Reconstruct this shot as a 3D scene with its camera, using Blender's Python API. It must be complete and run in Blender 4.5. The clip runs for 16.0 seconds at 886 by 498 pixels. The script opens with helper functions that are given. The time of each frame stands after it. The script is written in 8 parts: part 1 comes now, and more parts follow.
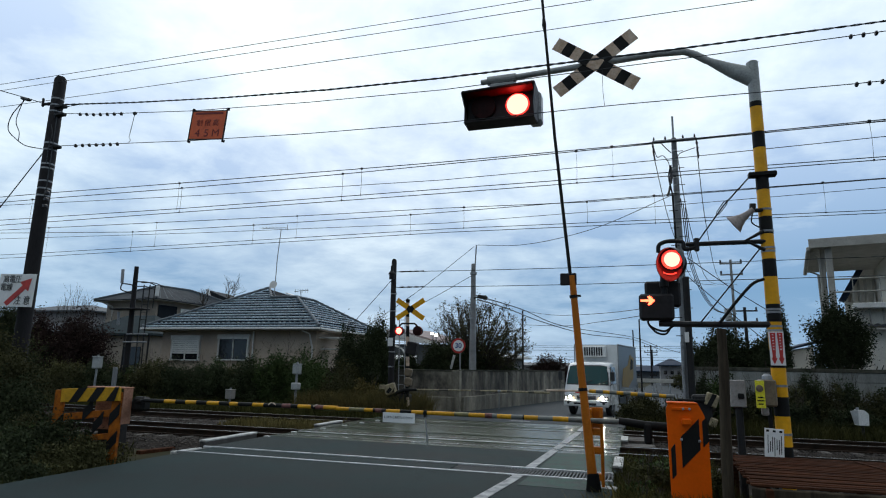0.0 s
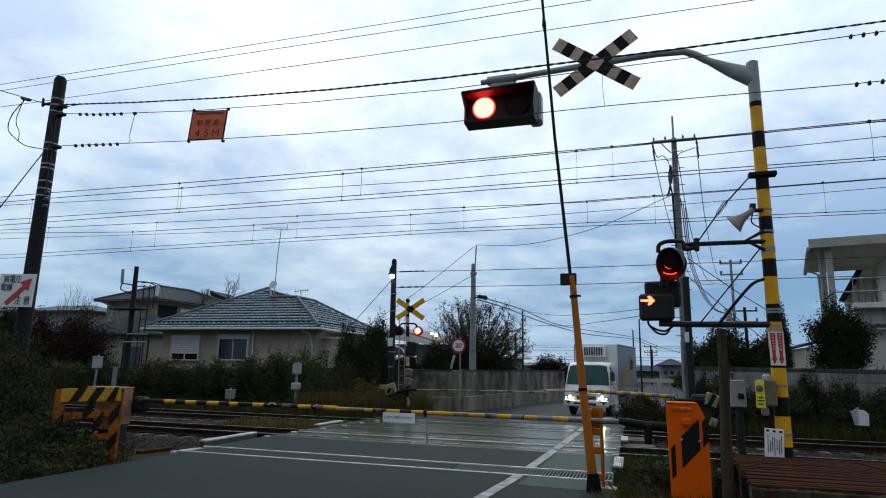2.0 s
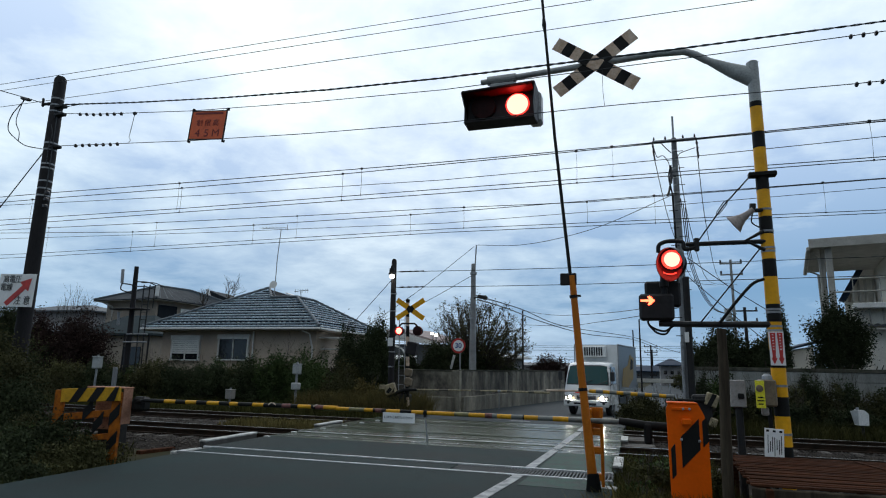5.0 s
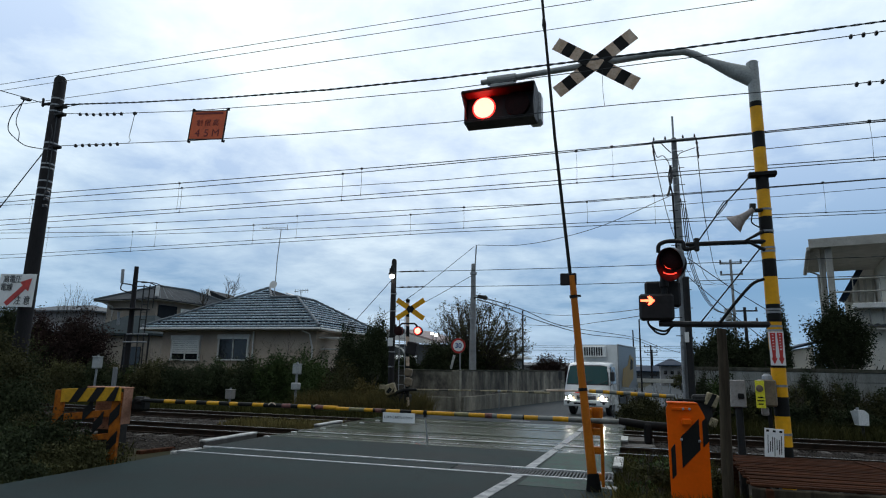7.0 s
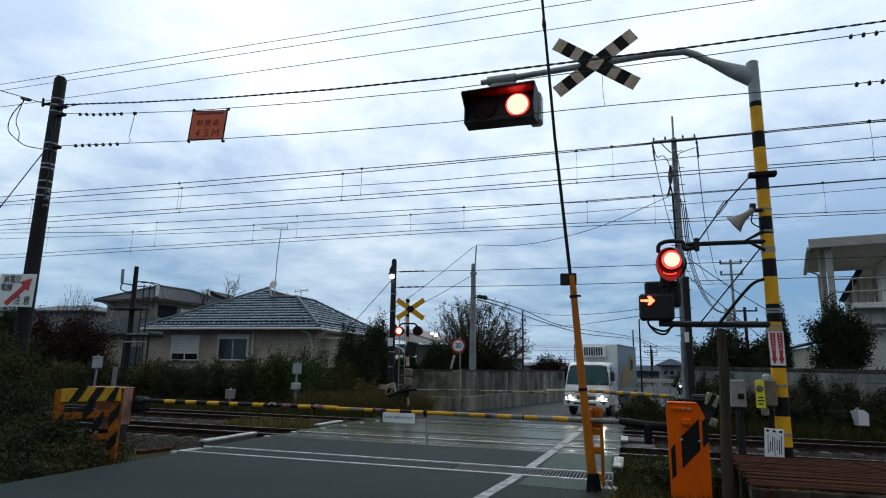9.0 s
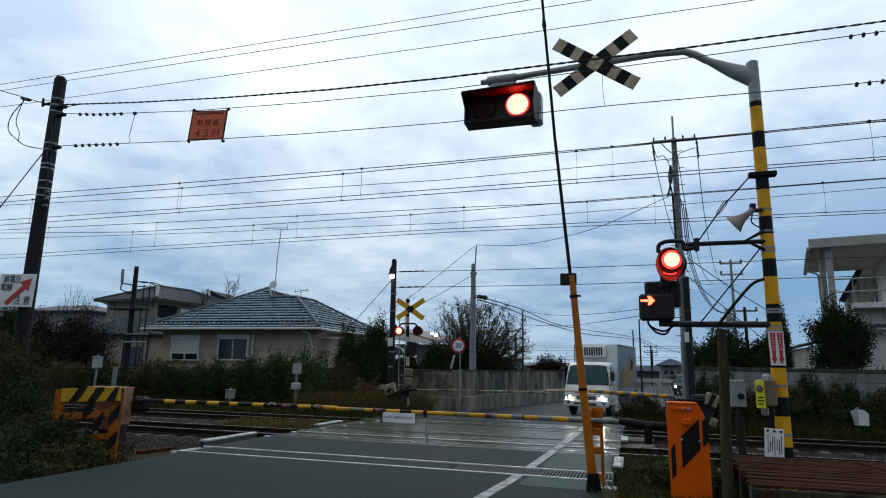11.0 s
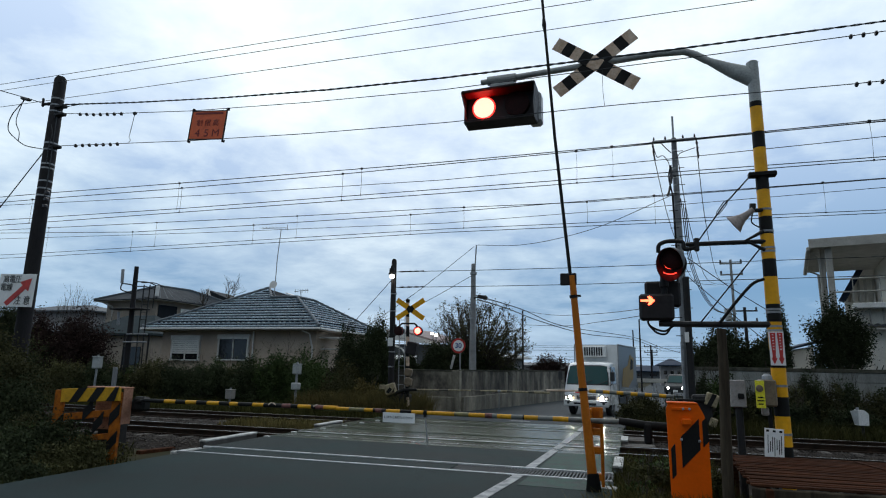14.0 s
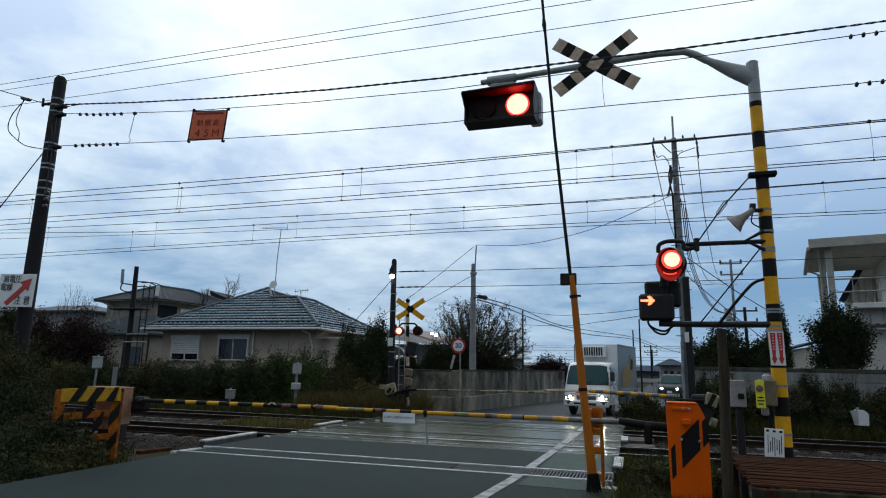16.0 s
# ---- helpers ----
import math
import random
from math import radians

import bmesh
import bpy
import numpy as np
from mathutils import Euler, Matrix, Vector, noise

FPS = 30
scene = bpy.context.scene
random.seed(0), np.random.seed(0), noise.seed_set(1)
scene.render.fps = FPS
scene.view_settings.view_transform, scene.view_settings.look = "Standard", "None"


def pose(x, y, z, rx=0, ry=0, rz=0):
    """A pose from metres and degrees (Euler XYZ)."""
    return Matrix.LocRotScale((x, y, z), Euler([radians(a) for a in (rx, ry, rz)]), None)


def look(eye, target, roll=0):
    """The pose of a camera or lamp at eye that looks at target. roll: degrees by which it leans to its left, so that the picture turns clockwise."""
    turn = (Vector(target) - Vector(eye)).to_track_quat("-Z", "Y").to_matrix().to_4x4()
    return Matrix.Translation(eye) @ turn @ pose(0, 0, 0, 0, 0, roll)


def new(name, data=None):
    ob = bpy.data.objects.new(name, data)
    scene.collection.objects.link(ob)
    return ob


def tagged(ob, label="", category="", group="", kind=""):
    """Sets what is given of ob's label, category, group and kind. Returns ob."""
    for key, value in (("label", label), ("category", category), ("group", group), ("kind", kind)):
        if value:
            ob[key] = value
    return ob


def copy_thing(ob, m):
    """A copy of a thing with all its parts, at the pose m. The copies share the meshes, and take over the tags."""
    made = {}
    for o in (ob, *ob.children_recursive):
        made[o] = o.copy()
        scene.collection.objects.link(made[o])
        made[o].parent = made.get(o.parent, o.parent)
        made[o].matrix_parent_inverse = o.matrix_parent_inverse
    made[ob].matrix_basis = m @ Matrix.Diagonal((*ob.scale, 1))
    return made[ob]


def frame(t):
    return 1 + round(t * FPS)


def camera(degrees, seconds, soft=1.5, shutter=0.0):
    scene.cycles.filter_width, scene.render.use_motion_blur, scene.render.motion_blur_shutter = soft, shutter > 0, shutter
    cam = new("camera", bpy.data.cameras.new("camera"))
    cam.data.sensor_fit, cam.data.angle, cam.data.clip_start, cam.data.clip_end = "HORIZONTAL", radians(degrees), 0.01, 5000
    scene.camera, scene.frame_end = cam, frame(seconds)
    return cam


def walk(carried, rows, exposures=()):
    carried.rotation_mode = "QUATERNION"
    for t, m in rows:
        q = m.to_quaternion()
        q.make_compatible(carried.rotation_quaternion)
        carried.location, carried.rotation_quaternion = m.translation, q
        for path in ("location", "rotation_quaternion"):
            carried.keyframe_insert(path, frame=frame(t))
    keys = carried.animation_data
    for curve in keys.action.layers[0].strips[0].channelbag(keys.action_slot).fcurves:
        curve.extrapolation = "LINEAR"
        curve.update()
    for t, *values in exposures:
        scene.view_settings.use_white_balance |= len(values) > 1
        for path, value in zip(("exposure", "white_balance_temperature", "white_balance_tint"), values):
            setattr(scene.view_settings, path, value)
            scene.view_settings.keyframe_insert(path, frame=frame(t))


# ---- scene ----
cam = camera(72.2, 16.0, soft=1.1)
EYE = (0.0, 0.0, 1.5)
VIEW = look(EYE, (-math.sin(radians(17.5)) * 10, math.cos(radians(17.5)) * 10, 1.5 + 10 * math.tan(radians(11.1))), 1.1)
walk(cam, [(0.0, VIEW), (16.0, VIEW)], exposures=[(0.0, 0.0), (16.0, -0.05)])
scene.view_settings.exposure = 0.0

# ---------------------------------------------------------------- sky and light
world = bpy.data.worlds.new("world")
scene.world = world
world.use_nodes = True


def wnode(kind, **values):
    n = world.node_tree.nodes.new(kind)
    for k, v in values.items():
        n.inputs[k].default_value = v
    return n


def wlink(a, b):
    world.node_tree.links.new(a, b)


def wmath(op, a, b=None):
    n = world.node_tree.nodes.new("ShaderNodeMath")
    n.operation = op
    for i, v in enumerate((a, b)):
        if v is None:
            continue
        if isinstance(v, (int, float)):
            n.inputs[i].default_value = v
        else:
            wlink(v, n.inputs[i])
    return n.outputs[0]


def wramp(stops, fac):
    n = world.node_tree.nodes.new("ShaderNodeValToRGB")
    while len(n.color_ramp.elements) < len(stops):
        n.color_ramp.elements.new(0.5)
    for e, (p, c) in zip(n.color_ramp.elements, stops):
        e.position, e.color = p, (*c, 1)
    wlink(fac, n.inputs[0])
    return n.outputs[0]


def wmix(fac, a, b):
    n = world.node_tree.nodes.new("ShaderNodeMix")
    n.data_type = "RGBA"
    for sock, v in ((n.inputs[0], fac), (n.inputs[6], a), (n.inputs[7], b)):
        if isinstance(v, (int, float)):
            sock.default_value = v
        elif isinstance(v, tuple):
            sock.default_value = (*v, 1)
        else:
            wlink(v, sock)
    return n.outputs[2]


SUN_EL, SUN_ROT = radians(24), radians(-25)
world.node_tree.nodes.clear()
coord = wnode("ShaderNodeTexCoord")
split = wnode("ShaderNodeSeparateXYZ")
wlink(coord.outputs["Generated"], split.inputs[0])
up = split.outputs[2]
lift = wmath("ADD", wmath("MAXIMUM", up, 0.0), 0.16)
flat = wnode("ShaderNodeCombineXYZ")
wlink(wmath("DIVIDE", split.outputs[0], lift), flat.inputs[0])
wlink(wmath("DIVIDE", split.outputs[1], lift), flat.inputs[1])
banks = wnode("ShaderNodeTexNoise", Scale=0.9, Detail=7.0, Roughness=0.56, Distortion=0.35)
wlink(flat.outputs[0], banks.inputs["Vector"])
wisps = wnode("ShaderNodeTexNoise", Scale=3.4, Detail=6.0, Roughness=0.6, Distortion=0.2)
wlink(flat.outputs[0], wisps.inputs["Vector"])
cover = wmath("ADD", wmath("MULTIPLY", banks.outputs[0], 0.65), wmath("MULTIPLY", wisps.outputs[0], 0.35))
cover = wmath("MULTIPLY", wmath("SUBTRACT", cover, 0.40), 5.2)
# a lower bank of cloud to the east, another high in the west, a clearer band beside it
def wclamp(v):
    return wmath("MINIMUM", wmath("MAXIMUM", v, 0.0), 1.0)


east = wmath("MULTIPLY", wclamp(wmath("MULTIPLY", wmath("ADD", split.outputs[0], 0.28), 1.7)), wclamp(wmath("MULTIPLY", wmath("SUBTRACT", 0.36, up), 5.0)))
west = wmath("MULTIPLY", wclamp(wmath("MULTIPLY", wmath("SUBTRACT", -0.63, split.outputs[0]), 8.0)), wclamp(wmath("MULTIPLY", wmath("SUBTRACT", up, 0.31), 9.0)))
cover = wmath("SUBTRACT", cover, wmath("ADD", wmath("MULTIPLY", east, 0.72), wmath("MULTIPLY", west, 1.3)))
mid = wmath("MULTIPLY", wclamp(wmath("SUBTRACT", 1.0, wmath("MULTIPLY", wmath("ABSOLUTE", wmath("ADD", split.outputs[0], 0.53)), 7.0))), wclamp(wmath("MULTIPLY", wmath("SUBTRACT", up, 0.24), 7.0)))
cover = wmath("ADD", cover, wmath("MULTIPLY", mid, 0.5))
cover = wclamp(cover)
bright = wramp([(0.0, (0.33, 0.50, 0.69)), (0.12, (0.39, 0.54, 0.70)), (0.3, (0.78, 0.90, 0.96)), (0.5, (0.92, 1.02, 1.025)), (1.0, (0.95, 1.0, 1.03))], up)
dark = wramp([(0.0, (0.25, 0.40, 0.58)), (0.12, (0.160, 0.310, 0.505)), (0.3, (0.38, 0.52, 0.73)), (0.5, (0.57, 0.70, 0.90)), (1.0, (0.74, 0.83, 0.93))], up)
clouds = wmix(cover, dark, bright)
# the evening glow lies ahead; the sky dims evenly towards the side behind
ahead = wmath("ADD", wmath("MULTIPLY", split.outputs[0], -0.30), wmath("MULTIPLY", split.outputs[1], 0.95))
glow = world.node_tree.nodes.new("ShaderNodeMapRange")
glow.interpolation_type = "SMOOTHSTEP"
for i, v in ((1, -0.9), (2, 0.78), (3, 0.62), (4, 1.2)):
    glow.inputs[i].default_value = v
wlink(ahead, glow.inputs[0])
sky = wnode("ShaderNodeTexSky")
sky.sky_type, sky.sun_disc, sky.sun_elevation, sky.sun_rotation = "NISHITA", False, SUN_EL, SUN_ROT
tenfold = wmix(1.0, (0, 0, 0), clouds)
ten = world.node_tree.nodes.new("ShaderNodeVectorMath")
ten.operation = "SCALE"
wlink(tenfold, ten.inputs[0])
wlink(wmath("MULTIPLY", glow.outputs[0], 10.0), ten.inputs["Scale"])
back = wnode("ShaderNodeBackground", Strength=0.1)
wlink(wmix(0.95, sky.outputs[0], ten.outputs[0]), back.inputs[0])
wout = wnode("ShaderNodeOutputWorld")
wlink(back.outputs[0], wout.inputs[0])

sun = new("sun", bpy.data.lights.new("sun", "SUN"))
sun.data.energy, sun.data.angle, sun.data.color = 0.5, radians(40), (1.0, 0.97, 0.93)
sun.matrix_world = look((0, 0, 60), (20 * math.sin(SUN_ROT) * -1, -40, 30))


# ---------------------------------------------------------------- materials
def surface(name, c1, c2=None, size=1.0, rough=0.6, metal=0.0, bump=0.15, fine=40.0, emit=None, power=0.0, spec=0.5, rvar=0.12, vary=0.0, coat=0.0, stretch=(1, 1, 1), grain=0.5, wave=0.0, drip=0.0):
    """A painted, stony or metal surface: patches about `size` metres wide, fine grain, relief; vary: from piece to piece; wave: long uneven relief; drip: rain streaks."""
    m = bpy.data.materials.new(name)
    m.use_nodes = True
    nt = m.node_tree
    b = nt.nodes["Principled BSDF"]
    if c2 is None:
        c2 = tuple(v * 0.72 for v in c1)
    tc = nt.nodes.new("ShaderNodeTexCoord")
    mp = nt.nodes.new("ShaderNodeMapping")
    mp.inputs["Scale"].default_value = stretch
    nt.links.new(tc.outputs["Object"], mp.inputs[0])
    n1 = nt.nodes.new("ShaderNodeTexNoise")
    n1.inputs["Scale"].default_value, n1.inputs["Detail"].default_value, n1.inputs["Roughness"].default_value = 1.0 / size, 6.0, 0.62
    n2 = nt.nodes.new("ShaderNodeTexNoise")
    n2.inputs["Scale"].default_value, n2.inputs["Detail"].default_value = fine, 4.0
    for n in (n1, n2):
        nt.links.new(mp.outputs[0], n.inputs["Vector"])
    rp = nt.nodes.new("ShaderNodeValToRGB")
    rp.color_ramp.elements[0].position, rp.color_ramp.elements[1].position = 0.36, 0.64
    rp.color_ramp.elements[0].color, rp.color_ramp.elements[1].color = (*c2, 1), (*c1, 1)
    nt.links.new(n1.outputs[0], rp.inputs[0])
    mx = nt.nodes.new("ShaderNodeMix")
    mx.data_type, mx.blend_type = "RGBA", "MULTIPLY"
    mx.inputs[0].default_value = grain
    nt.links.new(rp.outputs[0], mx.inputs[6])
    gr = nt.nodes.new("ShaderNodeValToRGB")
    gr.color_ramp.elements[0].position, gr.color_ramp.elements[1].position = 0.3, 0.62
    gr.color_ramp.elements[0].color, gr.color_ramp.elements[1].color = (0.55, 0.55, 0.55, 1), (1.1, 1.1, 1.1, 1)
    nt.links.new(n2.outputs[0], gr.inputs[0])
    nt.links.new(gr.outputs[0], mx.inputs[7])
    col = mx.outputs[2]
    if vary:
        inf = nt.nodes.new("ShaderNodeObjectInfo")
        geo = nt.nodes.new("ShaderNodeNewGeometry")
        add = nt.nodes.new("ShaderNodeMath")
        add.operation = "ADD"
        nt.links.new(inf.outputs["Random"], add.inputs[0])
        nt.links.new(geo.outputs["Random Per Island"], add.inputs[1])
        rng = nt.nodes.new("ShaderNodeMapRange")
        rng.inputs[1].default_value, rng.inputs[2].default_value = 0.0, 2.0
        rng.inputs[3].default_value, rng.inputs[4].default_value = 1 - vary, 1 + vary
        nt.links.new(add.outputs[0], rng.inputs[0])
        hs = nt.nodes.new("ShaderNodeHueSaturation")
        nt.links.new(rng.outputs[0], hs.inputs["Value"])
        nt.links.new(col, hs.inputs["Color"])
        col = hs.outputs[0]
    if drip:
        md = nt.nodes.new("ShaderNodeMapping")
        md.inputs["Scale"].default_value = (0.9, 0.9, 0.10)
        nt.links.new(tc.outputs["Object"], md.inputs[0])
        nd = nt.nodes.new("ShaderNodeTexNoise")
        nd.inputs["Scale"].default_value, nd.inputs["Detail"].default_value, nd.inputs["Roughness"].default_value = 1.0, 5.0, 0.65
        nt.links.new(md.outputs[0], nd.inputs["Vector"])
        dr = nt.nodes.new("ShaderNodeValToRGB")
        dr.color_ramp.elements[0].position, dr.color_ramp.elements[1].position = 0.42, 0.60
        dr.color_ramp.elements[0].color, dr.color_ramp.elements[1].color = (0.30, 0.29, 0.27, 1), (1.25, 1.25, 1.22, 1)
        nt.links.new(nd.outputs[0], dr.inputs[0])
        dm = nt.nodes.new("ShaderNodeMix")
        dm.data_type, dm.blend_type = "RGBA", "MULTIPLY"
        dm.inputs[0].default_value = drip
        nt.links.new(col, dm.inputs[6])
        nt.links.new(dr.outputs[0], dm.inputs[7])
        col = dm.outputs[2]
    nt.links.new(col, b.inputs["Base Color"])
    rr = nt.nodes.new("ShaderNodeMapRange")
    rr.inputs[3].default_value, rr.inputs[4].default_value = max(0.02, rough - rvar), min(1, rough + rvar)
    nt.links.new(n1.outputs[0], rr.inputs[0])
    nt.links.new(rr.outputs[0], b.inputs["Roughness"])
    b.inputs["Metallic"].default_value = metal
    b.inputs["Specular IOR Level"].default_value = spec
    b.inputs["Coat Weight"].default_value = coat
    if bump:
        bp = nt.nodes.new("ShaderNodeBump")
        bp.inputs["Strength"].default_value, bp.inputs["Distance"].default_value = bump, 0.6 / fine
        nt.links.new(n2.outputs[0], bp.inputs["Height"])
        nt.links.new(bp.outputs[0], b.inputs["Normal"])
        if wave:
            wv = nt.nodes.new("ShaderNodeBump")
            wv.inputs["Strength"].default_value, wv.inputs["Distance"].default_value = 1.0, wave
            nt.links.new(n1.outputs[0], wv.inputs["Height"])
            nt.links.new(wv.outputs[0], bp.inputs["Normal"])
    if emit:
        b.inputs["Emission Color"].default_value = (*emit, 1)
        b.inputs["Emission Strength"].default_value = power
    return m


def clear(name, tint, rough=0.03, spec=0.6):
    m = bpy.data.materials.new(name)
    m.use_nodes = True
    b = m.node_tree.nodes["Principled BSDF"]
    b.inputs["Base Color"].default_value = (*tint, 1)
    b.inputs["Roughness"].default_value = rough
    b.inputs["IOR"].default_value = 1.5
    b.inputs["Specular IOR Level"].default_value = spec
    return m


M = {}
M["asphalt"] = surface("asphalt", (0.023, 0.040, 0.040), (0.0100, 0.0180, 0.0180), 1.3, 0.72, bump=0.9, fine=70, rvar=0.2, spec=0.085, grain=0.7)
M["crossing_deck"] = surface("crossing_deck", (0.062, 0.078, 0.050), (0.030, 0.040, 0.027), 0.7, 0.24, bump=0.14, fine=60, rvar=0.15, spec=0.07, stretch=(0.3, 1.8, 1), wave=0.014)
M["far_asphalt"] = surface("far_asphalt", (0.032, 0.043, 0.049), (0.019, 0.026, 0.031), 1.2, 0.7, bump=0.3, fine=90, spec=0.09)
M["green_paint"] = surface("green_paint", (0.028, 0.080, 0.060), (0.019, 0.032, 0.028), 0.22, 0.55, bump=0.25, fine=90, spec=0.05, wave=0.004)
M["road_white"] = surface("road_white", (0.44, 0.45, 0.45), (0.16, 0.17, 0.175), 0.18, 0.6, bump=0.2, fine=60, spec=0.2)
M["kerb_white"] = surface("kerb_white", (0.58, 0.58, 0.55), (0.28, 0.28, 0.26), 0.2, 0.6, bump=0.3, fine=70)
M["earth"] = surface("earth", (0.05, 0.042, 0.022), (0.024, 0.027, 0.012), 0.9, 0.95, bump=0.6, fine=30, spec=0.05)
M["stone"] = surface("stone", (0.105, 0.092, 0.08), (0.046, 0.039, 0.035), 0.15, 0.9, bump=0.4, fine=60, vary=0.45, spec=0.12)
M["ballast_bed"] = surface("ballast_bed", (0.040, 0.034, 0.029), (0.018, 0.015, 0.013), 0.3, 0.95, bump=1.0, fine=22, spec=0.05)
M["orange_yellow"] = surface("orange_yellow", (0.50, 0.145, 0.004), (0.36, 0.10, 0.004), 0.4, 0.5, bump=0.04, fine=40, spec=0.25, grain=0.2)
M["grate"] = surface("grate", (0.055, 0.062, 0.065), (0.034, 0.040, 0.043), 0.1, 0.6, metal=0.2, bump=0.1, spec=0.15)
# red glow of the lamps put into the colour of the black linings
M["lamp_lining"] = surface("lamp_lining", (0.10, 0.007, 0.007), (0.075, 0.006, 0.006), 0.2, 0.4, bump=0.05, spec=0.06, grain=0.2)
M["steel_edge"] = surface("steel_edge", (0.56, 0.57, 0.58), (0.32, 0.33, 0.34), 0.25, 0.45, metal=0.6, bump=0.08)
M["ridge"] = surface("ridge", (0.10, 0.125, 0.145), None, 0.4, 0.6, bump=0.15)
M["arm_grey"] = surface("arm_grey", (0.17, 0.175, 0.16), (0.10, 0.105, 0.095), 0.15, 0.5, bump=0.08, grain=0.3)
M["arm_olive"] = surface("arm_olive", (0.24, 0.20, 0.06), (0.13, 0.12, 0.06), 0.12, 0.5, bump=0.08, grain=0.3)
M["tape_red"] = surface("tape_red", (0.22, 0.07, 0.06), (0.05, 0.02, 0.02), 0.05, 0.6, bump=0.1)
M["arm_dark"] = surface("arm_dark", (0.085, 0.075, 0.045), (0.04, 0.037, 0.028), 0.15, 0.5, bump=0.08)
M["kerb_side"] = surface("kerb_side", (0.09, 0.085, 0.078), (0.05, 0.047, 0.042), 0.2, 0.9, bump=0.3, fine=50)
M["rail_rust"] = surface("rail_rust", (0.04, 0.025, 0.017), (0.02, 0.014, 0.010), 0.3, 0.9, bump=0.3, fine=60, spec=0.1)
M["rail_head"] = surface("rail_head", (0.42, 0.415, 0.40), (0.24, 0.235, 0.22), 0.4, 0.24, metal=1.0, bump=0.03)
M["sleeper"] = surface("sleeper", (0.10, 0.088, 0.076), (0.05, 0.043, 0.036), 0.3, 0.9, bump=0.4, fine=40, vary=0.3)
M["steel_grey"] = surface("steel_grey", (0.43, 0.45, 0.44), (0.31, 0.325, 0.32), 0.3, 0.5, metal=0.1, bump=0.12)
M["galvanised"] = surface("galvanised", (0.36, 0.37, 0.38), (0.22, 0.23, 0.24), 0.15, 0.5, metal=0.4, bump=0.1)
M["yellow"] = surface("yellow", (0.90, 0.44, 0.006), (0.70, 0.32, 0.006), 0.35, 0.45, bump=0.03, fine=40, spec=0.3, grain=0.15)
M["guard_yellow"] = surface("guard_yellow", (0.62, 0.34, 0.015), (0.42, 0.22, 0.012), 0.15, 0.6, bump=0.1, spec=0.2, grain=0.3)
M["arm_yellow"] = surface("arm_yellow", (0.78, 0.38, 0.008), (0.50, 0.24, 0.01), 0.12, 0.5, bump=0.08, fine=70, spec=0.3)
M["black"] = surface("black", (0.010, 0.010, 0.010), (0.016, 0.016, 0.015), 0.3, 0.55, bump=0.1, fine=60, spec=0.12)
M["dark_steel"] = surface("dark_steel", (0.016, 0.017, 0.019), (0.028, 0.026, 0.024), 0.25, 0.55, metal=0.0, bump=0.15, spec=0.2)
M["orange"] = surface("orange", (0.86, 0.125, 0.002), (0.70, 0.10, 0.002), 0.5, 0.55, bump=0.03, fine=30, spec=0.1, grain=0.12)
M["orange_worn"] = surface("orange_worn", (0.46, 0.13, 0.01), (0.18, 0.055, 0.01), 0.13, 0.8, bump=0.25, fine=50, spec=0.15)
M["pink_worn"] = surface("pink_worn", (0.46, 0.24, 0.16), (0.28, 0.14, 0.09), 0.2, 0.8, bump=0.15, spec=0.15)
# grey roof with the red lamp's light mixed into its colour
M["pink_grey"] = surface("pink_grey", (0.36, 0.29, 0.28), (0.26, 0.21, 0.205), 0.4, 0.8, bump=0.1, spec=0.2)
M["sign_white"] = surface("sign_white", (0.86, 0.86, 0.85), (0.74, 0.74, 0.73), 0.3, 0.5, bump=0.02, grain=0.12)
M["buck_white"] = surface("buck_white", (0.70, 0.55, 0.43), (0.50, 0.34, 0.22), 0.16, 0.6, bump=0.1)
M["sign_red"] = surface("sign_red", (0.62, 0.04, 0.03), (0.45, 0.03, 0.025), 0.2, 0.5, bump=0.05)
M["sign_orange"] = surface("sign_orange", (0.82, 0.15, 0.045), (0.70, 0.115, 0.035), 0.2, 0.6, bump=0.03, grain=0.2)
M["sign_ink_red"] = surface("sign_ink_red", (0.24, 0.025, 0.018), None, 0.2, 0.6, bump=0.0)
M["sign_blue"] = surface("sign_blue", (0.03, 0.07, 0.30), None, 0.2, 0.5, bump=0.0)
M["sign_yellow"] = surface("sign_yellow", (0.86, 0.80, 0.03), (0.78, 0.7, 0.03), 0.2, 0.4, bump=0.0)
M["grey_box"] = surface("grey_box", (0.33, 0.31, 0.29), (0.24, 0.22, 0.2), 0.25, 0.6, bump=0.08)
M["brown_box"] = surface("brown_box", (0.20, 0.15, 0.09), (0.12, 0.09, 0.06), 0.2, 0.6, bump=0.1)
M["concrete_pole"] = surface("concrete_pole", (0.30, 0.31, 0.31), (0.2, 0.205, 0.21), 0.4, 0.85, bump=0.15, fine=60)
M["dark_pole"] = surface("dark_pole", (0.026, 0.024, 0.026), (0.014, 0.013, 0.014), 0.5, 0.8, bump=0.2, fine=40, stretch=(1, 1, 0.25), spec=0.2)
M["wood_post"] = surface("wood_post", (0.075, 0.06, 0.042), (0.034, 0.027, 0.020), 0.12, 0.9, bump=0.6, fine=50, stretch=(1, 1, 0.12), spec=0.06)
M["rust_slat"] = surface("rust_slat", (0.085, 0.034, 0.018), (0.038, 0.017, 0.010), 0.2, 0.9, bump=0.35, fine=30, vary=0.4, spec=0.04, stretch=(0.3, 1.6, 1), grain=0.7)
M["wire"] = surface("wire", (0.045, 0.05, 0.055), None, 0.5, 0.6, metal=0.4, bump=0.0)
M["insulator"] = surface("insulator", (0.025, 0.02, 0.02), None, 0.1, 0.3, bump=0.0)
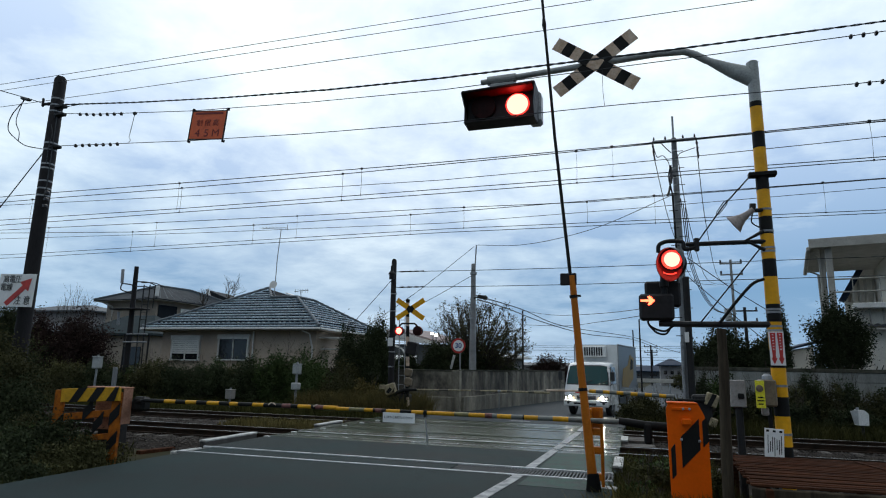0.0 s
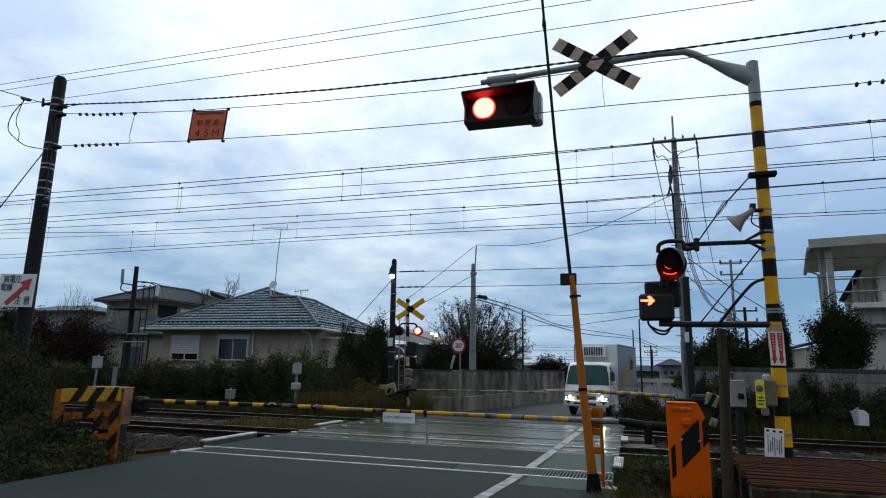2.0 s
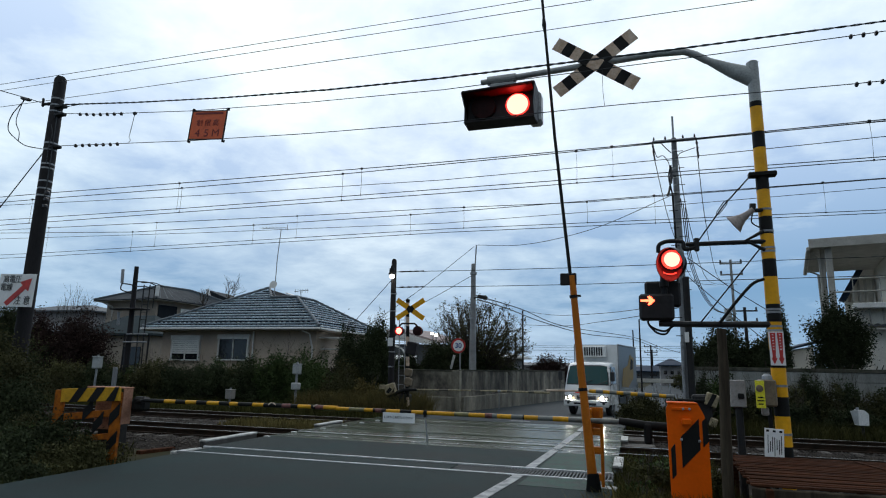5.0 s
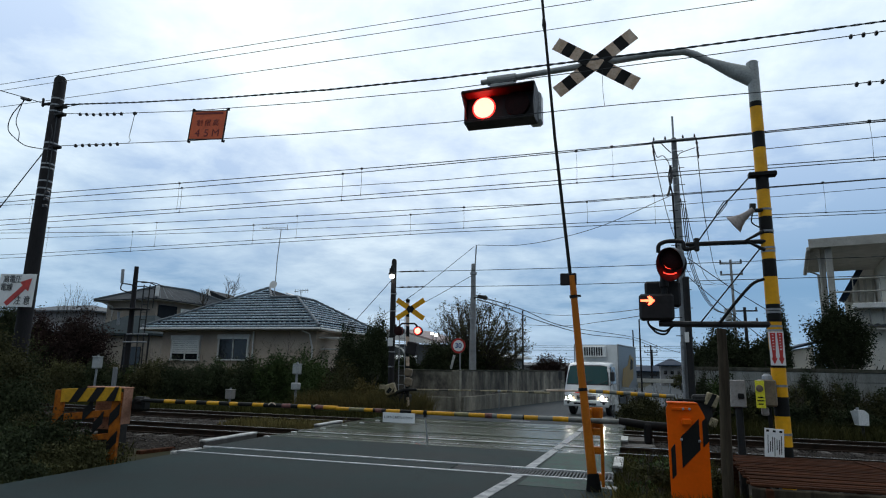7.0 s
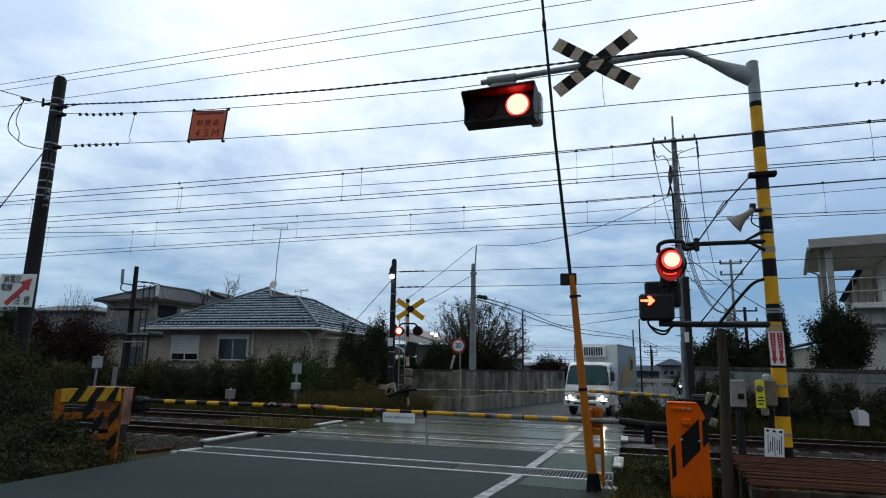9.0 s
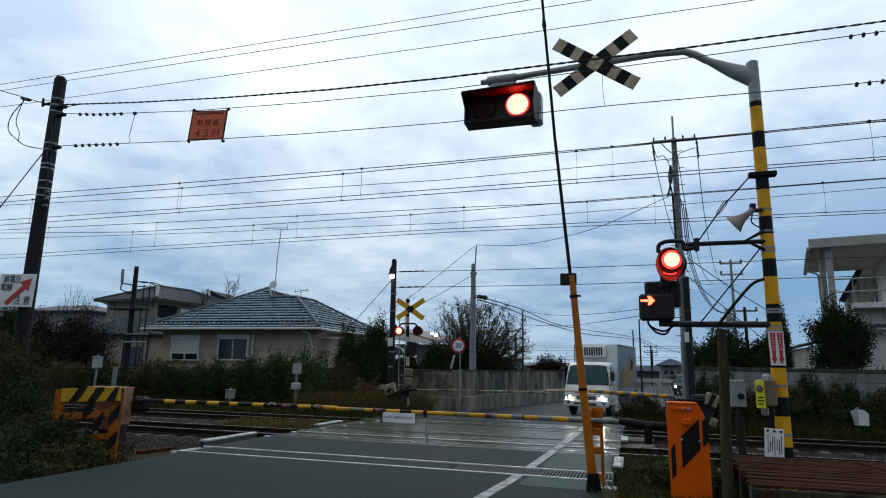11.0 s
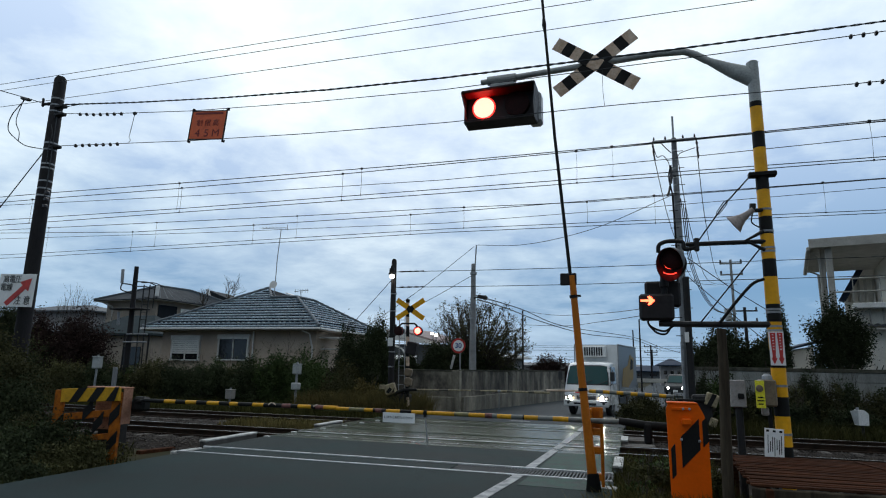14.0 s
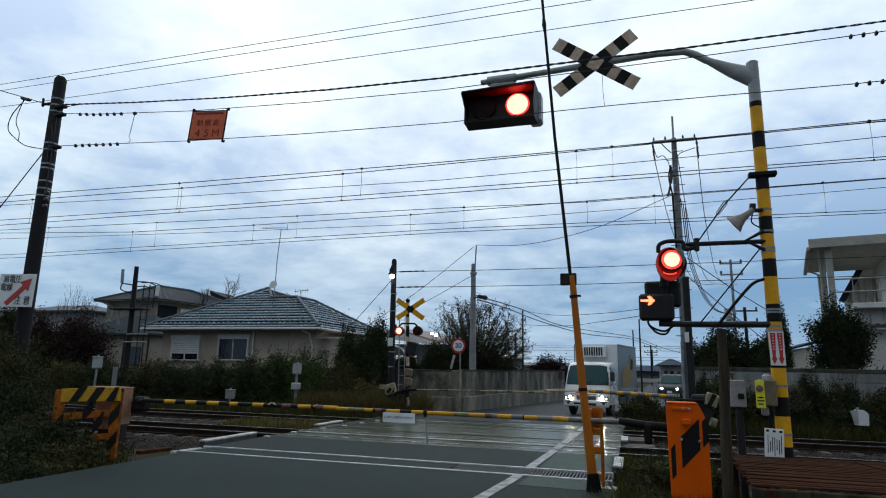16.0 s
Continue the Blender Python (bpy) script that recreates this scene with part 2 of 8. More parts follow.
M["wall_concrete"] = surface("wall_concrete", (0.26, 0.235, 0.19), (0.058, 0.052, 0.043), 0.7, 0.9, bump=0.3, fine=9, stretch=(1, 1, 0.7), vary=0.3, drip=0.9)
M["wall_base"] = surface("wall_base", (0.31, 0.285, 0.225), (0.15, 0.136, 0.108), 0.5, 0.9, bump=0.35, fine=20, stretch=(1, 1, 0.6), drip=0.6)
M["panel_wall"] = surface("panel_wall", (0.33, 0.338, 0.318), (0.205, 0.21, 0.194), 0.7, 0.9, bump=0.3, fine=30, vary=0.12, stretch=(1.4, 1.4, 0.4), drip=0.35)
M["mossy_concrete"] = surface("mossy_concrete", (0.10, 0.095, 0.075), (0.04, 0.042, 0.03), 0.3, 0.95, bump=0.4, fine=26, spec=0.15)
M["dark_concrete"] = surface("dark_concrete", (0.26, 0.272, 0.28), (0.16, 0.169, 0.175), 0.4, 0.85, bump=0.15, fine=60, stretch=(1, 1, 0.3))
M["pale_trim"] = surface("pale_trim", (0.50, 0.48, 0.43), (0.37, 0.35, 0.31), 0.5, 0.7, bump=0.1)
M["weight_cream"] = surface("weight_cream", (0.38, 0.32, 0.19), (0.17, 0.135, 0.08), 0.12, 0.7, bump=0.2)
M["stucco"] = surface("stucco", (0.52, 0.42, 0.33), (0.42, 0.34, 0.27), 1.2, 0.9, bump=0.3, fine=40)
M["stucco_dull"] = surface("stucco_dull", (0.36, 0.30, 0.24), (0.26, 0.22, 0.18), 1.2, 0.9, bump=0.3, fine=40)
M["cream_wall"] = surface("cream_wall", (0.80, 0.77, 0.69), (0.70, 0.67, 0.60), 1.0, 0.85, bump=0.2, fine=40)
M["white_trim"] = surface("white_trim", (0.76, 0.75, 0.72), (0.62, 0.61, 0.58), 0.5, 0.6, bump=0.08)
M["roof_tile"] = surface("roof_tile", (0.36, 0.46, 0.54), (0.25, 0.33, 0.39), 0.4, 0.38, bump=0.08, fine=30, vary=0.25, spec=0.6)
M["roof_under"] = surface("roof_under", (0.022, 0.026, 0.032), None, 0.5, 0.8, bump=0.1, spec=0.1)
M["roof_sheet"] = surface("roof_sheet", (0.105, 0.115, 0.125), (0.07, 0.078, 0.088), 0.6, 0.6, metal=0.1, bump=0.1, stretch=(6, 1, 1), spec=0.25)
M["slate"] = surface("slate", (0.085, 0.092, 0.098), (0.055, 0.060, 0.066), 0.6, 0.85, bump=0.15, spec=0.08)
M["annex_slate"] = surface("annex_slate", (0.040, 0.055, 0.058), (0.026, 0.036, 0.040), 0.6, 0.8, bump=0.15, spec=0.1)
M["roof_blue"] = surface("roof_blue", (0.035, 0.055, 0.09), None, 0.6, 0.75, bump=0.1, spec=0.15)
M["far_wall"] = surface("far_wall", (0.30, 0.29, 0.28), (0.22, 0.21, 0.21), 1.0, 0.9, bump=0.1)
M["far_dark"] = surface("far_dark", (0.11, 0.12, 0.13), (0.08, 0.088, 0.095), 1.0, 0.9, bump=0.1)
M["shutter_white"] = surface("shutter_white", (0.80, 0.80, 0.78), (0.72, 0.72, 0.7), 0.6, 0.5, bump=0.05)
M["pane"] = clear("pane", (0.012, 0.015, 0.018))
M["windscreen"] = clear("windscreen", (0.026, 0.075, 0.074), 0.06, 0.22)
M["truck_white"] = surface("truck_white", (0.80, 0.81, 0.80), (0.70, 0.71, 0.70), 0.6, 0.3, bump=0.02, coat=0.4, grain=0.1)
M["box_side"] = surface("box_side", (0.17, 0.185, 0.195), (0.13, 0.14, 0.15), 0.8, 0.35, metal=0.35, bump=0.03)
M["logo_yellow"] = surface("logo_yellow", (0.36, 0.22, 0.03), None, 0.4, 0.5, bump=0.0)
M["boot_black"] = surface("boot_black", (0.007, 0.007, 0.007), (0.011, 0.011, 0.011), 0.2, 0.95, bump=0.1, spec=0.03)
M["plastic_dark"] = surface("plastic_dark", (0.025, 0.026, 0.028), None, 0.3, 0.55, bump=0.05)
M["rubber"] = surface("rubber", (0.02, 0.02, 0.02), (0.035, 0.033, 0.03), 0.2, 0.85, bump=0.2)
M["chrome"] = surface("chrome", (0.6, 0.6, 0.6), None, 0.3, 0.2, metal=1.0, bump=0.0)
M["car_grey"] = surface("car_grey", (0.035, 0.04, 0.042), None, 0.6, 0.5, bump=0.0, spec=0.2, grain=0.1)
M["headlight"] = surface("headlight", (0.8, 0.8, 0.8), None, 0.1, 0.2, bump=0.0, emit=(1.0, 0.94, 0.78), power=320.0)
M["headlight_dim"] = surface("headlight_dim", (0.8, 0.8, 0.8), None, 0.1, 0.2, bump=0.0, emit=(1.0, 0.95, 0.85), power=2.2)
M["sidelight"] = surface("sidelight", (0.8, 0.6, 0.3), None, 0.1, 0.2, bump=0.0, emit=(1.0, 0.72, 0.4), power=2.6)
M["car_lamp"] = surface("car_lamp", (0.8, 0.8, 0.8), None, 0.1, 0.2, bump=0.0, emit=(1.0, 0.97, 0.86), power=14.0)
M["street_glow"] = surface("street_glow", (0.8, 0.8, 0.8), None, 0.1, 0.2, bump=0.0, emit=(1.0, 0.95, 0.82), power=9.0)
M["red_glow"] = surface("red_glow", (0.6, 0.05, 0.03), None, 0.1, 0.3, bump=0.0, emit=(1.0, 0.078, 0.058), power=13.0)
# emissive red that stands in for the halo round a lit lens
M["red_rim"] = surface("red_rim", (0.5, 0.03, 0.02), None, 0.1, 0.35, bump=0.0, emit=(1.0, 0.035, 0.025), power=2.2)
M["arrow_glow"] = surface("arrow_glow", (0.6, 0.1, 0.03), None, 0.1, 0.3, bump=0.0, emit=(1.0, 0.085, 0.035), power=8.0)
M["arc_glow"] = surface("arc_glow", (0.5, 0.03, 0.02), None, 0.1, 0.35, bump=0.0, emit=(1.0, 0.05, 0.03), power=3.5)
M["horn_grey"] = surface("horn_grey", (0.42, 0.36, 0.33), (0.24, 0.20, 0.18), 0.12, 0.7, bump=0.1, grain=0.25)
M["red_dark"] = surface("red_dark", (0.030, 0.008, 0.008), (0.020, 0.006, 0.006), 0.1, 0.6, bump=0.05, spec=0.12)
M["hood_black"] = surface("hood_black", (0.016, 0.014, 0.015), (0.026, 0.023, 0.023), 0.2, 0.5, bump=0.08, spec=0.2)
M["leaf_dark"] = surface("leaf_dark", (0.045, 0.056, 0.026), (0.024, 0.032, 0.015), 0.5, 0.8, bump=0.0, vary=0.32, spec=0.08)
M["leaf_green"] = surface("leaf_green", (0.068, 0.100, 0.032), (0.038, 0.058, 0.019), 0.5, 0.75, bump=0.0, vary=0.32, spec=0.1)
M["leaf_hedge"] = surface("leaf_hedge", (0.085, 0.082, 0.034), (0.048, 0.048, 0.021), 0.8, 0.8, bump=0.0, vary=0.32, spec=0.08)
M["leaf_red"] = surface("leaf_red", (0.052, 0.031, 0.026), (0.028, 0.018, 0.016), 0.5, 0.8, bump=0.0, vary=0.32, spec=0.06)
M["leaf_dry"] = surface("leaf_dry", (0.15, 0.12, 0.042), (0.085, 0.072, 0.027), 0.5, 0.85, bump=0.0, vary=0.5, spec=0.08)
M["grass"] = surface("grass", (0.060, 0.057, 0.017), (0.032, 0.034, 0.010), 0.7, 0.85, bump=0.0, vary=0.5, spec=0.06)
M["bark"] = surface("bark", (0.075, 0.064, 0.05), (0.042, 0.036, 0.03), 0.2, 0.9, bump=0.4, fine=40, spec=0.1)
M["haze_hill"] = surface("haze_hill", (0.06, 0.075, 0.09), None, 20.0, 1.0, bump=0.0, spec=0.0)


# ---------------------------------------------------------------- building blocks
class Geo:
    """Collects vertices and faces of one mesh."""

    def __init__(self):
        self.v, self.f, self.m = [], [], []

    def add(self, verts, faces, mi=0):
        o = len(self.v)
        self.v += [tuple(p) for p in verts]
        self.f += [tuple(i + o for i in f) for f in faces]
        self.m += [mi] * len(faces)
        return self

    def box(self, c, s, bev=0.0, rot=None, mi=0):
        h = [x / 2 for x in s]
        b = min(bev, min(h) * 0.45)
        T = Matrix.Translation(c) @ (rot.to_4x4() if rot else Matrix.Identity(4))
        if b <= 0:
            vs = [T @ Vector((h[0] * i, h[1] * j, h[2] * k)) for i in (-1, 1) for j in (-1, 1) for k in (-1, 1)]
            return self.add(vs, [(0, 1, 3, 2), (4, 6, 7, 5), (0, 4, 5, 1), (2, 3, 7, 6), (0, 2, 6, 4), (1, 5, 7, 3)], mi)
        vs, ix = [], {}
        for i in (-1, 1):
            for j in (-1, 1):
                for k in (-1, 1):
                    sg = (i, j, k)
                    for a in range(3):
                        ix[i, j, k, a] = len(vs)
                        vs.append(T @ Vector([sg[q] * (h[q] if q == a else h[q] - b) for q in range(3)]))
        fs = []
        for a in range(3):
            p, q = [x for x in range(3) if x != a]
            for s0 in (-1, 1):
                loop = []
                for u, w in ((-1, -1), (1, -1), (1, 1), (-1, 1)):
                    key = [0, 0, 0]
                    key[a], key[p], key[q] = s0, u, w
                    loop.append(ix[(*key, a)])
                fs.append(tuple(loop))
            for u in (-1, 1):
                for w in (-1, 1):
                    k1, k2 = [0, 0, 0], [0, 0, 0]
                    k1[a], k2[a] = -1, 1
                    k1[p] = k2[p] = u
                    k1[q] = k2[q] = w
                    fs.append((ix[(*k1, p)], ix[(*k2, p)], ix[(*k2, q)], ix[(*k1, q)]))
        for i in (-1, 1):
            for j in (-1, 1):
                for k in (-1, 1):
                    fs.append((ix[i, j, k, 0], ix[i, j, k, 1], ix[i, j, k, 2]))
        return self.add(vs, fs, mi)

    def ring(self, c, axis, r, n):
        q = Vector(axis).normalized().to_track_quat("Z", "Y")
        return [Vector(c) + q @ Vector((r * math.cos(2 * math.pi * i / n), r * math.sin(2 * math.pi * i / n), 0)) for i in range(n)]

    def cyl(self, p0, p1, r0, r1=None, n=12, mi=0, caps=True):
        r1 = r0 if r1 is None else r1
        ax = Vector(p1) - Vector(p0)
        vs = self.ring(p0, ax, r0, n) + self.ring(p1, ax, r1, n)
        fs = [(i, (i + 1) % n, n + (i + 1) % n, n + i) for i in range(n)]
        if caps:
            fs += [tuple(range(n - 1, -1, -1)), tuple(range(n, 2 * n))]
        return self.add(vs, fs, mi)

    def lathe(self, p0, axis, prof, n=16, mi=0):
        """prof: (along, radius) pairs."""
        ax = Vector(axis).normalized()
        vs, fs = [], []
        for a, r in prof:
            vs += self.ring(Vector(p0) + ax * a, ax, max(r, 1e-4), n)
        for k in range(len(prof) - 1):
            for i in range(n):
                fs.append((k * n + i, k * n + (i + 1) % n, (k + 1) * n + (i + 1) % n, (k + 1) * n + i))
        fs += [tuple(range(n - 1, -1, -1)), tuple(range((len(prof) - 1) * n, len(prof) * n))]
        return self.add(vs, fs, mi)

    def tube(self, pts, r, n=6, mi=0):
        pts = [Vector(p) for p in pts]
        rs = r if isinstance(r, (list, tuple)) else [r] * len(pts)
        vs, fs, side, last = [], [], None, None
        for i, p in enumerate(pts):
            ax = (pts[min(i + 1, len(pts) - 1)] - pts[max(i - 1, 0)]).normalized()
            side = ax.orthogonal().normalized() if side is None else last.rotation_difference(ax) @ side
            last, other = ax, ax.cross(side)
            vs += [p + (side * math.cos(2 * math.pi * k / n) + other * math.sin(2 * math.pi * k / n)) * rs[i] for k in range(n)]
        for k in range(len(pts) - 1):
            for i in range(n):
                fs.append((k * n + i, k * n + (i + 1) % n, (k + 1) * n + (i + 1) % n, (k + 1) * n + i))
        fs += [tuple(range(n - 1, -1, -1)), tuple(range((len(pts) - 1) * n, len(pts) * n))]
        return self.add(vs, fs, mi)

    def prism(self, outline, d, mi=0):
        """A flat outline (points in space) given the thickness vector d."""
        n, d = len(outline), Vector(d)
        vs = [Vector(p) for p in outline] + [Vector(p) + d for p in outline]
        fs = [tuple(range(n - 1, -1, -1)), tuple(range(n, 2 * n))] + [(i, (i + 1) % n, n + (i + 1) % n, n + i) for i in range(n)]
        return self.add(vs, fs, mi)


def part(name, g, mats, parent=None, label="", smooth=False, tidy=True):
    """Links one mesh, built in world space, under a thing or a part."""
    me = bpy.data.meshes.new(name)
    me.from_pydata(g.v, [], g.f)
    mats = mats if isinstance(mats, (list, tuple)) else [mats]
    for k in mats:
        me.materials.append(M[k])
    if len(mats) > 1:
        me.polygons.foreach_set("material_index", g.m)
    ob = new(name, me)
    if parent:
        off, o = Vector((0, 0, 0)), parent
        while o:
            off += o.location
            o = o.parent
        me.transform(Matrix.Translation(-off))
        ob.parent = parent
    if tidy:
        bm = bmesh.new()
        bm.from_mesh(me)
        bmesh.ops.recalc_face_normals(bm, faces=bm.faces)
        bm.to_mesh(me)
        bm.free()
    if smooth:
        me.polygons.foreach_set("use_smooth", [True] * len(me.polygons))
        me.set_sharp_from_angle(angle=radians(40))
    me.update()
    return tagged(ob, label)


def thing(name, at, label, category, group="", kind=""):
    ob = new(name)
    ob.location = at
    ob.empty_display_size = 0.1
    return tagged(ob, label, category, group, kind)


def single(name, g, mats, label, category, group="", kind="", smooth=False, tidy=True):
    return tagged(part(name, g, mats, None, label, smooth, tidy), label, category, group, kind)


def lettering(name, text, size, matrix, mat, parent, depth=0.002, font_w=1.0, bold=0.0):
    cu = bpy.data.curves.new(name, "FONT")
    cu.body, cu.size, cu.extrude, cu.offset = text, size, depth, bold
    cu.align_x, cu.align_y = "CENTER", "CENTER"
    tmp = bpy.data.objects.new(name, cu)
    me = bpy.data.meshes.new_from_object(tmp)
    bpy.data.objects.remove(tmp)
    me.transform(matrix @ Matrix.Diagonal((font_w, 1, 1, 1)))
    me.materials.clear()
    me.materials.append(M[mat])
    ob = new(name, me)
    off, o = Vector((0, 0, 0)), parent
    while o:
        off += o.location
        o = o.parent
    me.transform(Matrix.Translation(-off))
    ob.parent = parent
    return ob


def curve(pts, steps=6):
    """A smooth run through the given points."""
    P = [Vector(q) for q in pts]
    P = [P[0] * 2 - P[1]] + P + [P[-1] * 2 - P[-2]]
    out = []
    for a, b, c, d in zip(P, P[1:], P[2:], P[3:]):
        for k in range(steps):
            u = k / steps
            out.append(0.5 * (2 * b + (c - a) * u + (2 * a - 5 * b + 4 * c - d) * u * u + (3 * b - a - 3 * c + d) * u ** 3))
    return out + [P[-2]]


FACING = Matrix.Rotation(radians(90), 4, "X")  # a text or plate that faces the near road


def bands(name, p0, p1, r, lengths, mats, parent, n=12, start=0):
    """A striped round pole: sections of the given lengths take the two materials in turn."""
    p0, p1 = Vector(p0), Vector(p1)
    ax, a, k, i = (p1 - p0).normalized(), 0.0, start, 0
    total = (p1 - p0).length
    while a < total - 1e-4:
        b = min(total, a + lengths[i % len(lengths)])
        part(name, Geo().cyl(p0 + ax * a, p0 + ax * b, r, n=n), mats[k % 2], parent, smooth=True)
        a, k, i = b, k + 1, i + 1


RNG = np.random.default_rng(7)


def leaf_mesh(points, size, spread=0.5, long=1.6, up=0.0):
    """Small pointed leaves at the given points."""
    n = len(points)
    a = RNG.normal(size=(n, 3))
    a[:, 2] += up
    a /= np.linalg.norm(a, axis=1)[:, None]
    b = np.cross(a, RNG.normal(size=(n, 3)))
    b /= np.linalg.norm(b, axis=1)[:, None]
    s = size * (1 + spread * RNG.uniform(-1, 1, (n, 1)))
    p = np.asarray(points)
    c = np.cross(a, b) * s * 0.15
    v = np.stack([p - a * s * long / 2, p + b * s / 2 + c, p + a * s * long / 2, p - b * s / 2 + c], 1).reshape(-1, 3)
    g = Geo()
    g.v = v.tolist()
    g.f = [(4 * i, 4 * i + 1, 4 * i + 2, 4 * i + 3) for i in range(n)]
    g.m = [0] * n
    return g


def clump_points(centre, radii, clumps, per, tight=0.15, shell=0.4):
    """Points in clumps that fill an uneven ellipsoid."""
    d = RNG.normal(size=(clumps, 3))
    d /= np.linalg.norm(d, axis=1)[:, None]
    r = RNG.uniform(shell, 1.0, (clumps, 1)) * (1 + 0.22 * RNG.normal(size=(clumps, 1))).clip(0.6, 1.35)
    c = np.asarray(centre) + d * r * np.asarray(radii)
    p = np.repeat(c, per, 0) + RNG.normal(size=(clumps * per, 3)) * np.asarray(radii) * tight
    return p


def grow(g, p, d, length, r, depth, bend=0.3, kids=3, shrink=0.68, up=0.1):
    """Limbs that fork and taper."""
    pts, q, dd = [Vector(p)], Vector(p), Vector(d).normalized()
    for i in range(3):
        dd = (dd + Vector(RNG.normal(size=3) * bend * 0.4) + Vector((0, 0, up * 0.3))).normalized()
        q = q + dd * length / 3
        pts.append(q.copy())
    g.tube(pts, [r, r * 0.85, r * 0.7, r * 0.55], n=5 if depth > 1 else 3)
    tips = [q.copy()]
    if depth > 0:
        for k in range(kids):
            at = pts[-1] if k == 0 else pts[1 + k % 3]
            nd = (dd + Vector(RNG.normal(size=3)) * 0.62 + Vector((0, 0, up))).normalized()
            tips += grow(g, at, nd, length * shrink * RNG.uniform(0.8, 1.15), r * 0.55, depth - 1, bend, kids, shrink, up)
    return tips


def shrub(name, at, top, radius, leaf, label, clumps=60, per=45, size=0.07, depth_r=None, twigs=0, low=0.1, category="shrub", group=""):
    """Short stems with a crown of many leaves; `top` above the ground at `at`."""
    x, y, z = at
    t = thing(name, at, label, category, group)
    for k in range(4):
        g = Geo()
        grow(g, (x + RNG.uniform(-0.2, 0.2) * radius, y + RNG.uniform(-0.2, 0.2) * radius, z), (RNG.uniform(-0.5, 0.5), RNG.uniform(-0.5, 0.5), 1), top * 0.34, 0.02 + 0.008 * top, 1)
        part("stem", g, "bark", t, tidy=False)
    for k in range(twigs):
        g = Geo()
        a = RNG.uniform(0, 6.28)
        base = Vector((x + radius * 0.5 * math.cos(a), y, z + top * 0.7))
        grow(g, base, (RNG.uniform(-0.2, 0.2), 0, 1), min(top * 0.3, 0.75), 0.009, 2, 0.15, 3, 0.6, 0.3)
        part("twig", g, "bark", t, tidy=False)
    h = (top - low) / 2
    pts = clump_points((x, y, z + low + h), (radius * 0.92, (depth_r or radius) * 0.92, h * 0.95), int(clumps * 1.3), int(per * 1.7))
    pts = pts[pts[:, 2] > z + 0.02]
    part("crown", leaf_mesh(pts, size * 0.72), leaf, t, tidy=False)
    return t


# ---------------------------------------------------------------- ground, road, tracks
def ground_height(x, y):
    if y > 24:
        return -0.42
    return -0.30 + 0.03 * noise.noise(Vector((x * 0.6, y * 0.6, 0)))


g = Geo()
xs = [-1500, -400, -120, -60] + [-44 + 1.0 * i for i in range(65)] + [40, 60, 120, 400, 1500]
ys = [-300, -60, -12] + [-6 + 0.8 * i for i in range(42)] + [40, 70, 150, 500, 2500]
g.v = [(x, y, ground_height(x, y)) for y in ys for x in xs]
nx = len(xs)
g.f = [(j * nx + i, j * nx + i + 1, (j + 1) * nx + i + 1, (j + 1) * nx + i) for j in range(len(ys) - 1) for i in range(nx - 1)]
g.m = [0] * len(g.f)
single("ground", g, "earth", "dark bare earth with thin grass beside the tracks", "ground", kind="structure", smooth=True)


def slab(outline, top, low):
    g = Geo()
    return g.prism([(x, y, low) for x, y in outline], (0, 0, top - low))


single("road_near", slab([(-7.5, -40), (-0.35, -40), (-0.35, 9.19), (-7.5, 9.19)], 0.0, -0.35), "asphalt", "damp grey asphalt approach to the level crossing", "road", kind="structure")
single("road_strip", slab([(-7.62, 9.93), (-0.35, 9.93), (-0.35, 11.9), (-7.62, 11.9)], 0.0, -0.35), "asphalt", "damp grey asphalt between drain and rails", "road", kind="structure")
single("green_walkway", slab([(-1.56, 8.42), (-0.42, 8.36), (-0.42, 9.15), (-1.52, 9.15)], 0.004, -0.01), "green_paint", "worn green painted walkway beside the road edge line", "pavement", kind="structure")
single("green_walkway_beyond", slab([(-1.50, 9.97), (-0.42, 9.97), (-0.42, 11.88), (-1.44, 11.88)], 0.0055, -0.01), "green_paint", "worn green painted walkway over the crossing", "pavement", kind="structure")

# crossing deck: strips between the rails, each a piece of its own
NEAR, FAR = (12.30, 13.37), (16.0, 17.07)
deck = thing("crossing_deck", (-4, 14.6, 0), "damp grey asphalt and concrete deck between the rails", "road", kind="structure")
edges = [11.9, NEAR[0] - 0.05, NEAR[0] + 0.09, 12.84, NEAR[1] - 0.09, NEAR[1] + 0.05, 14.1, 14.9, FAR[0] - 0.05, FAR[0] + 0.09, 16.54, FAR[1] - 0.09, FAR[1] + 0.05, 18.0]
for a, b in zip(edges, edges[1:]):
    w = b - a
    if w < 0.16:
        continue
    n = 1
    for k in range(n):
        x0, x1 = -7.62 + 7.27 * k / n, -7.62 + 7.27 * (k + 1) / n
        g = Geo().box(((x0 + x1) / 2, (a + b) / 2, -0.172 + 0.006 * math.sin(k * 3 + a * 5)), (x1 - x0 - 0.012, w - 0.012, 0.345), 0.008)
        part("panel", g, "crossing_deck", deck)
# added bright strip that stands in for sky glint on a rail head
single("edge_strip", Geo().box((-3.98, 13.0, 0.004), (7.1, 0.05, 0.008), 0.002), "steel_edge", "bright steel strip added for a rail's glint in the deck", "strip", kind="structure")
single("road_far_apron", slab([(-7.62, 18.0), (-0.35, 18.0), (-0.35, 19.6), (-7.3, 19.6)], 0.0, -0.35), "far_asphalt", "damp asphalt beyond the rails", "road", kind="structure")

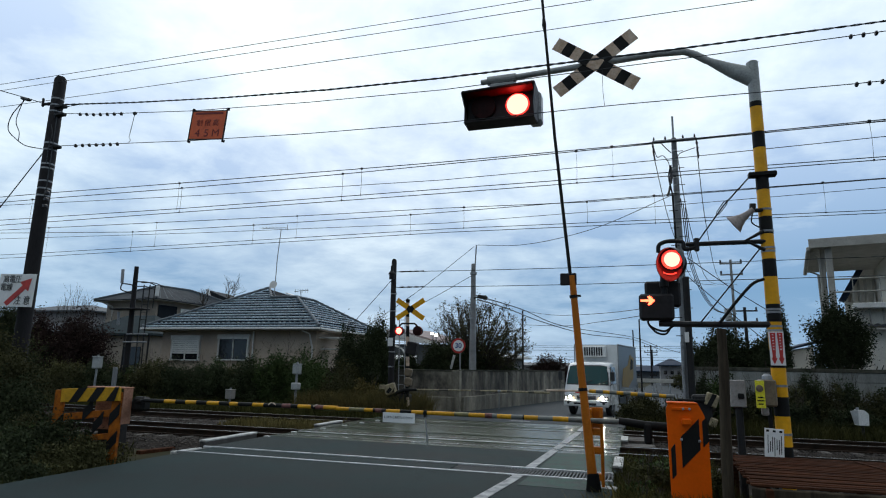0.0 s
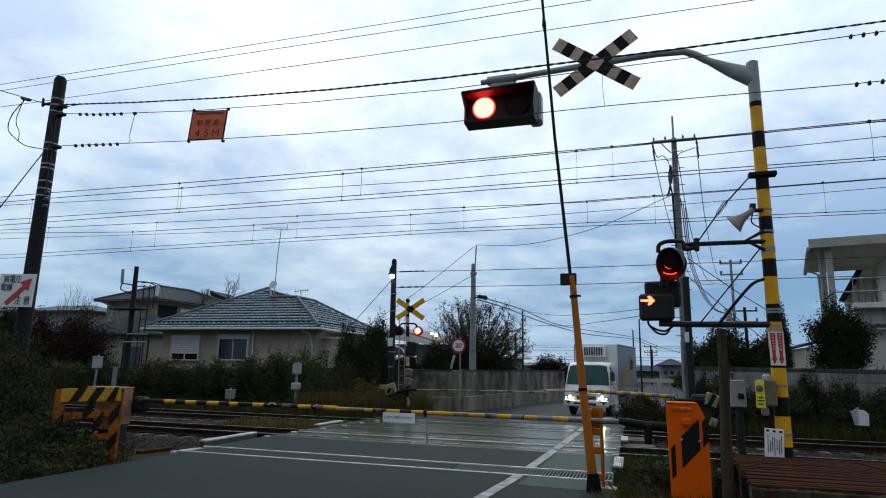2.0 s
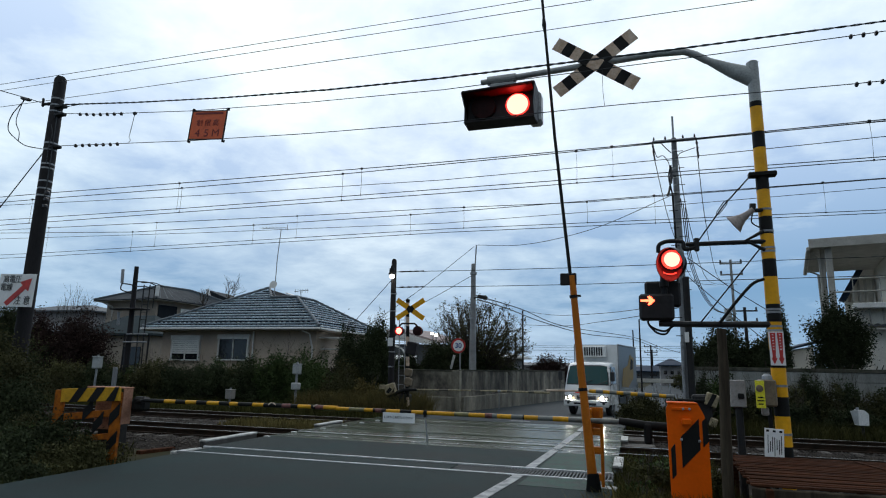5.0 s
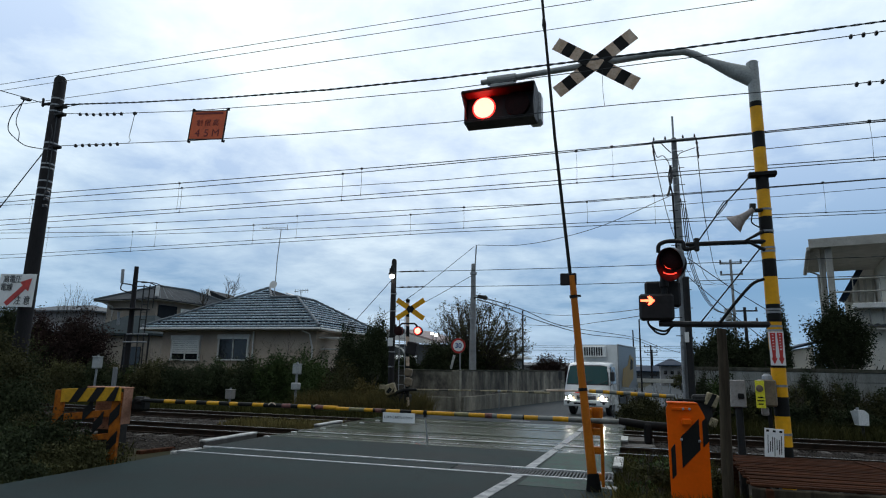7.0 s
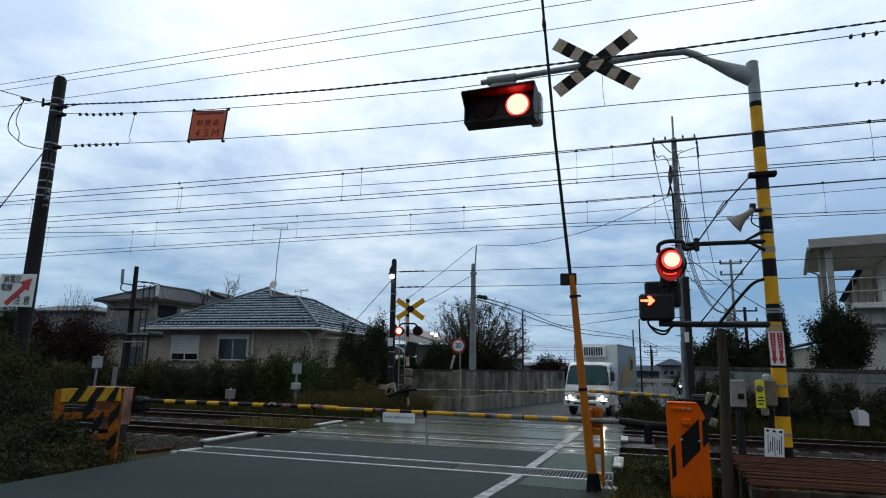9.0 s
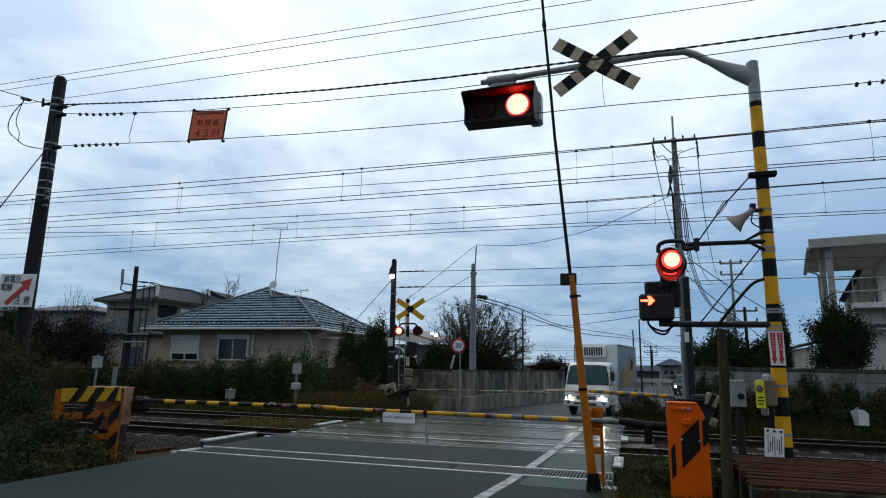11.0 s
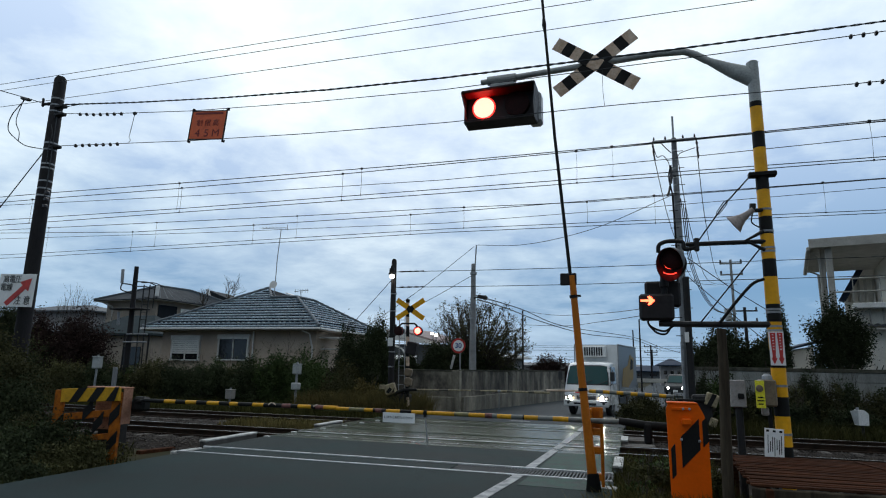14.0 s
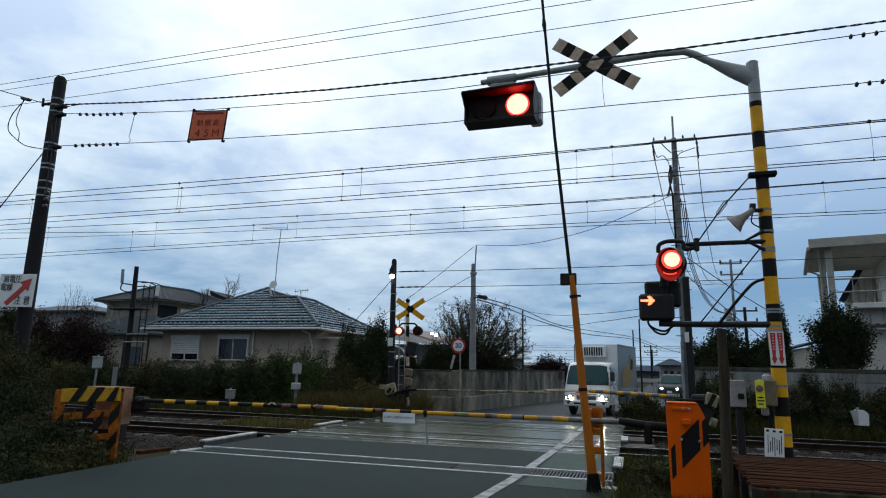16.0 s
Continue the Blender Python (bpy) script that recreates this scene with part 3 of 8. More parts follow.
LEFT = [(-7.3, 19.6), (-6.5, 23.2), (-5.85, 29.3), (-4.6, 38.9), (-2.0, 55), (1, 80), (5, 150)]
RIGHT = [(-0.35, 19.6), (-0.1, 24), (1.0, 31), (2.9, 41), (5.2, 58), (7.5, 85), (11, 150)]
FALL = [0.0, -0.12, -0.22, -0.3, -0.3, -0.3, -0.3]
g = Geo()
for (a, b), (c, d), z in zip(LEFT, RIGHT, FALL):
    g.v += [(a, b, z), (c, d, z), (a, b, z - 0.3), (c, d, z - 0.3)]
for k in range(6):
    o = 4 * k
    for f in ((0, 1, 5, 4), (2, 6, 7, 3), (0, 4, 6, 2), (1, 3, 7, 5)):
        g.f.append(tuple(i + o for i in f))
        g.m.append(0)
single("road_far", g, "far_asphalt", "grey asphalt road that bends away past the crossing", "road", kind="structure")

wd = thing("side_boards", (0.0, 14.9, -0.2), "weathered grey boards beside the crossing deck", "boards", kind="structure")
for k in range(8):
    yb = (13.62, 13.86, 14.1, 14.34, 15.1, 15.34, 15.58, 15.82)[k]
    part("board", Geo().box((0.0 + 0.03 * math.sin(k * 2.3), yb, -0.10 + 0.008 * math.sin(k * 1.7)), (0.62, 0.22, 0.14), 0.012), "sleeper", wd)

# paint on the road
g = Geo()
for a, b in (((-2.02, 4.0), (-1.90, 6.4)), ((-1.90, 6.4), (-1.70, 8.7)), ((-1.70, 8.7), (-1.68, 9.17)), ((-1.64, 9.96), (-1.54, 12.2)), ((-1.54, 12.46), (-1.50, 13.2)), ((-1.50, 13.5), (-1.42, 15.9)), ((-1.42, 16.2), (-1.38, 18.0))):
    g.prism([(a[0] - 0.075, a[1], 0.002), (a[0] + 0.075, a[1], 0.002), (b[0] + 0.075, b[1], 0.002), (b[0] - 0.075, b[1], 0.002)], (0, 0, 0.007))
single("edge_line", g, "road_white", "worn white painted edge line on the road", "road marking", kind="structure")
g = Geo()
for x0, x1, y in ((-3.65, -3.05, 18.45),):
    g.prism([(x0, y, 0.002), (x1, y + 0.02, 0.002), (x1, y + 0.16, 0.002), (x0 + 0.05, y + 0.13, 0.002)], (0, 0, 0.005))
single("stop_line", g, "road_white", "faded white remnant of a stop line beyond the rails", "road marking", kind="structure")

# kerbs and studs along the crossing's sides
for (x, y0, y1) in ((-8.0, 10.25, 11.95), (-7.72, 14.2, 15.5), (-0.33, 10.3, 11.4), (-0.30, 14.2, 15.0)):
    kb = thing("kerb", (x, (y0 + y1) / 2, -0.2), "grey concrete kerb with a white painted top", "kerb", "kerbs", "structure")
    part("body", Geo().box((x, (y0 + y1) / 2, -0.075), (0.15, y1 - y0, 0.24), 0.02), "kerb_side", kb)
    part("paint", Geo().box((x, (y0 + y1) / 2, 0.04), (0.152, y1 - y0 + 0.012, 0.04), 0.018), "kerb_white", kb, "chipped white paint")
for x, y in ((-7.55, 11.74), (-7.5, 12.75), (-7.33, 13.8), (-7.19, 14.7), (-7.12, 15.6), (-7.05, 16.5), (-7.0, 17.4), (-0.42, 12.0), (-0.4, 15.6)):
    single("road_stud", Geo().box((x, y, 0.006), (0.12, 0.085, 0.03), 0.01), "kerb_white", "small white block along the crossing's edge", "road stud", "road studs")

single("rusty_plank", Geo().box((-9.46, 10.7, -0.27), (0.8, 0.14, 0.08), 0.008, Euler((0, 0, radians(77))).to_matrix()), "rust_slat", "short rusty plank lying beside the kerb", "plank")
single("kerb_strip", Geo().box((-7.68, 9.44, -0.13), (0.64, 0.09, 0.26), 0.015, Euler((0, 0, radians(80))).to_matrix()), "kerb_white", "low white painted strip at the crossing's corner", "kerb", kind="structure")

# drain with its grating
drain = thing("drain", (-4, 9.56, 0), "steel grating over a drain across the road", "drain", kind="structure")
part("channel", Geo().box((-3.9, 9.56, -0.32), (7.6, 0.74, 0.3)), "kerb_side", drain)
for y in (9.215, 9.905):
    part("frame_rail", Geo().box((-4.03, y, -0.02), (7.32, 0.05, 0.06), 0.006), "steel_edge", drain, "bright worn steel edge")
part("cover", Geo().box((-5.14, 9.56, -0.045), (4.72, 0.62, 0.08), 0.01), "asphalt", drain, "concrete covers")
for k in range(48):
    x = -2.74 + 0.05 * k
    part("bar", Geo().box((x, 9.56, -0.04), (0.026, 0.63, 0.06)), "grate", drain)

def rail(y, x0, x1, bed=-0.18):
    t = thing("rail", ((x0 + x1) / 2, y, 0), "rusty steel rail with a bright worn head", "rail", "rails", "structure")
    g = Geo()
    for z, w, h in ((-0.02, 0.064, 0.035), (-0.075, 0.016, 0.075), (-0.13, 0.12, 0.025)):
        g.box(((x0 + x1) / 2, y, z), (x1 - x0, w, h), 0.006)
    part("web", g, "rail_rust", t)
    part("head", Geo().box(((x0 + x1) / 2, y, 0.002), (x1 - x0, 0.055, 0.01), 0.003), "rail_head", t, "bright worn running surface")


for y in (*NEAR, *FAR):
    rail(y, -70, 60)
sl = Geo().box((0, 0, 0), (0.2, 2.0, 0.14), 0.015)
sleeper = single("sleeper", sl, "sleeper", "weathered concrete sleeper half sunk in ballast", "sleeper", "sleepers", "structure")
sleeper.location = (-8.6, 12.83, -0.21)
for row in (12.83, 16.54):
    for k in range(56):
        x = -8.6 - 0.62 * k if k < 40 else 0.15 + 0.62 * (k - 40)
        if (row, k) != (12.83, 0):
            copy_thing(sleeper, pose(x, row, -0.21))


def ballast(x0, x1):
    g = Geo()
    nx, ny = int((x1 - x0) / 0.25), 34
    for j in range(ny + 1):
        y = 10.75 + 7.9 * j / ny
        side = min((y - 10.75) / 0.7, (18.65 - y) / 0.7, 1.0)
        for i in range(nx + 1):
            x = x0 + (x1 - x0) * i / nx
            g.v.append((x, y, -0.34 + 0.175 * side + 0.035 * noise.noise(Vector((x * 3, y * 3, 1)))))
    n = nx + 1
    g.f = [(j * n + i, j * n + i + 1, (j + 1) * n + i + 1, (j + 1) * n + i) for j in range(ny) for i in range(nx)]
    g.m = [0] * len(g.f)
    return g


single("ballast_bed_west", ballast(-60, -7.68), "ballast_bed", "dark track ballast", "ballast", kind="structure")
single("ballast_bed_east", ballast(-0.3, 45), "ballast_bed", "dark track ballast", "ballast", kind="structure")


def stones(x0, x1, y0, y1, n, size):
    v, f = [], []
    for k in range(n):
        x, y = RNG.uniform(x0, x1), RNG.uniform(y0, y1)
        side = max(0, min((y - 10.75) / 0.7, (18.65 - y) / 0.7, 1.0))
        c = np.array((x, y, -0.34 + 0.175 * side + 0.01))
        s = size * RNG.uniform(0.5, 1.3)
        o = len(v)
        v += [tuple(c + s * RNG.uniform(0.55, 1.0) * np.array(d)) for d in ((1, 0.2, 0), (-1, 0, 0.1), (0, 1, -0.1), (0.1, -1, 0), (0, 0, 0.8), (0, 0, -0.8))]
        f += [tuple(i + o for i in t) for t in ((0, 2, 4), (2, 1, 4), (1, 3, 4), (3, 0, 4), (2, 0, 5), (1, 2, 5), (3, 1, 5), (0, 3, 5))]
    g = Geo()
    g.v, g.f, g.m = v, f, [0] * len(f)
    return g


single("ballast_stones_west", stones(-17, -7.75, 10.6, 18.6, 7000, 0.045), "stone", "loose broken stone between and beside the rails", "ballast", kind="stuff", tidy=False)
single("ballast_stones_east", stones(-0.25, 9, 10.6, 18.6, 6500, 0.045), "stone", "loose broken stone between and beside the rails", "ballast", kind="stuff", tidy=False)


# ---------------------------------------------------------------- overhead lines
def line_points(y, knots, x0=-75.0, x1=55.0):
    """Level ends beyond the outer knots, a smooth run through them."""
    xs = [k[0] for k in knots]
    zs = [k[1] for k in knots]
    pts = [(x0, y, zs[0])]
    for i in range(len(xs) - 1):
        for k in range(6):
            u = k / 6
            pts.append((xs[i] + (xs[i + 1] - xs[i]) * u, y, zs[i] + (zs[i + 1] - zs[i]) * u))
    pts += [(xs[-1], y, zs[-1]), (x1, y, zs[-1])]
    return pts


def height_on(knots, x):
    return float(np.interp(x, [k[0] for k in knots], [k[1] for k in knots]))


def catenary(y, messengers, contacts, drops, label):
    t = thing("catenary", (-4, y, 5.5), label, "overhead line", "overhead lines")
    for k, kn in enumerate(messengers):
        part("messenger_wire", Geo().tube(line_points(y + 0.02 * k, kn), 0.0105, 5), "wire", t, smooth=True)
    for k, kn in enumerate(contacts):
        part("contact_wire", Geo().tube(line_points(y + 0.02 * k, kn), 0.0095, 5), "wire", t, smooth=True)
    for k, (x, i, j) in enumerate(drops):
        zt, zb = height_on(messengers[i], x), height_on(contacts[j], x)
        g = Geo().tube([(x, y, zt), (x + 0.01, y, (zt + zb) / 2), (x, y, zb)], 0.004, 4)
        g.box((x, y, zt), (0.06, 0.04, 0.05), 0.01)
        g.box((x, y, zb), (0.03, 0.03, 0.04), 0.008)
        part("dropper", g, "wire", t)


A1 = [(-16.1, 6.29), (-11.5, 6.24), (-6.15, 6.21), (-4.1, 6.20), (-0.3, 6.22), (4.7, 6.295)]
A2 = [(-16.1, 6.13), (-11.5, 6.10), (-6.6, 6.12), (-1.05, 6.19), (4.7, 6.275)]
A3 = [(-17.9, 5.57), (-11.4, 5.53), (-4.1, 5.55), (4.65, 5.56)]
A4 = [(-16.0, 5.42), (-4.1, 5.45), (4.65, 5.51)]
catenary(12.83, [A1, A2], [A3, A4], [(-16.7, 1, 1), (-11.5, 0, 0), (-11.4, 1, 1), (-6.65, 1, 1), (-6.15, 0, 0), (-1.05, 1, 1), (-0.3, 0, 0), (4.45, 0, 1)], "dark contact and messenger wires over the nearer track")
B1 = [(-22.9, 6.35), (-15.6, 6.25), (-10.1, 6.17), (-5.2, 6.13), (-1.1, 6.05), (5.9, 6.18)]
B2 = [(-22.9, 6.24), (-16.6, 5.97), (-11.7, 5.96), (-6.25, 5.99), (-0.47, 6.10), (5.9, 6.20)]
B3 = [(-20.3, 5.38), (-5.2, 5.50), (5.85, 5.41)]
B4 = [(-20.3, 5.25), (-5.2, 5.40), (5.85, 5.34)]
catenary(16.54, [B1, B2], [B3, B4], [(-20.5, 0, 0), (-16.6, 1, 1), (-15.6, 0, 0), (-11.7, 1, 1), (-10.1, 0, 0), (-6.25, 1, 1), (-4.6, 0, 0), (-1.1, 0, 0), (0.65, 1, 1), (4.6, 1, 0)], "dark contact and messenger wires over the farther track")
single("feeder_wire", Geo().tube(line_points(12.9, [(-18.0, 6.05), (-11, 5.88), (-4.1, 5.79), (0.5, 5.86), (4.7, 5.98)]), 0.008, 5), "wire", "thin sagging feeder wire over the nearer track", "wire", "wires")
single("feeder_wire", Geo().tube(line_points(16.6, [(-22.8, 6.02), (-14, 5.82), (-5.2, 5.69), (0.5, 5.82), (5.9, 5.98)]), 0.008, 5), "wire", "thin sagging feeder wire over the farther track", "wire", "wires")
single("power_wire", Geo().tube([(-75, 16.5, 7.75), (-20.7, 16.5, 7.66), (-14.8, 16.5, 7.60), (-5.3, 16.5, 7.545), (0.66, 16.5, 7.575), (6.07, 16.5, 7.62), (50, 16.5, 7.8)], 0.011, 5), "wire", "dark power wire along the tracks", "wire", "wires")
for z0, z1 in ((7.82, 7.82), (7.66, 7.62), (7.24, 7.18)):
    single("power_wire", Geo().tube([(-75, 9.5, z0 + 0.3), (-13.9, 9.5, z0), (-3.1, 9.5, (z0 + z1) / 2 - 0.03), (2, 9.5, z1), (60, 9.5, z1 + 0.4)], 0.0065, 5), "wire", "thin power wire high beside the tracks", "wire", "wires")

# twisted cable and the two span wires with the height limit board
tw = Geo()
kn = [(-11.95, 7.06), (-9.8, 6.86), (-7.6, 6.70), (-5.3, 6.58), (-3.06, 6.52), (0.84, 6.50), (3.65, 6.52), (9, 6.62)]
for ph in (0, math.pi):
    pts = []
    for k in range(420):
        x = -11.95 + 20.95 * k / 419
        a = x * 17 + ph
        pts.append((x, 9.45 + 0.009 * math.cos(a), height_on(kn, x) + 0.009 * math.sin(a)))
    tw.tube(pts, 0.0105, 4)
single("twisted_cable", tw, "wire", "thick twisted black cable from the dark pole", "cable", "wires")
S1 = [(-11.9, 6.87), (-10.9, 6.74), (-8.39, 6.53), (-5.7, 6.40), (-3.05, 6.32), (0.83, 6.35), (3.12, 6.38), (9, 6.5)]
S2 = [(-11.9, 6.11), (-8.41, 5.89), (-5.7, 5.77), (-3.04, 5.70), (-0.05, 5.69), (3.19, 5.63), (9, 5.65)]


def span(kn, label):
    t = thing("span_wire", (-4, 9.5, kn[0][1]), label, "wire", "wires")
    part("strand", Geo().tube([(x, 9.5, z) for x, z in kn], 0.0075, 5), "wire", t)
    for xs in ([-11.35 + 0.19 * i for i in range(7)], [3.2 + 0.16 * i for i in range(6)]):
        for x in xs:
            z = height_on(kn, x)
            part("insulator", Geo().lathe((x - 0.03, 9.5, z - 0.012), (1, 0, 0), [(0, 0.012), (0.01, 0.035), (0.035, 0.04), (0.05, 0.015)], 8), "insulator", t)


span(S1, "upper span wire with dark insulators")
span(S2, "lower span wire with dark insulators")
single("hanger_wire", Geo().tube([(-9.85, 9.5, 6.64), (-9.9, 9.5, 6.3), (-9.93, 9.5, 6.12), (-9.88, 9.5, 6.05), (-9.93, 9.5, 5.98)], 0.006, 4).box((-9.85, 9.5, 6.64), (0.08, 0.05, 0.06), 0.015), "wire", "short wire link between the span wires", "wire", "wires")
single("hanger_wire", Geo().tube([(-0.33, 9.5, 6.34), (-0.33, 9.5, 5.95), (-0.31, 9.5, 5.69)], 0.005, 4), "wire", "short wire link between the span wires", "wire", "wires")

board = thing("height_limit_board", (-7.98, 9.5, 5.85), "faded orange height limit board hung between two wires", "sign")
TILT = Matrix.Translation((-7.95, 9.47, 6.165)) @ Matrix(((1, 0, 0.085, 0), (0, 1, 0, 0), (-0.085, 0, 1, 0), (0, 0, 0, 1)))


def on_board(g):
    g.v = [tuple(TILT @ Vector(p)) for p in g.v]
    return g


part("plate", on_board(Geo().box((0, 0, 0), (0.80, 0.012, 0.58), 0.004)), "sign_orange", board)
for s in (-1, 1):
    part("side_bar", on_board(Geo().box((s * 0.41, 0.0, 0), (0.025, 0.03, 0.66), 0.006)), "dark_steel", board)
    part("rail_bar", on_board(Geo().box((0, 0.0, s * 0.295), (0.82, 0.025, 0.02), 0.005)), "dark_steel", board)
    for q in (-1, 1):
        part("clamp", on_board(Geo().box((s * 0.41, 0.02, q * 0.33), (0.05, 0.06, 0.05), 0.01)), "black", board)
for x, sign in ((-0.21, "4"), (0.0, "5"), (0.22, "M")):
    lettering("limit_text", sign, 0.215, TILT @ Matrix.Translation((x, -0.009, -0.175)) @ FACING, "sign_ink_red", board, font_w=1.15)
lettering("limit_words", "制 限 高", 0.15, TILT @ Matrix.Translation((0, -0.009, 0.035)) @ FACING, "sign_ink_red", board)
part("text_bar", on_board(Geo().box((0, -0.008, 0.245), (0.66, 0.004, 0.04))), "sign_ink_red", board)

# dark pole that holds them
pole = thing("utility_pole", (-12.2, 9.6, -0.3), "tall dark weathered pole with steel bands and guy wires", "utility pole")
part("shaft", Geo().lathe((-12.2, 9.6, -0.3), (0, 0, 1), [(0, 0.16), (4.5, 0.142), (8.05, 0.125), (8.12, 0.085)], 18), "dark_pole", pole, smooth=True)
for z in (3.55, 3.75, 4.05, 5.0, 5.16, 5.33, 5.62, 5.72, 6.05, 6.2, 6.95, 7.1, 7.25):
    part("band", Geo().cyl((-12.2, 9.6, z), (-12.2, 9.6, z + 0.035), 0.156 - 0.0035 * z, n=18), "galvanised", pole)
for z in (6.87, 7.06, 6.11):
    part("bracket", Geo().box((-12.02, 9.55, z), (0.3, 0.12, 0.07), 0.015), "dark_steel", pole)
part("crossarm", Geo().box((-12.38, 9.5, 7.15), (0.26, 0.06, 0.05), 0.01).box((-12.5, 9.5, 7.2), (0.04, 0.05, 0.2), 0.01), "dark_steel", pole)
part("jumper_wire", Geo().tube(curve([(-12.0, 9.42, 6.75), (-11.93, 9.42, 6.9), (-11.75, 9.45, 6.98), (-11.3, 9.45, 7.0)]), 0.009, 5), "wire", pole)
part("jumper_wire", Geo().tube(curve([(-12.05, 9.42, 6.6), (-11.98, 9.42, 6.35), (-12.03, 9.42, 6.1), (-12.02, 9.42, 5.7)]), 0.009, 5), "wire", pole)
for z in (4.75, 4.9, 5.05):
    part("switch_box", Geo().box((-11.98, 9.5, z), (0.1, 0.09, 0.09), 0.02), "insulator", pole)
part("guy_wire", Geo().tube([(-12.3, 9.55, 6.05), (-15.4, 9.3, 2.0)], 0.012, 5), "wire", pole)
part("stay_wire", Geo().tube([(-12.3, 9.5, 7.1), (-12.8, 9.4, 7.28), (-14.5, 9.1, 7.8)], 0.009, 5), "wire", pole)
part("insulator", Geo().lathe((-12.75, 9.4, 7.24), (-1, 0, 0.3), [(0, 0.02), (0.05, 0.04), (0.28, 0.04), (0.33, 0.02)], 8), "insulator", pole)
part("jumper_wire", Geo().tube(curve([(-12.9, 9.4, 7.3), (-13.25, 9.4, 6.95), (-13.3, 9.4, 6.6), (-13.05, 9.45, 6.35), (-12.8, 9.5, 6.2), (-12.35, 9.55, 6.1)]), 0.011, 5), "wire", pole)
part("jumper_wire", Geo().tube(curve([(-12.95, 9.38, 7.25), (-13.1, 9.4, 6.8), (-12.95, 9.4, 6.5), (-12.93, 9.4, 6.3)]), 0.009, 5), "wire", pole)
for z in (4.9, 5.35, 5.9):
    part("down_lead", Geo().tube(curve([(-12.02, 9.5, z + 0.9), (-11.99, 9.48, z + 0.4), (-12.03, 9.5, z)]), 0.01, 4), "wire", pole)

# warning plate on that pole
plate = thing("high_voltage_plate", (-12.35, 9.3, 2.5), "white high voltage warning plate with a red slanting arrow", "sign")
SLANT = Matrix.Translation((-12.20, 9.32, 2.92)) @ pose(0, 0, 0, 0, 2.0, 0)


def slanted(g):
    g.v = [tuple(SLANT @ Vector(p)) for p in g.v]
    return g


part("panel", slanted(Geo().box((0, 0, 0), (1.0, 0.015, 0.68), 0.006)), "sign_white", plate)
part("arrow", slanted(Geo().prism([(-0.27, -0.01, -0.26), (0.17, -0.01, 0.10), (0.10, -0.01, 0.17), (0.40, -0.01, 0.25), (0.35, -0.01, -0.02), (0.27, -0.01, 0.03), (-0.17, -0.01, -0.33)], (0, -0.004, 0))), "sign_red", plate, "red slanting arrow")
lettering("warning_words", "高電圧", 0.17, SLANT @ Matrix.Translation((-0.14, -0.012, 0.22)) @ FACING, "black", plate)
lettering("warning_words", "電線", 0.17, SLANT @ Matrix.Translation((-0.27, -0.012, 0.05)) @ FACING, "black", plate)
lettering("warning_words", "注 意", 0.20, SLANT @ Matrix.Translation((0.22, -0.012, -0.22)) @ FACING, "black", plate)


# ---------------------------------------------------------------- crossing signal with the overhanging arm
PX, PY = 1.92, 9.75
sig = thing("crossing_signal", (PX, PY, -0.3), "yellow and black crossing signal post with an overhanging arm", "crossing signal", "crossing signals")
stripes = [(-0.3, 0.38, 0), (0.38, 0.53, 1), (0.53, 0.935, 0), (0.935, 1.195, 1), (1.195, 1.593, 0), (1.593, 1.849, 1), (1.849, 2.237, 0), (2.237, 2.492, 1), (2.492, 2.89, 0), (2.89, 3.151, 1), (3.151, 3.522, 0), (3.522, 3.787, 1), (3.787, 4.197, 0), (4.197, 4.452, 1), (4.452, 4.857, 0), (4.857, 5.112, 1), (5.112, 5.517, 0), (5.517, 5.602, 1), (5.602, 6.26, 2)]
for a, b, mi in stripes:
    part("post_section", Geo().cyl((PX, PY, a), (PX, PY, b), 0.1 - 0.0025 * a, 0.1 - 0.0025 * b, n=20), ("yellow", "black", "steel_grey")[mi], sig, ("yellow painted section", "black painted section", "grey steel section")[mi], smooth=True)
part("post_cap", Geo().cyl((PX, PY, 6.26), (PX, PY, 6.29), 0.09, 0.05, n=20), "steel_grey", sig)
for z in (0.68, 1.33, 2.10, 2.16, 2.36, 2.40, 3.25, 3.30, 3.55, 3.88):
    part("band", Geo().cyl((PX, PY, z), (PX, PY, z + 0.03), 0.106 - 0.0025 * z, n=20), "galvanised", sig)
arm = [(PX - 0.60, 6.365), (PX - 0.65, 6.40), (PX - 0.80, 6.515), (PX - 0.97, 6.60), (PX - 1.4, 6.62), (-0.4, 6.58), (-1.5, 6.53), (-2.42, 6.49)]
part("arm", Geo().tube([(x, PY, z) for x, z in arm], [0.05, 0.058, 0.058, 0.057, 0.056, 0.055, 0.05, 0.048], 12), "steel_grey", sig, smooth=True)
g = Geo()
for x, zc, hz in ((PX, 6.015, 0.195), (PX - 0.075, 6.05, 0.17), (PX - 0.335, 6.19, 0.122), (PX - 0.55, 6.33, 0.078), (PX - 0.66, 6.405, 0.060)):
    g.v += [(x, PY + min(0.088, hz * 0.9) * math.cos(2 * math.pi * i / 16), zc + hz * math.sin(2 * math.pi * i / 16)) for i in range(16)]
g.f = [(k * 16 + i, k * 16 + (i + 1) % 16, (k + 1) * 16 + (i + 1) % 16, (k + 1) * 16 + i) for k in range(4) for i in range(16)] + [tuple(range(16)), tuple(range(79, 63, -1))]
g.m = [0] * len(g.f)
part("arm_socket", g, "steel_grey", sig, "flared grey socket of the arm", smooth=True)

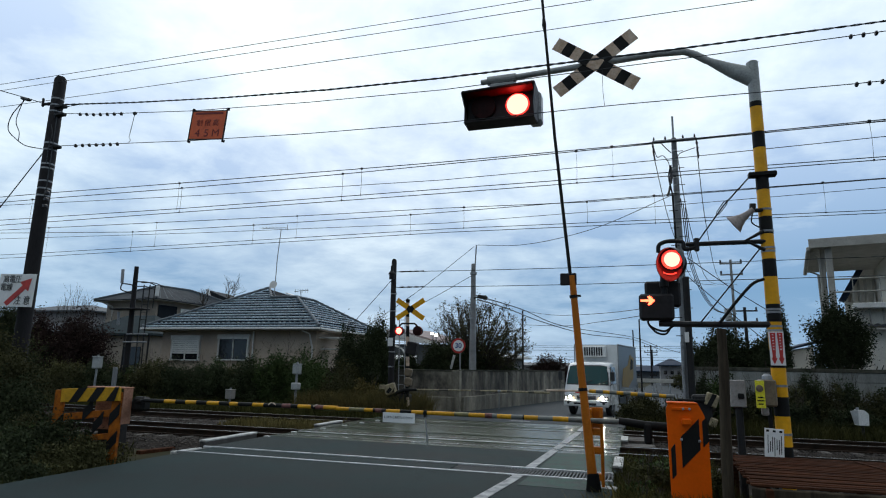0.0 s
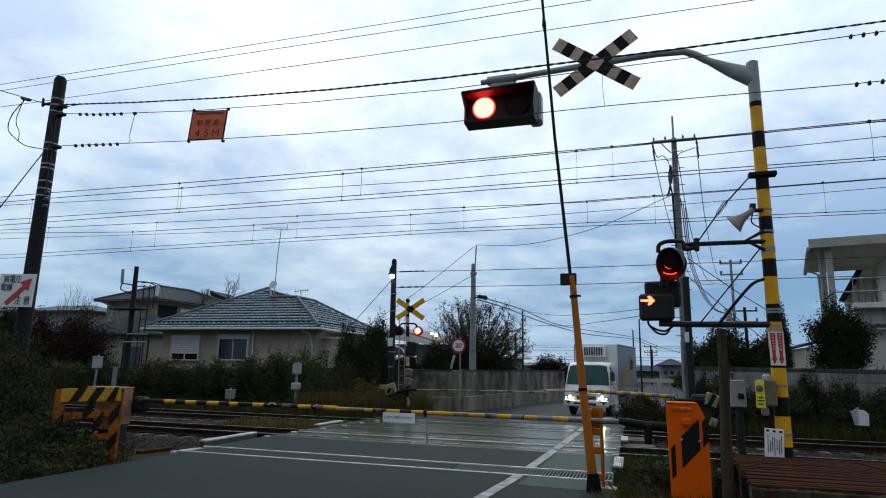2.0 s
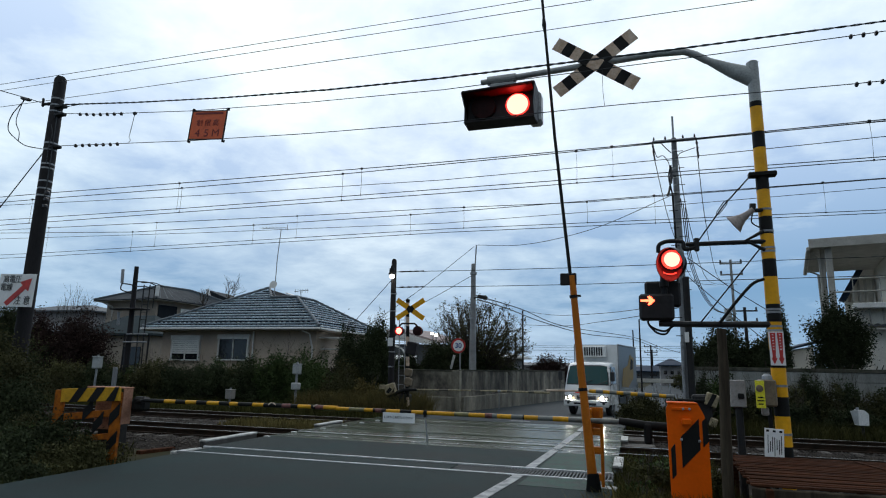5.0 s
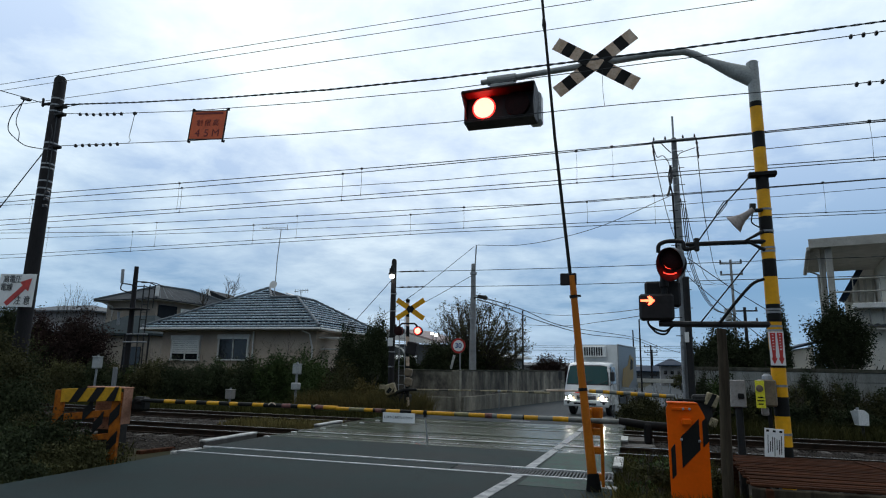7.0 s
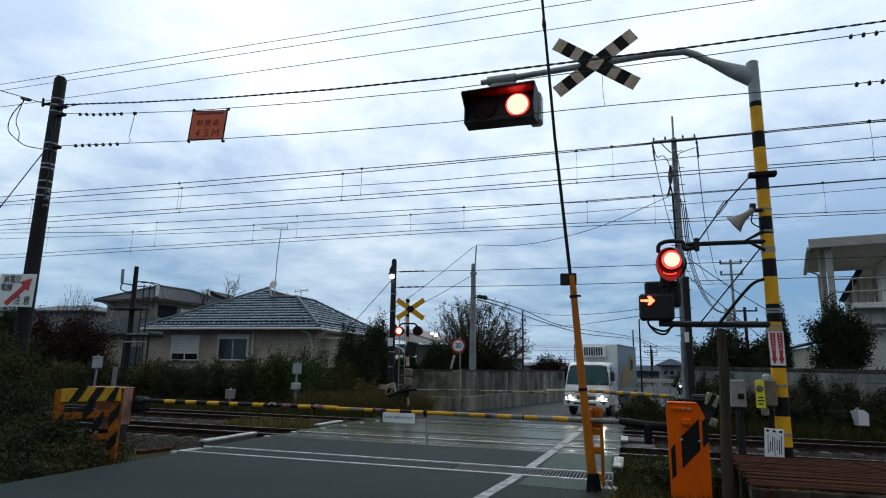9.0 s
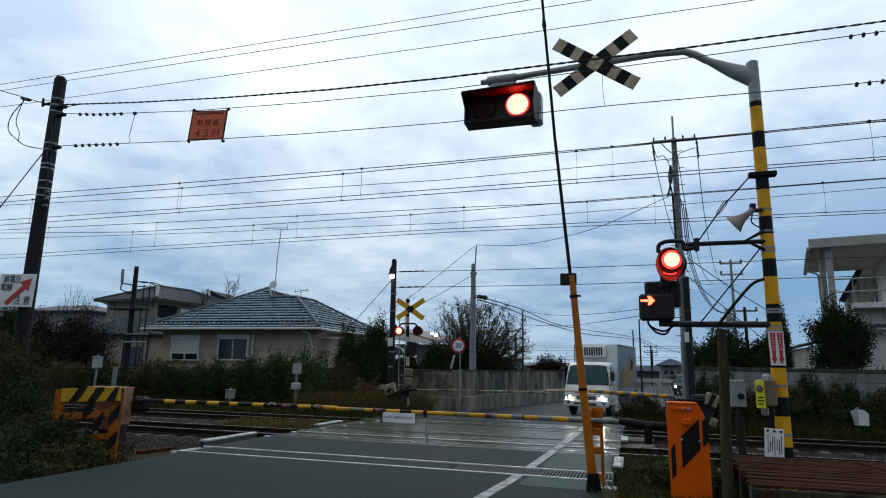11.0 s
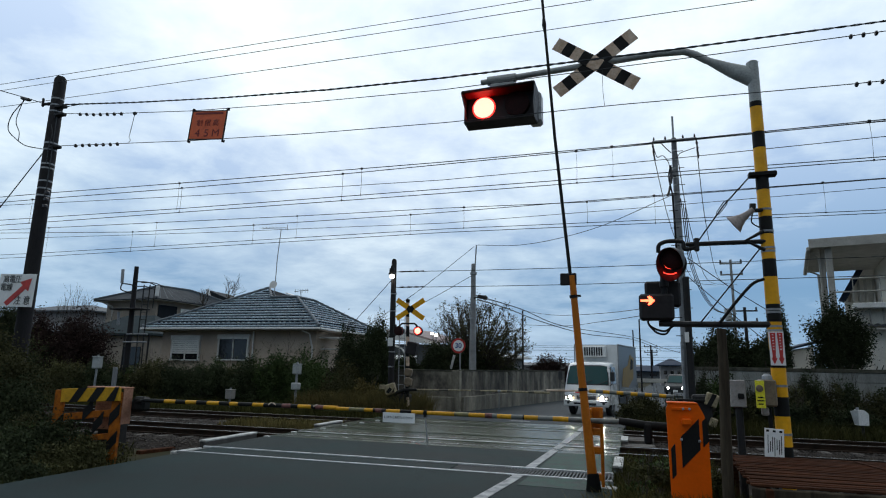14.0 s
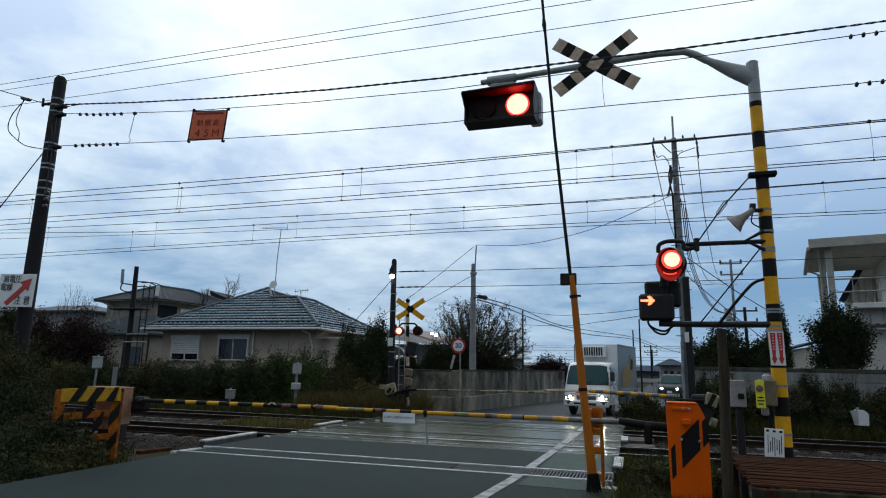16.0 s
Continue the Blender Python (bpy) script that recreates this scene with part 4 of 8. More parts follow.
# crossed boards
CX, CZ = -0.435, 6.60
for p0, p1, off in (((-1.09, 6.11), (0.19, 7.0), -0.075), ((-1.09, 7.0), (0.20, 6.09), -0.09)):
    c = Vector(((p0[0] + p1[0]) / 2, PY, (p0[1] + p1[1]) / 2))
    d = Vector((p1[0] - p0[0], 0, p1[1] - p0[1]))
    L = d.length / 2
    d.normalize()
    nrm = Vector((-d.z, 0, d.x))
    for a, b, mi in ((-1.0, -0.78, 0), (-0.78, -0.56, 1), (-0.56, -0.36, 0), (-0.36, -0.13, 1), (-0.13, 0.13, 0), (0.13, 0.36, 1), (0.36, 0.56, 0), (0.56, 0.78, 1), (0.78, 1.0, 0)):
        quad = [c + d * a * L + nrm * 0.115, c + d * b * L + nrm * 0.115, c + d * b * L - nrm * 0.115, c + d * a * L - nrm * 0.115]
        part("board_section", Geo().prism([w + Vector((0, off, 0)) for w in quad], (0, 0.012, 0)), ("buck_white", "black")[mi], sig, ("cream board section", "black board section")[mi])
part("cross_clamp", Geo().box((CX, PY - 0.02, CZ - 0.04), (0.14, 0.08, 0.2), 0.02), "galvanised", sig)

# twin lamp under the arm's end, turned a little to the road
LX, LZ, LY = -2.055, 5.99, PY - 0.10
twin = part("lamp_case", Geo().box((LX, LY + 0.12, LZ - 0.055), (1.22, 0.18, 0.54), 0.03), "hood_black", sig, "black twin lamp case")
g = Geo()
g.box((LX, LY - 0.02, LZ + 0.215), (1.26, 0.48, 0.03), 0.012, Euler((0, radians(-2.2), 0)).to_matrix())
g.box((LX, LY + 0.02, LZ - 0.33), (1.22, 0.36, 0.03), 0.012)
for s in (-1, 1):
    g.prism([(LX + s * 0.60, LY + 0.2, LZ - 0.335), (LX + s * 0.585, LY - 0.15, LZ - 0.335), (LX + s * 0.575, LY - 0.17, LZ - 0.08), (LX + s * 0.62, LY - 0.26, LZ + 0.205 + s * 0.024), (LX + s * 0.62, LY + 0.2, LZ + 0.21 + s * 0.024)], (s * 0.02, 0, 0))
part("hood", g, "hood_black", twin, "black sheet hood round both lamps")
for s in (-1, 1):
    cx = LX + s * 0.295
    # added ring: glows by itself to give the lens its red halo
    part("lens_rim", Geo().lathe((cx, LY + 0.03, LZ - 0.02), (0, -1, 0), [(0, 0.206), (0.012, 0.204), (0.012, 0.19)], 28), "red_rim", twin, "glowing ring added for the red halo round the lit lens")
    part("lens", Geo().lathe((cx, LY + 0.03, LZ - 0.02), (0, -1, 0), [(0, 0.185), (0.03, 0.18), (0.05, 0.12), (0.058, 0.02)], 28), "red_glow", twin, "glowing red lamp lens", smooth=True)
# added caps hide the always glowing lenses, so the lamps seem to flash
overhead_caps = [part("lens_cap", Geo().lathe((LX + s * 0.295, LY + 0.032, LZ - 0.02), (0, -1, 0), [(0, 0.212), (0.064, 0.212), (0.07, 0.18), (0.085, 0.06), (0.088, 0.01)], 28), "red_dark", twin, "added dark cap that stands in for the unlit lens, drawn back when lit", smooth=True) for s in (-1, 1)]
part("hood_lining", Geo().box((LX, LY - 0.06, LZ + 0.192), (1.18, 0.34, 0.006), 0.002, Euler((0, radians(-2.2), 0)).to_matrix()), "lamp_lining", twin, "inside of the hood, coloured red for the lamp's glow")
part("case_bracket", Geo().cyl((-2.30, PY, 6.50), (-1.80, PY, 6.505), 0.082, n=14).box((LX + 0.02, PY, 6.36), (0.44, 0.16, 0.12), 0.03), "steel_grey", sig)
part("back_lamp_case", Geo().box((LX + 0.56, LY + 0.36, LZ), (0.22, 0.3, 0.56), 0.04), "galvanised", sig, "grey back of the opposite lamp case")

# side arm with one lamp, direction arrow below
part("upper_bracket", Geo().tube([(PX, PY - 0.05, 3.41), (0.95, PY - 0.05, 3.41), (0.80, PY - 0.05, 3.41)], 0.035, 8), "dark_steel", sig)
part("upper_fork", Geo().tube([(PX - 0.05, PY - 0.06, 3.56), (PX - 0.3, PY - 0.06, 3.43), (PX - 0.05, PY - 0.06, 3.28)], 0.03, 8), "dark_steel", sig)
part("lamp_bracket", Geo().tube(curve([(0.95, PY - 0.05, 3.36), (0.78, PY - 0.05, 3.34), (0.75, PY - 0.05, 3.45), (0.55, PY - 0.05, 3.47), (0.42, PY - 0.04, 3.42), (0.40, PY - 0.02, 3.30)]), 0.032, 8), "dark_steel", sig)
part("bracket_clamp", Geo().box((0.95, PY - 0.05, 3.4), (0.07, 0.1, 0.2), 0.02), "dark_steel", sig)
QX, QZ = 0.59, 3.19
side = part("side_lamp", Geo().lathe((QX, PY - 0.02, QZ), (0, 1, 0), [(0, 0.19), (0.06, 0.2), (0.22, 0.18), (0.27, 0.08)], 24), "hood_black", sig, "black round lamp housing", smooth=True)


def cup(r_in, stretch):
    """A flared visor that droops towards the road."""
    g = Geo()
    n, rows = 28, 5
    for k in range(rows):
        u = k / (rows - 1)
        cx, cz, yy = QX - 0.05 * u, QZ - 0.108 * u, PY - 0.02 - 0.22 * u
        for i in range(n):
            a = 2 * math.pi * i / n
            g.v.append((cx + (r_in + 0.0 * u) * math.cos(a), yy + 0.05 * u * math.sin(a), cz + (r_in + stretch * u) * math.sin(a)))
    g.f = [(k * n + i, k * n + (i + 1) % n, (k + 1) * n + (i + 1) % n, (k + 1) * n + i) for k in range(rows - 1) for i in range(n)]
    g.m = [0] * len(g.f)
    return g


part("visor", cup(0.190, 0.078), "hood_black", side, "black drooping visor", smooth=True)
part("visor_lining", cup(0.182, 0.075), "lamp_lining", side, "inside of the visor, coloured red for the lamp's glow", smooth=True)
# red reflections in the unlit lamp, made as thin emissive tubes
for r, a0, a1, dx, dz, dy in ((0.140, 150, 225, 0.0, 0.0, 0.05), (0.142, 222, 262, 0.0, 0.0, 0.055), (0.168, 235, 300, -0.035, -0.075, 0.14)):
    part("glow_arc", Geo().tube([(QX + dx + r * math.cos(radians(a0 + (a1 - a0) * k / 10)), PY - dy, QZ + dz + r * math.sin(radians(a0 + (a1 - a0) * k / 10))) for k in range(11)], 0.006 if r != 0.142 else 0.012, 6), "arc_glow", side, "thin glowing arc that stands in for a red reflection")
part("lens", Geo().lathe((QX, PY - 0.02, QZ), (0, -1, 0), [(0, 0.118), (0.02, 0.113), (0.045, 0.07), (0.05, 0.02)], 24), "red_glow", side, "glowing red lamp lens", smooth=True)
part("lens_rim", Geo().lathe((QX, PY - 0.02, QZ), (0, -1, 0), [(0, 0.148), (0.012, 0.147), (0.016, 0.12)], 24), "red_rim", side, "glowing ring added for the red halo round the lit lens")
# added cap over the glowing lens, for the lamp's dark phase
side_cap = part("lens_cap", Geo().lathe((QX, PY - 0.018, QZ), (0, -1, 0), [(0, 0.15), (0.058, 0.15), (0.064, 0.13), (0.078, 0.05), (0.08, 0.01)], 24), "red_dark", side, "added dark cap that stands in for the unlit lens, drawn back when lit", smooth=True)
part("lamp_back", Geo().lathe((QX + 0.02, PY + 0.25, QZ), (0, 1, 0), [(0, 0.1), (0.05, 0.22), (0.2, 0.23)], 20), "hood_black", side, smooth=True)
part("lower_bracket", Geo().tube([(PX, PY - 0.03, 2.20), (0.9, PY - 0.03, 2.205), (0.36, PY - 0.03, 2.22)], 0.045, 8), "dark_steel", sig)
part("stay_rod", Geo().tube([(1.76, PY - 0.08, 4.42), (1.35, PY - 0.08, 3.97), (0.96, PY - 0.08, 3.43)], 0.012, 6), "dark_steel", sig)
part("turnbuckle", Geo().tube([(1.42, PY - 0.08, 4.06), (1.40, PY - 0.08, 3.99), (1.29, PY - 0.08, 3.85), (1.24, PY - 0.08, 3.82), (1.255, PY - 0.08, 3.88), (1.36, PY - 0.08, 4.03), (1.42, PY - 0.08, 4.06)], 0.007, 6), "dark_steel", sig)
part("stay_clamp", Geo().box((PX, PY - 0.04, 4.43), (0.38, 0.14, 0.075), 0.015), "black", sig)
part("stay_rod", Geo().tube([(PX - 0.12, PY - 0.08, 3.3), (0.93, PY - 0.08, 2.22)], 0.011, 6), "dark_steel", sig)
part("cable", Geo().tube(curve([(PX - 0.1, PY - 0.1, 2.85), (1.66, PY - 0.1, 2.78), (1.45, PY - 0.1, 2.55), (1.30, PY - 0.1, 2.36), (1.20, PY - 0.08, 2.23)]), 0.022, 8), "black", sig)
for d in (0, 0.045):
    part("cable", Geo().tube(curve([(0.58 - d, PY - 0.06, 2.2 - d * 0.3), (0.45, PY - 0.06, 2.11 - d), (0.32, PY - 0.06, 2.13 - d), (0.22, PY - 0.06, 2.2), (0.2, PY - 0.04, 2.3)]), 0.016, 7), "black", sig)
part("cable", Geo().tube(curve([(PX - 0.09, PY - 0.1, 3.6), (PX - 0.2, PY - 0.08, 3.7), (PX - 0.17, PY - 0.06, 3.86)]), 0.01, 6), "black", sig)
part("arrow_case_back", Geo().box((0.44, PY + 0.16, 2.68), (0.52, 0.14, 0.40), 0.05), "hood_black", sig, "dark back of the opposite arrow case")
case = part("arrow_case", Geo().box((0.335, PY - 0.06, 2.46), (0.5, 0.16, 0.40), 0.045), "hood_black", sig, "dark direction indicator case")
g = Geo()
ay, ax0, az = PY - 0.146, 0.11, 2.555
g.prism([(ax0, ay, az - 0.015), (ax0 + 0.12, ay, az - 0.017), (ax0 + 0.12, ay, az + 0.017), (ax0, ay, az + 0.015)], (0, -0.006, 0))
g.prism([(ax0 + 0.12, ay, az - 0.017), (ax0 + 0.10, ay, az - 0.065), (ax0 + 0.14, ay, az - 0.065), (ax0 + 0.205, ay, az), (ax0 + 0.14, ay, az + 0.065), (ax0 + 0.10, ay, az + 0.065), (ax0 + 0.12, ay, az + 0.017)], (0, -0.006, 0))
part("arrow_light", g, "arrow_glow", case, "glowing red arrow")
part("case_neck", Geo().cyl((0.46, PY + 0.05, 2.66), (0.46, PY + 0.05, 3.0), 0.05, n=10), "dark_steel", sig)
part("neck_band", Geo().cyl((0.46, PY + 0.02, 2.78), (0.46, PY + 0.02, 2.86), 0.07, n=10), "dark_steel", sig)

# bell horn
part("horn", Geo().lathe((1.75, PY - 0.12, 3.885), (-0.283, 0.075, -0.212), [(0, 0.04), (0.10, 0.045), (0.19, 0.065), (0.27, 0.10), (0.34, 0.145), (0.35, 0.15), (0.34, 0.138), (0.2, 0.05), (0.1, 0.02)], 20), "horn_grey", sig, "weathered grey loudspeaker horn", smooth=True)
part("horn_bracket", Geo().box((1.80, PY - 0.08, 3.875), (0.16, 0.08, 0.05), 0.012).cyl((1.74, PY - 0.1, 3.88), (1.75, PY - 0.1, 3.97), 0.045, n=8), "dark_steel", sig)

# boxes and plates on the post
part("red_plate", Geo().box((PX - 0.015, PY - 0.116, 1.86), (0.19, 0.012, 0.47), 0.004), "sign_white", sig, "red and white notice plate")
for s in (-1, 1):
    g = Geo()
    x = PX - 0.015 + s * 0.045
    g.prism([(x - 0.036, PY - 0.1235, 2.08), (x + 0.036, PY - 0.1235, 2.08), (x + 0.02, PY - 0.1235, 1.74), (x + 0.036, PY - 0.1235, 1.72), (x, PY - 0.1235, 1.64), (x - 0.036, PY - 0.1235, 1.72), (x - 0.02, PY - 0.1235, 1.74)], (0, -0.003, 0))
    part("red_arrow", g, "sign_red", sig)
    for k in range(6):
        part("text_bar", Geo().box((x, PY - 0.1275, 2.05 - 0.04 * k), (0.018, 0.002, 0.012)), "sign_white", sig)
eb = part("emergency_box", Geo().box((1.735, PY - 0.1, 1.25), (0.20, 0.30, 0.36), 0.02), "brown_box", sig, "brown emergency push button box")
part("button_plate", Geo().box((1.62, PY - 0.262, 1.23), (0.115, 0.01, 0.37), 0.004), "sign_yellow", eb, "bright yellow push button plate")
part("button", Geo().lathe((1.615, PY - 0.268, 1.31), (0, -1, 0), [(0, 0.048), (0.02, 0.045), (0.025, 0.02)], 16), "brown_box", eb)
for k, w in enumerate((0.07, 0.085, 0.06)):
    part("text_bar", Geo().box((1.62, PY - 0.27, 1.19 - 0.045 * k), (w, 0.004, 0.016)), "black", eb)
part("button_lamp", Geo().lathe((1.74, PY - 0.15, 1.43), (0, 0, 1), [(0, 0.07), (0.05, 0.065), (0.08, 0.03)], 14), "galvanised", sig)
part("conduit_box", Geo().box((1.69, PY - 0.12, 1.0), (0.09, 0.1, 0.12), 0.02), "grey_box", sig)
part("conduit", Geo().tube([(1.74, PY - 0.12, 1.05), (1.76, PY - 0.12, 0.6), (1.76, PY - 0.12, -0.25)], 0.03, 8), "black", sig)

# control box on its stand, notice board, leaning post
cb = thing("control_box", (1.36, 9.6, -0.3), "grey metal control box on a dark stand", "control box")
part("case", Geo().box((1.35, 9.6, 1.23), (0.2, 0.16, 0.37), 0.012), "grey_box", cb)
part("lock", Geo().box((1.38, 9.5, 1.2), (0.08, 0.05, 0.07), 0.015), "black", cb)
part("leg", Geo().cyl((1.36, 9.62, -0.3), (1.36, 9.62, 1.05), 0.05, n=10), "dark_steel", cb)
nb = thing("notice_board", (1.76, 9.46, 0.3), "white notice board with lines of dark writing", "sign")
NB = Matrix.Translation((1.735, 9.45, 0.56)) @ pose(0, 0, 0, -4, 4, 0)
g = Geo().box((0, 0, 0), (0.235, 0.012, 0.45), 0.004)
g.v = [tuple(NB @ Vector(p)) for p in g.v]
part("panel", g, "sign_white", nb)
for x, z, w, h in [(-0.08 + 0.08 * i, 0.19, 0.035, 0.028) for i in range(3)]:
    g = Geo().box((x, -0.009, z), (w, 0.003, h))
    g.v = [tuple(NB @ Vector(p)) for p in g.v]
    part("text_bar", g, "black", nb)
for k in range(7):
    g = Geo().box((0.085 - 0.027 * k, -0.009, 0.02 - 0.03 * (k % 2)), (0.009, 0.003, 0.24 - 0.05 * (k % 3)))
    g.v = [tuple(NB @ Vector(p)) for p in g.v]
    part("text_bar", g, "black", nb)
part("stake", Geo().cyl((1.77, 9.47, -0.3), (1.77, 9.47, 0.6), 0.02, n=8), "galvanised", nb)
wp = Geo().tube([(0.90, 7.6, -0.3), (0.915, 7.6, 0.6), (0.945, 7.6, 1.5), (0.948, 7.6, 2.0)], [0.062, 0.06, 0.055, 0.05], 12)
single("wooden_post", wp, "wood_post", "weathered brown wooden post beside the barrier guard", "post", smooth=True)

# rusty slatted platform
pf = thing("slatted_platform", (2.6, 8.0, -0.3), "low rusty slatted steel platform beside the post", "platform")
for k in range(28):
    y = 7.04 + 0.084 * k
    wob = Euler((0, 0, radians(0.7 * math.sin(k * 1.7 + k * k))))
    part("slat", Geo().box((3.35 + 0.03 * math.sin(k * 5.1), y, 0.42 + 0.008 * math.sin(k * 2.1)), (4.6 - 0.008 * k, 0.068, 0.026), 0.005, wob.to_matrix()), "rust_slat", pf)
part("diagonal_strip", Geo().box((2.75, 8.4, 0.445), (0.05, 1.6, 0.012), 0.003, Euler((0, 0, radians(12))).to_matrix()), "rust_slat", pf)
part("front_beam", Geo().box((3.35, 6.98, 0.33), (4.6, 0.06, 0.14), 0.01), "wood_post", pf)
for x in (1.2, 2.6, 4.2):
    part("bearer", Geo().box((x, 8.1, 0.36), (0.07, 2.4, 0.08), 0.01), "rust_slat", pf)
for x in (1.2, 2.6, 4.2):
    for y in (7.05, 9.2):
        part("leg", Geo().box((x, y, 0.02), (0.07, 0.07, 0.64), 0.008), "rust_slat", pf)

# ---------------------------------------------------------------- near barriers
PAINTS = {"y": "arm_yellow", "k": "black", "g": "arm_grey", "o": "arm_olive", "r": "tape_red"}


def striped_arm(cuts, p0, p1, r0, r1, parent):
    """A tapering arm in painted lengths; cuts: where each length begins, and its paint."""
    p0, p1 = Vector(p0), Vector(p1)

    def at(x):
        u = (x - p0.x) / (p1.x - p0.x)
        return p0.lerp(p1, u), r0 + (r1 - r0) * u

    for (xa, paint), (xb, _) in zip(cuts, cuts[1:]):
        (a, ra), (b, rb) = at(xa), at(xb)
        thick = 0.004 if paint == "r" else 0.0
        part("arm_section", Geo().cyl(a, b, ra + thick, rb + thick, n=12), PAINTS[paint], parent, {"y": "yellow painted length", "r": "worn red tape"}.get(paint, ""), smooth=True)


gr = thing("barrier_guard", (0.56, 8.2, -0.3), "bright orange steel barrier guard with black stripes", "barrier guard", "barrier guards")
g = Geo()
out = [(0.355, -0.3), (0.80, -0.3), (0.80, 0.80), (0.765, 1.0), (0.70, 1.135), (0.365, 1.135), (0.335, 1.07)]
g.prism([(x, 8.16, z) for x, z in out], (0, 0.05, 0))
part("plate", g, "orange", gr)
part("side_flange", Geo().box((0.788, 8.3, 0.25), (0.02, 0.22, 1.1), 0.006), "orange", gr)
part("top_lip", Geo().box((0.52, 8.3, 1.135), (0.34, 0.3, 0.02), 0.006), "orange", gr)
for poly in ([(0.49, 0.38), (0.70, 0.60), (0.70, 0.96), (0.49, 0.74)], [(0.735, 0.63), (0.80, 0.70), (0.80, 0.80), (0.785, 0.98), (0.735, 0.93)], [(0.37, 0.24), (0.42, 0.30), (0.42, 0.66), (0.37, 0.60)]):
    part("black_stripe", Geo().prism([(x, 8.158, z) for x, z in poly], (0, -0.004, 0)), "black", gr)
part("catch", Geo().box((0.56, 8.13, 0.92), (0.11, 0.07, 0.075), 0.012), "orange", gr)
part("top_rib", Geo().box((0.50, 8.145, 1.07), (0.2, 0.02, 0.035), 0.006), "orange", gr)
for x, z in ((0.495, 0.71), (0.695, 0.70), (0.53, 1.07), (0.60, 1.07)):
    part("bolt", Geo().lathe((x, 8.15, z), (0, -1, 0), [(0, 0.018), (0.015, 0.016), (0.02, 0.006)], 8), "galvanised", gr)

mc = thing("barrier_machine", (0.62, 8.75, -0.3), "dark barrier machine with its striped arm lowered over the road", "barrier", "lowered barriers")
part("cabinet", Geo().box((0.62, 8.75, 0.30), (0.42, 0.5, 1.2), 0.04), "dark_steel", mc)
part("arm_root", Geo().tube([(0.55, 8.62, 0.80), (0.1, 8.61, 0.82), (-0.12, 8.6, 0.85), (-0.24, 8.6, 0.865)], [0.06, 0.055, 0.05, 0.042], 12), "black", mc, smooth=True)
part("arm_hinge", Geo().box((0.12, 8.6, 0.72), (0.1, 0.12, 0.26), 0.03), "black", mc)
striped_arm([(-4.37, "y"), (-4.14, "o"), (-3.89, "y"), (-3.75, "k"), (-3.71, "r"), (-3.61, "k"), (-3.54, "y"), (-3.32, "k"), (-3.14, "y"), (-2.96, "k"), (-2.9, "y"), (-2.49, "o"), (-2.28, "y"), (-2.04, "r"), (-1.94, "g"), (-1.87, "y"), (-1.67, "g"), (-1.51, "k"), (-1.49, "y"), (-1.3, "g"), (-1.1, "y"), (-0.89, "g"), (-0.24, "")], (-4.37, 8.6, 0.87), (-0.24, 8.6, 0.85), 0.026, 0.035, mc)
part("drop_rod", Geo().tube([(-2.93, 8.58, 0.88), (-2.92, 8.58, 0.78), (-2.88, 8.58, 0.42)], 0.009, 6), "galvanised", mc)
part("rod_clip", Geo().box((-2.93, 8.59, 0.85), (0.035, 0.06, 0.10), 0.012), "black", mc)
wn = part("waiting_sign", Geo().box((-3.33, 8.57, 0.778), (0.50, 0.008, 0.14), 0.003), "sign_white", mc, "white sign hung below the arm")
lettering("waiting_words", "しばらくお待ちください", 0.042, Matrix.Translation((-3.33, 8.564, 0.78)) @ FACING, "black", wn, 0.001, bold=0.0006)

gl = thing("barrier_guard", (-8.95, 8.6, -0.3), "worn orange steel barrier guard with black and yellow stripes", "barrier guard", "barrier guards")
for x in (-9.69, -8.42):
    part("upright", Geo().box((x, 8.5, 0.35), (0.2, 0.06, 1.3), 0.01), "orange_worn", gl)
BOARD = Matrix.Translation((-8.955, 8.44, 0.94)) @ pose(0, 0, 0, 0, -2.8, 0)
g = Geo().box((0, 0, 0), (1.27, 0.05, 0.23), 0.008)
g.v = [tuple(BOARD @ Vector(p)) for p in g.v]
part("top_board", g, "guard_yellow", gl)
for k in range(3):
    x = -0.25 + 0.40 * k
    quad = [(x - 0.19, -0.027, -0.115), (x, -0.027, -0.115), (min(x + 0.19, 0.63), -0.027, 0.115), (x, -0.027, 0.115)]
    part("black_stripe", Geo().prism([BOARD @ Vector(p) for p in quad], (0, -0.004, 0)), "black", gl)
part("top_cap", Geo().box((-8.72, 8.62, 1.065), (0.8, 0.24, 0.025), 0.006), "pink_worn", gl)
part("middle_rail", Geo().box((-9.0, 8.5, 0.60), (1.1, 0.05, 0.12), 0.01, Euler((0, radians(-6), 0)).to_matrix()), "orange_worn", gl)
part("middle_rail", Geo().box((-9.0, 8.5, 0.22), (1.1, 0.05, 0.10), 0.01, Euler((0, radians(-6), 0)).to_matrix()), "orange_worn", gl)
part("back_panel", Geo().box((-8.85, 8.72, 0.66), (0.5, 0.03, 0.62), 0.01), "pink_worn", gl)
part("side_panel", Geo().box((-8.31, 8.60, 0.76), (0.02, 0.2, 0.58), 0.008), "pink_worn", gl)
for x, z in ((-9.62, 0.35), (-8.42, 0.1), (-8.42, 0.55), (-9.0, 0.6), (-8.75, 0.4)):
    part("black_stripe", Geo().prism([(x - 0.1, 8.466, z - 0.12), (x + 0.1, 8.466, z + 0.08), (x + 0.1, 8.466, z + 0.28), (x - 0.1, 8.466, z + 0.08)], (0, -0.004, 0)), "black", gl)

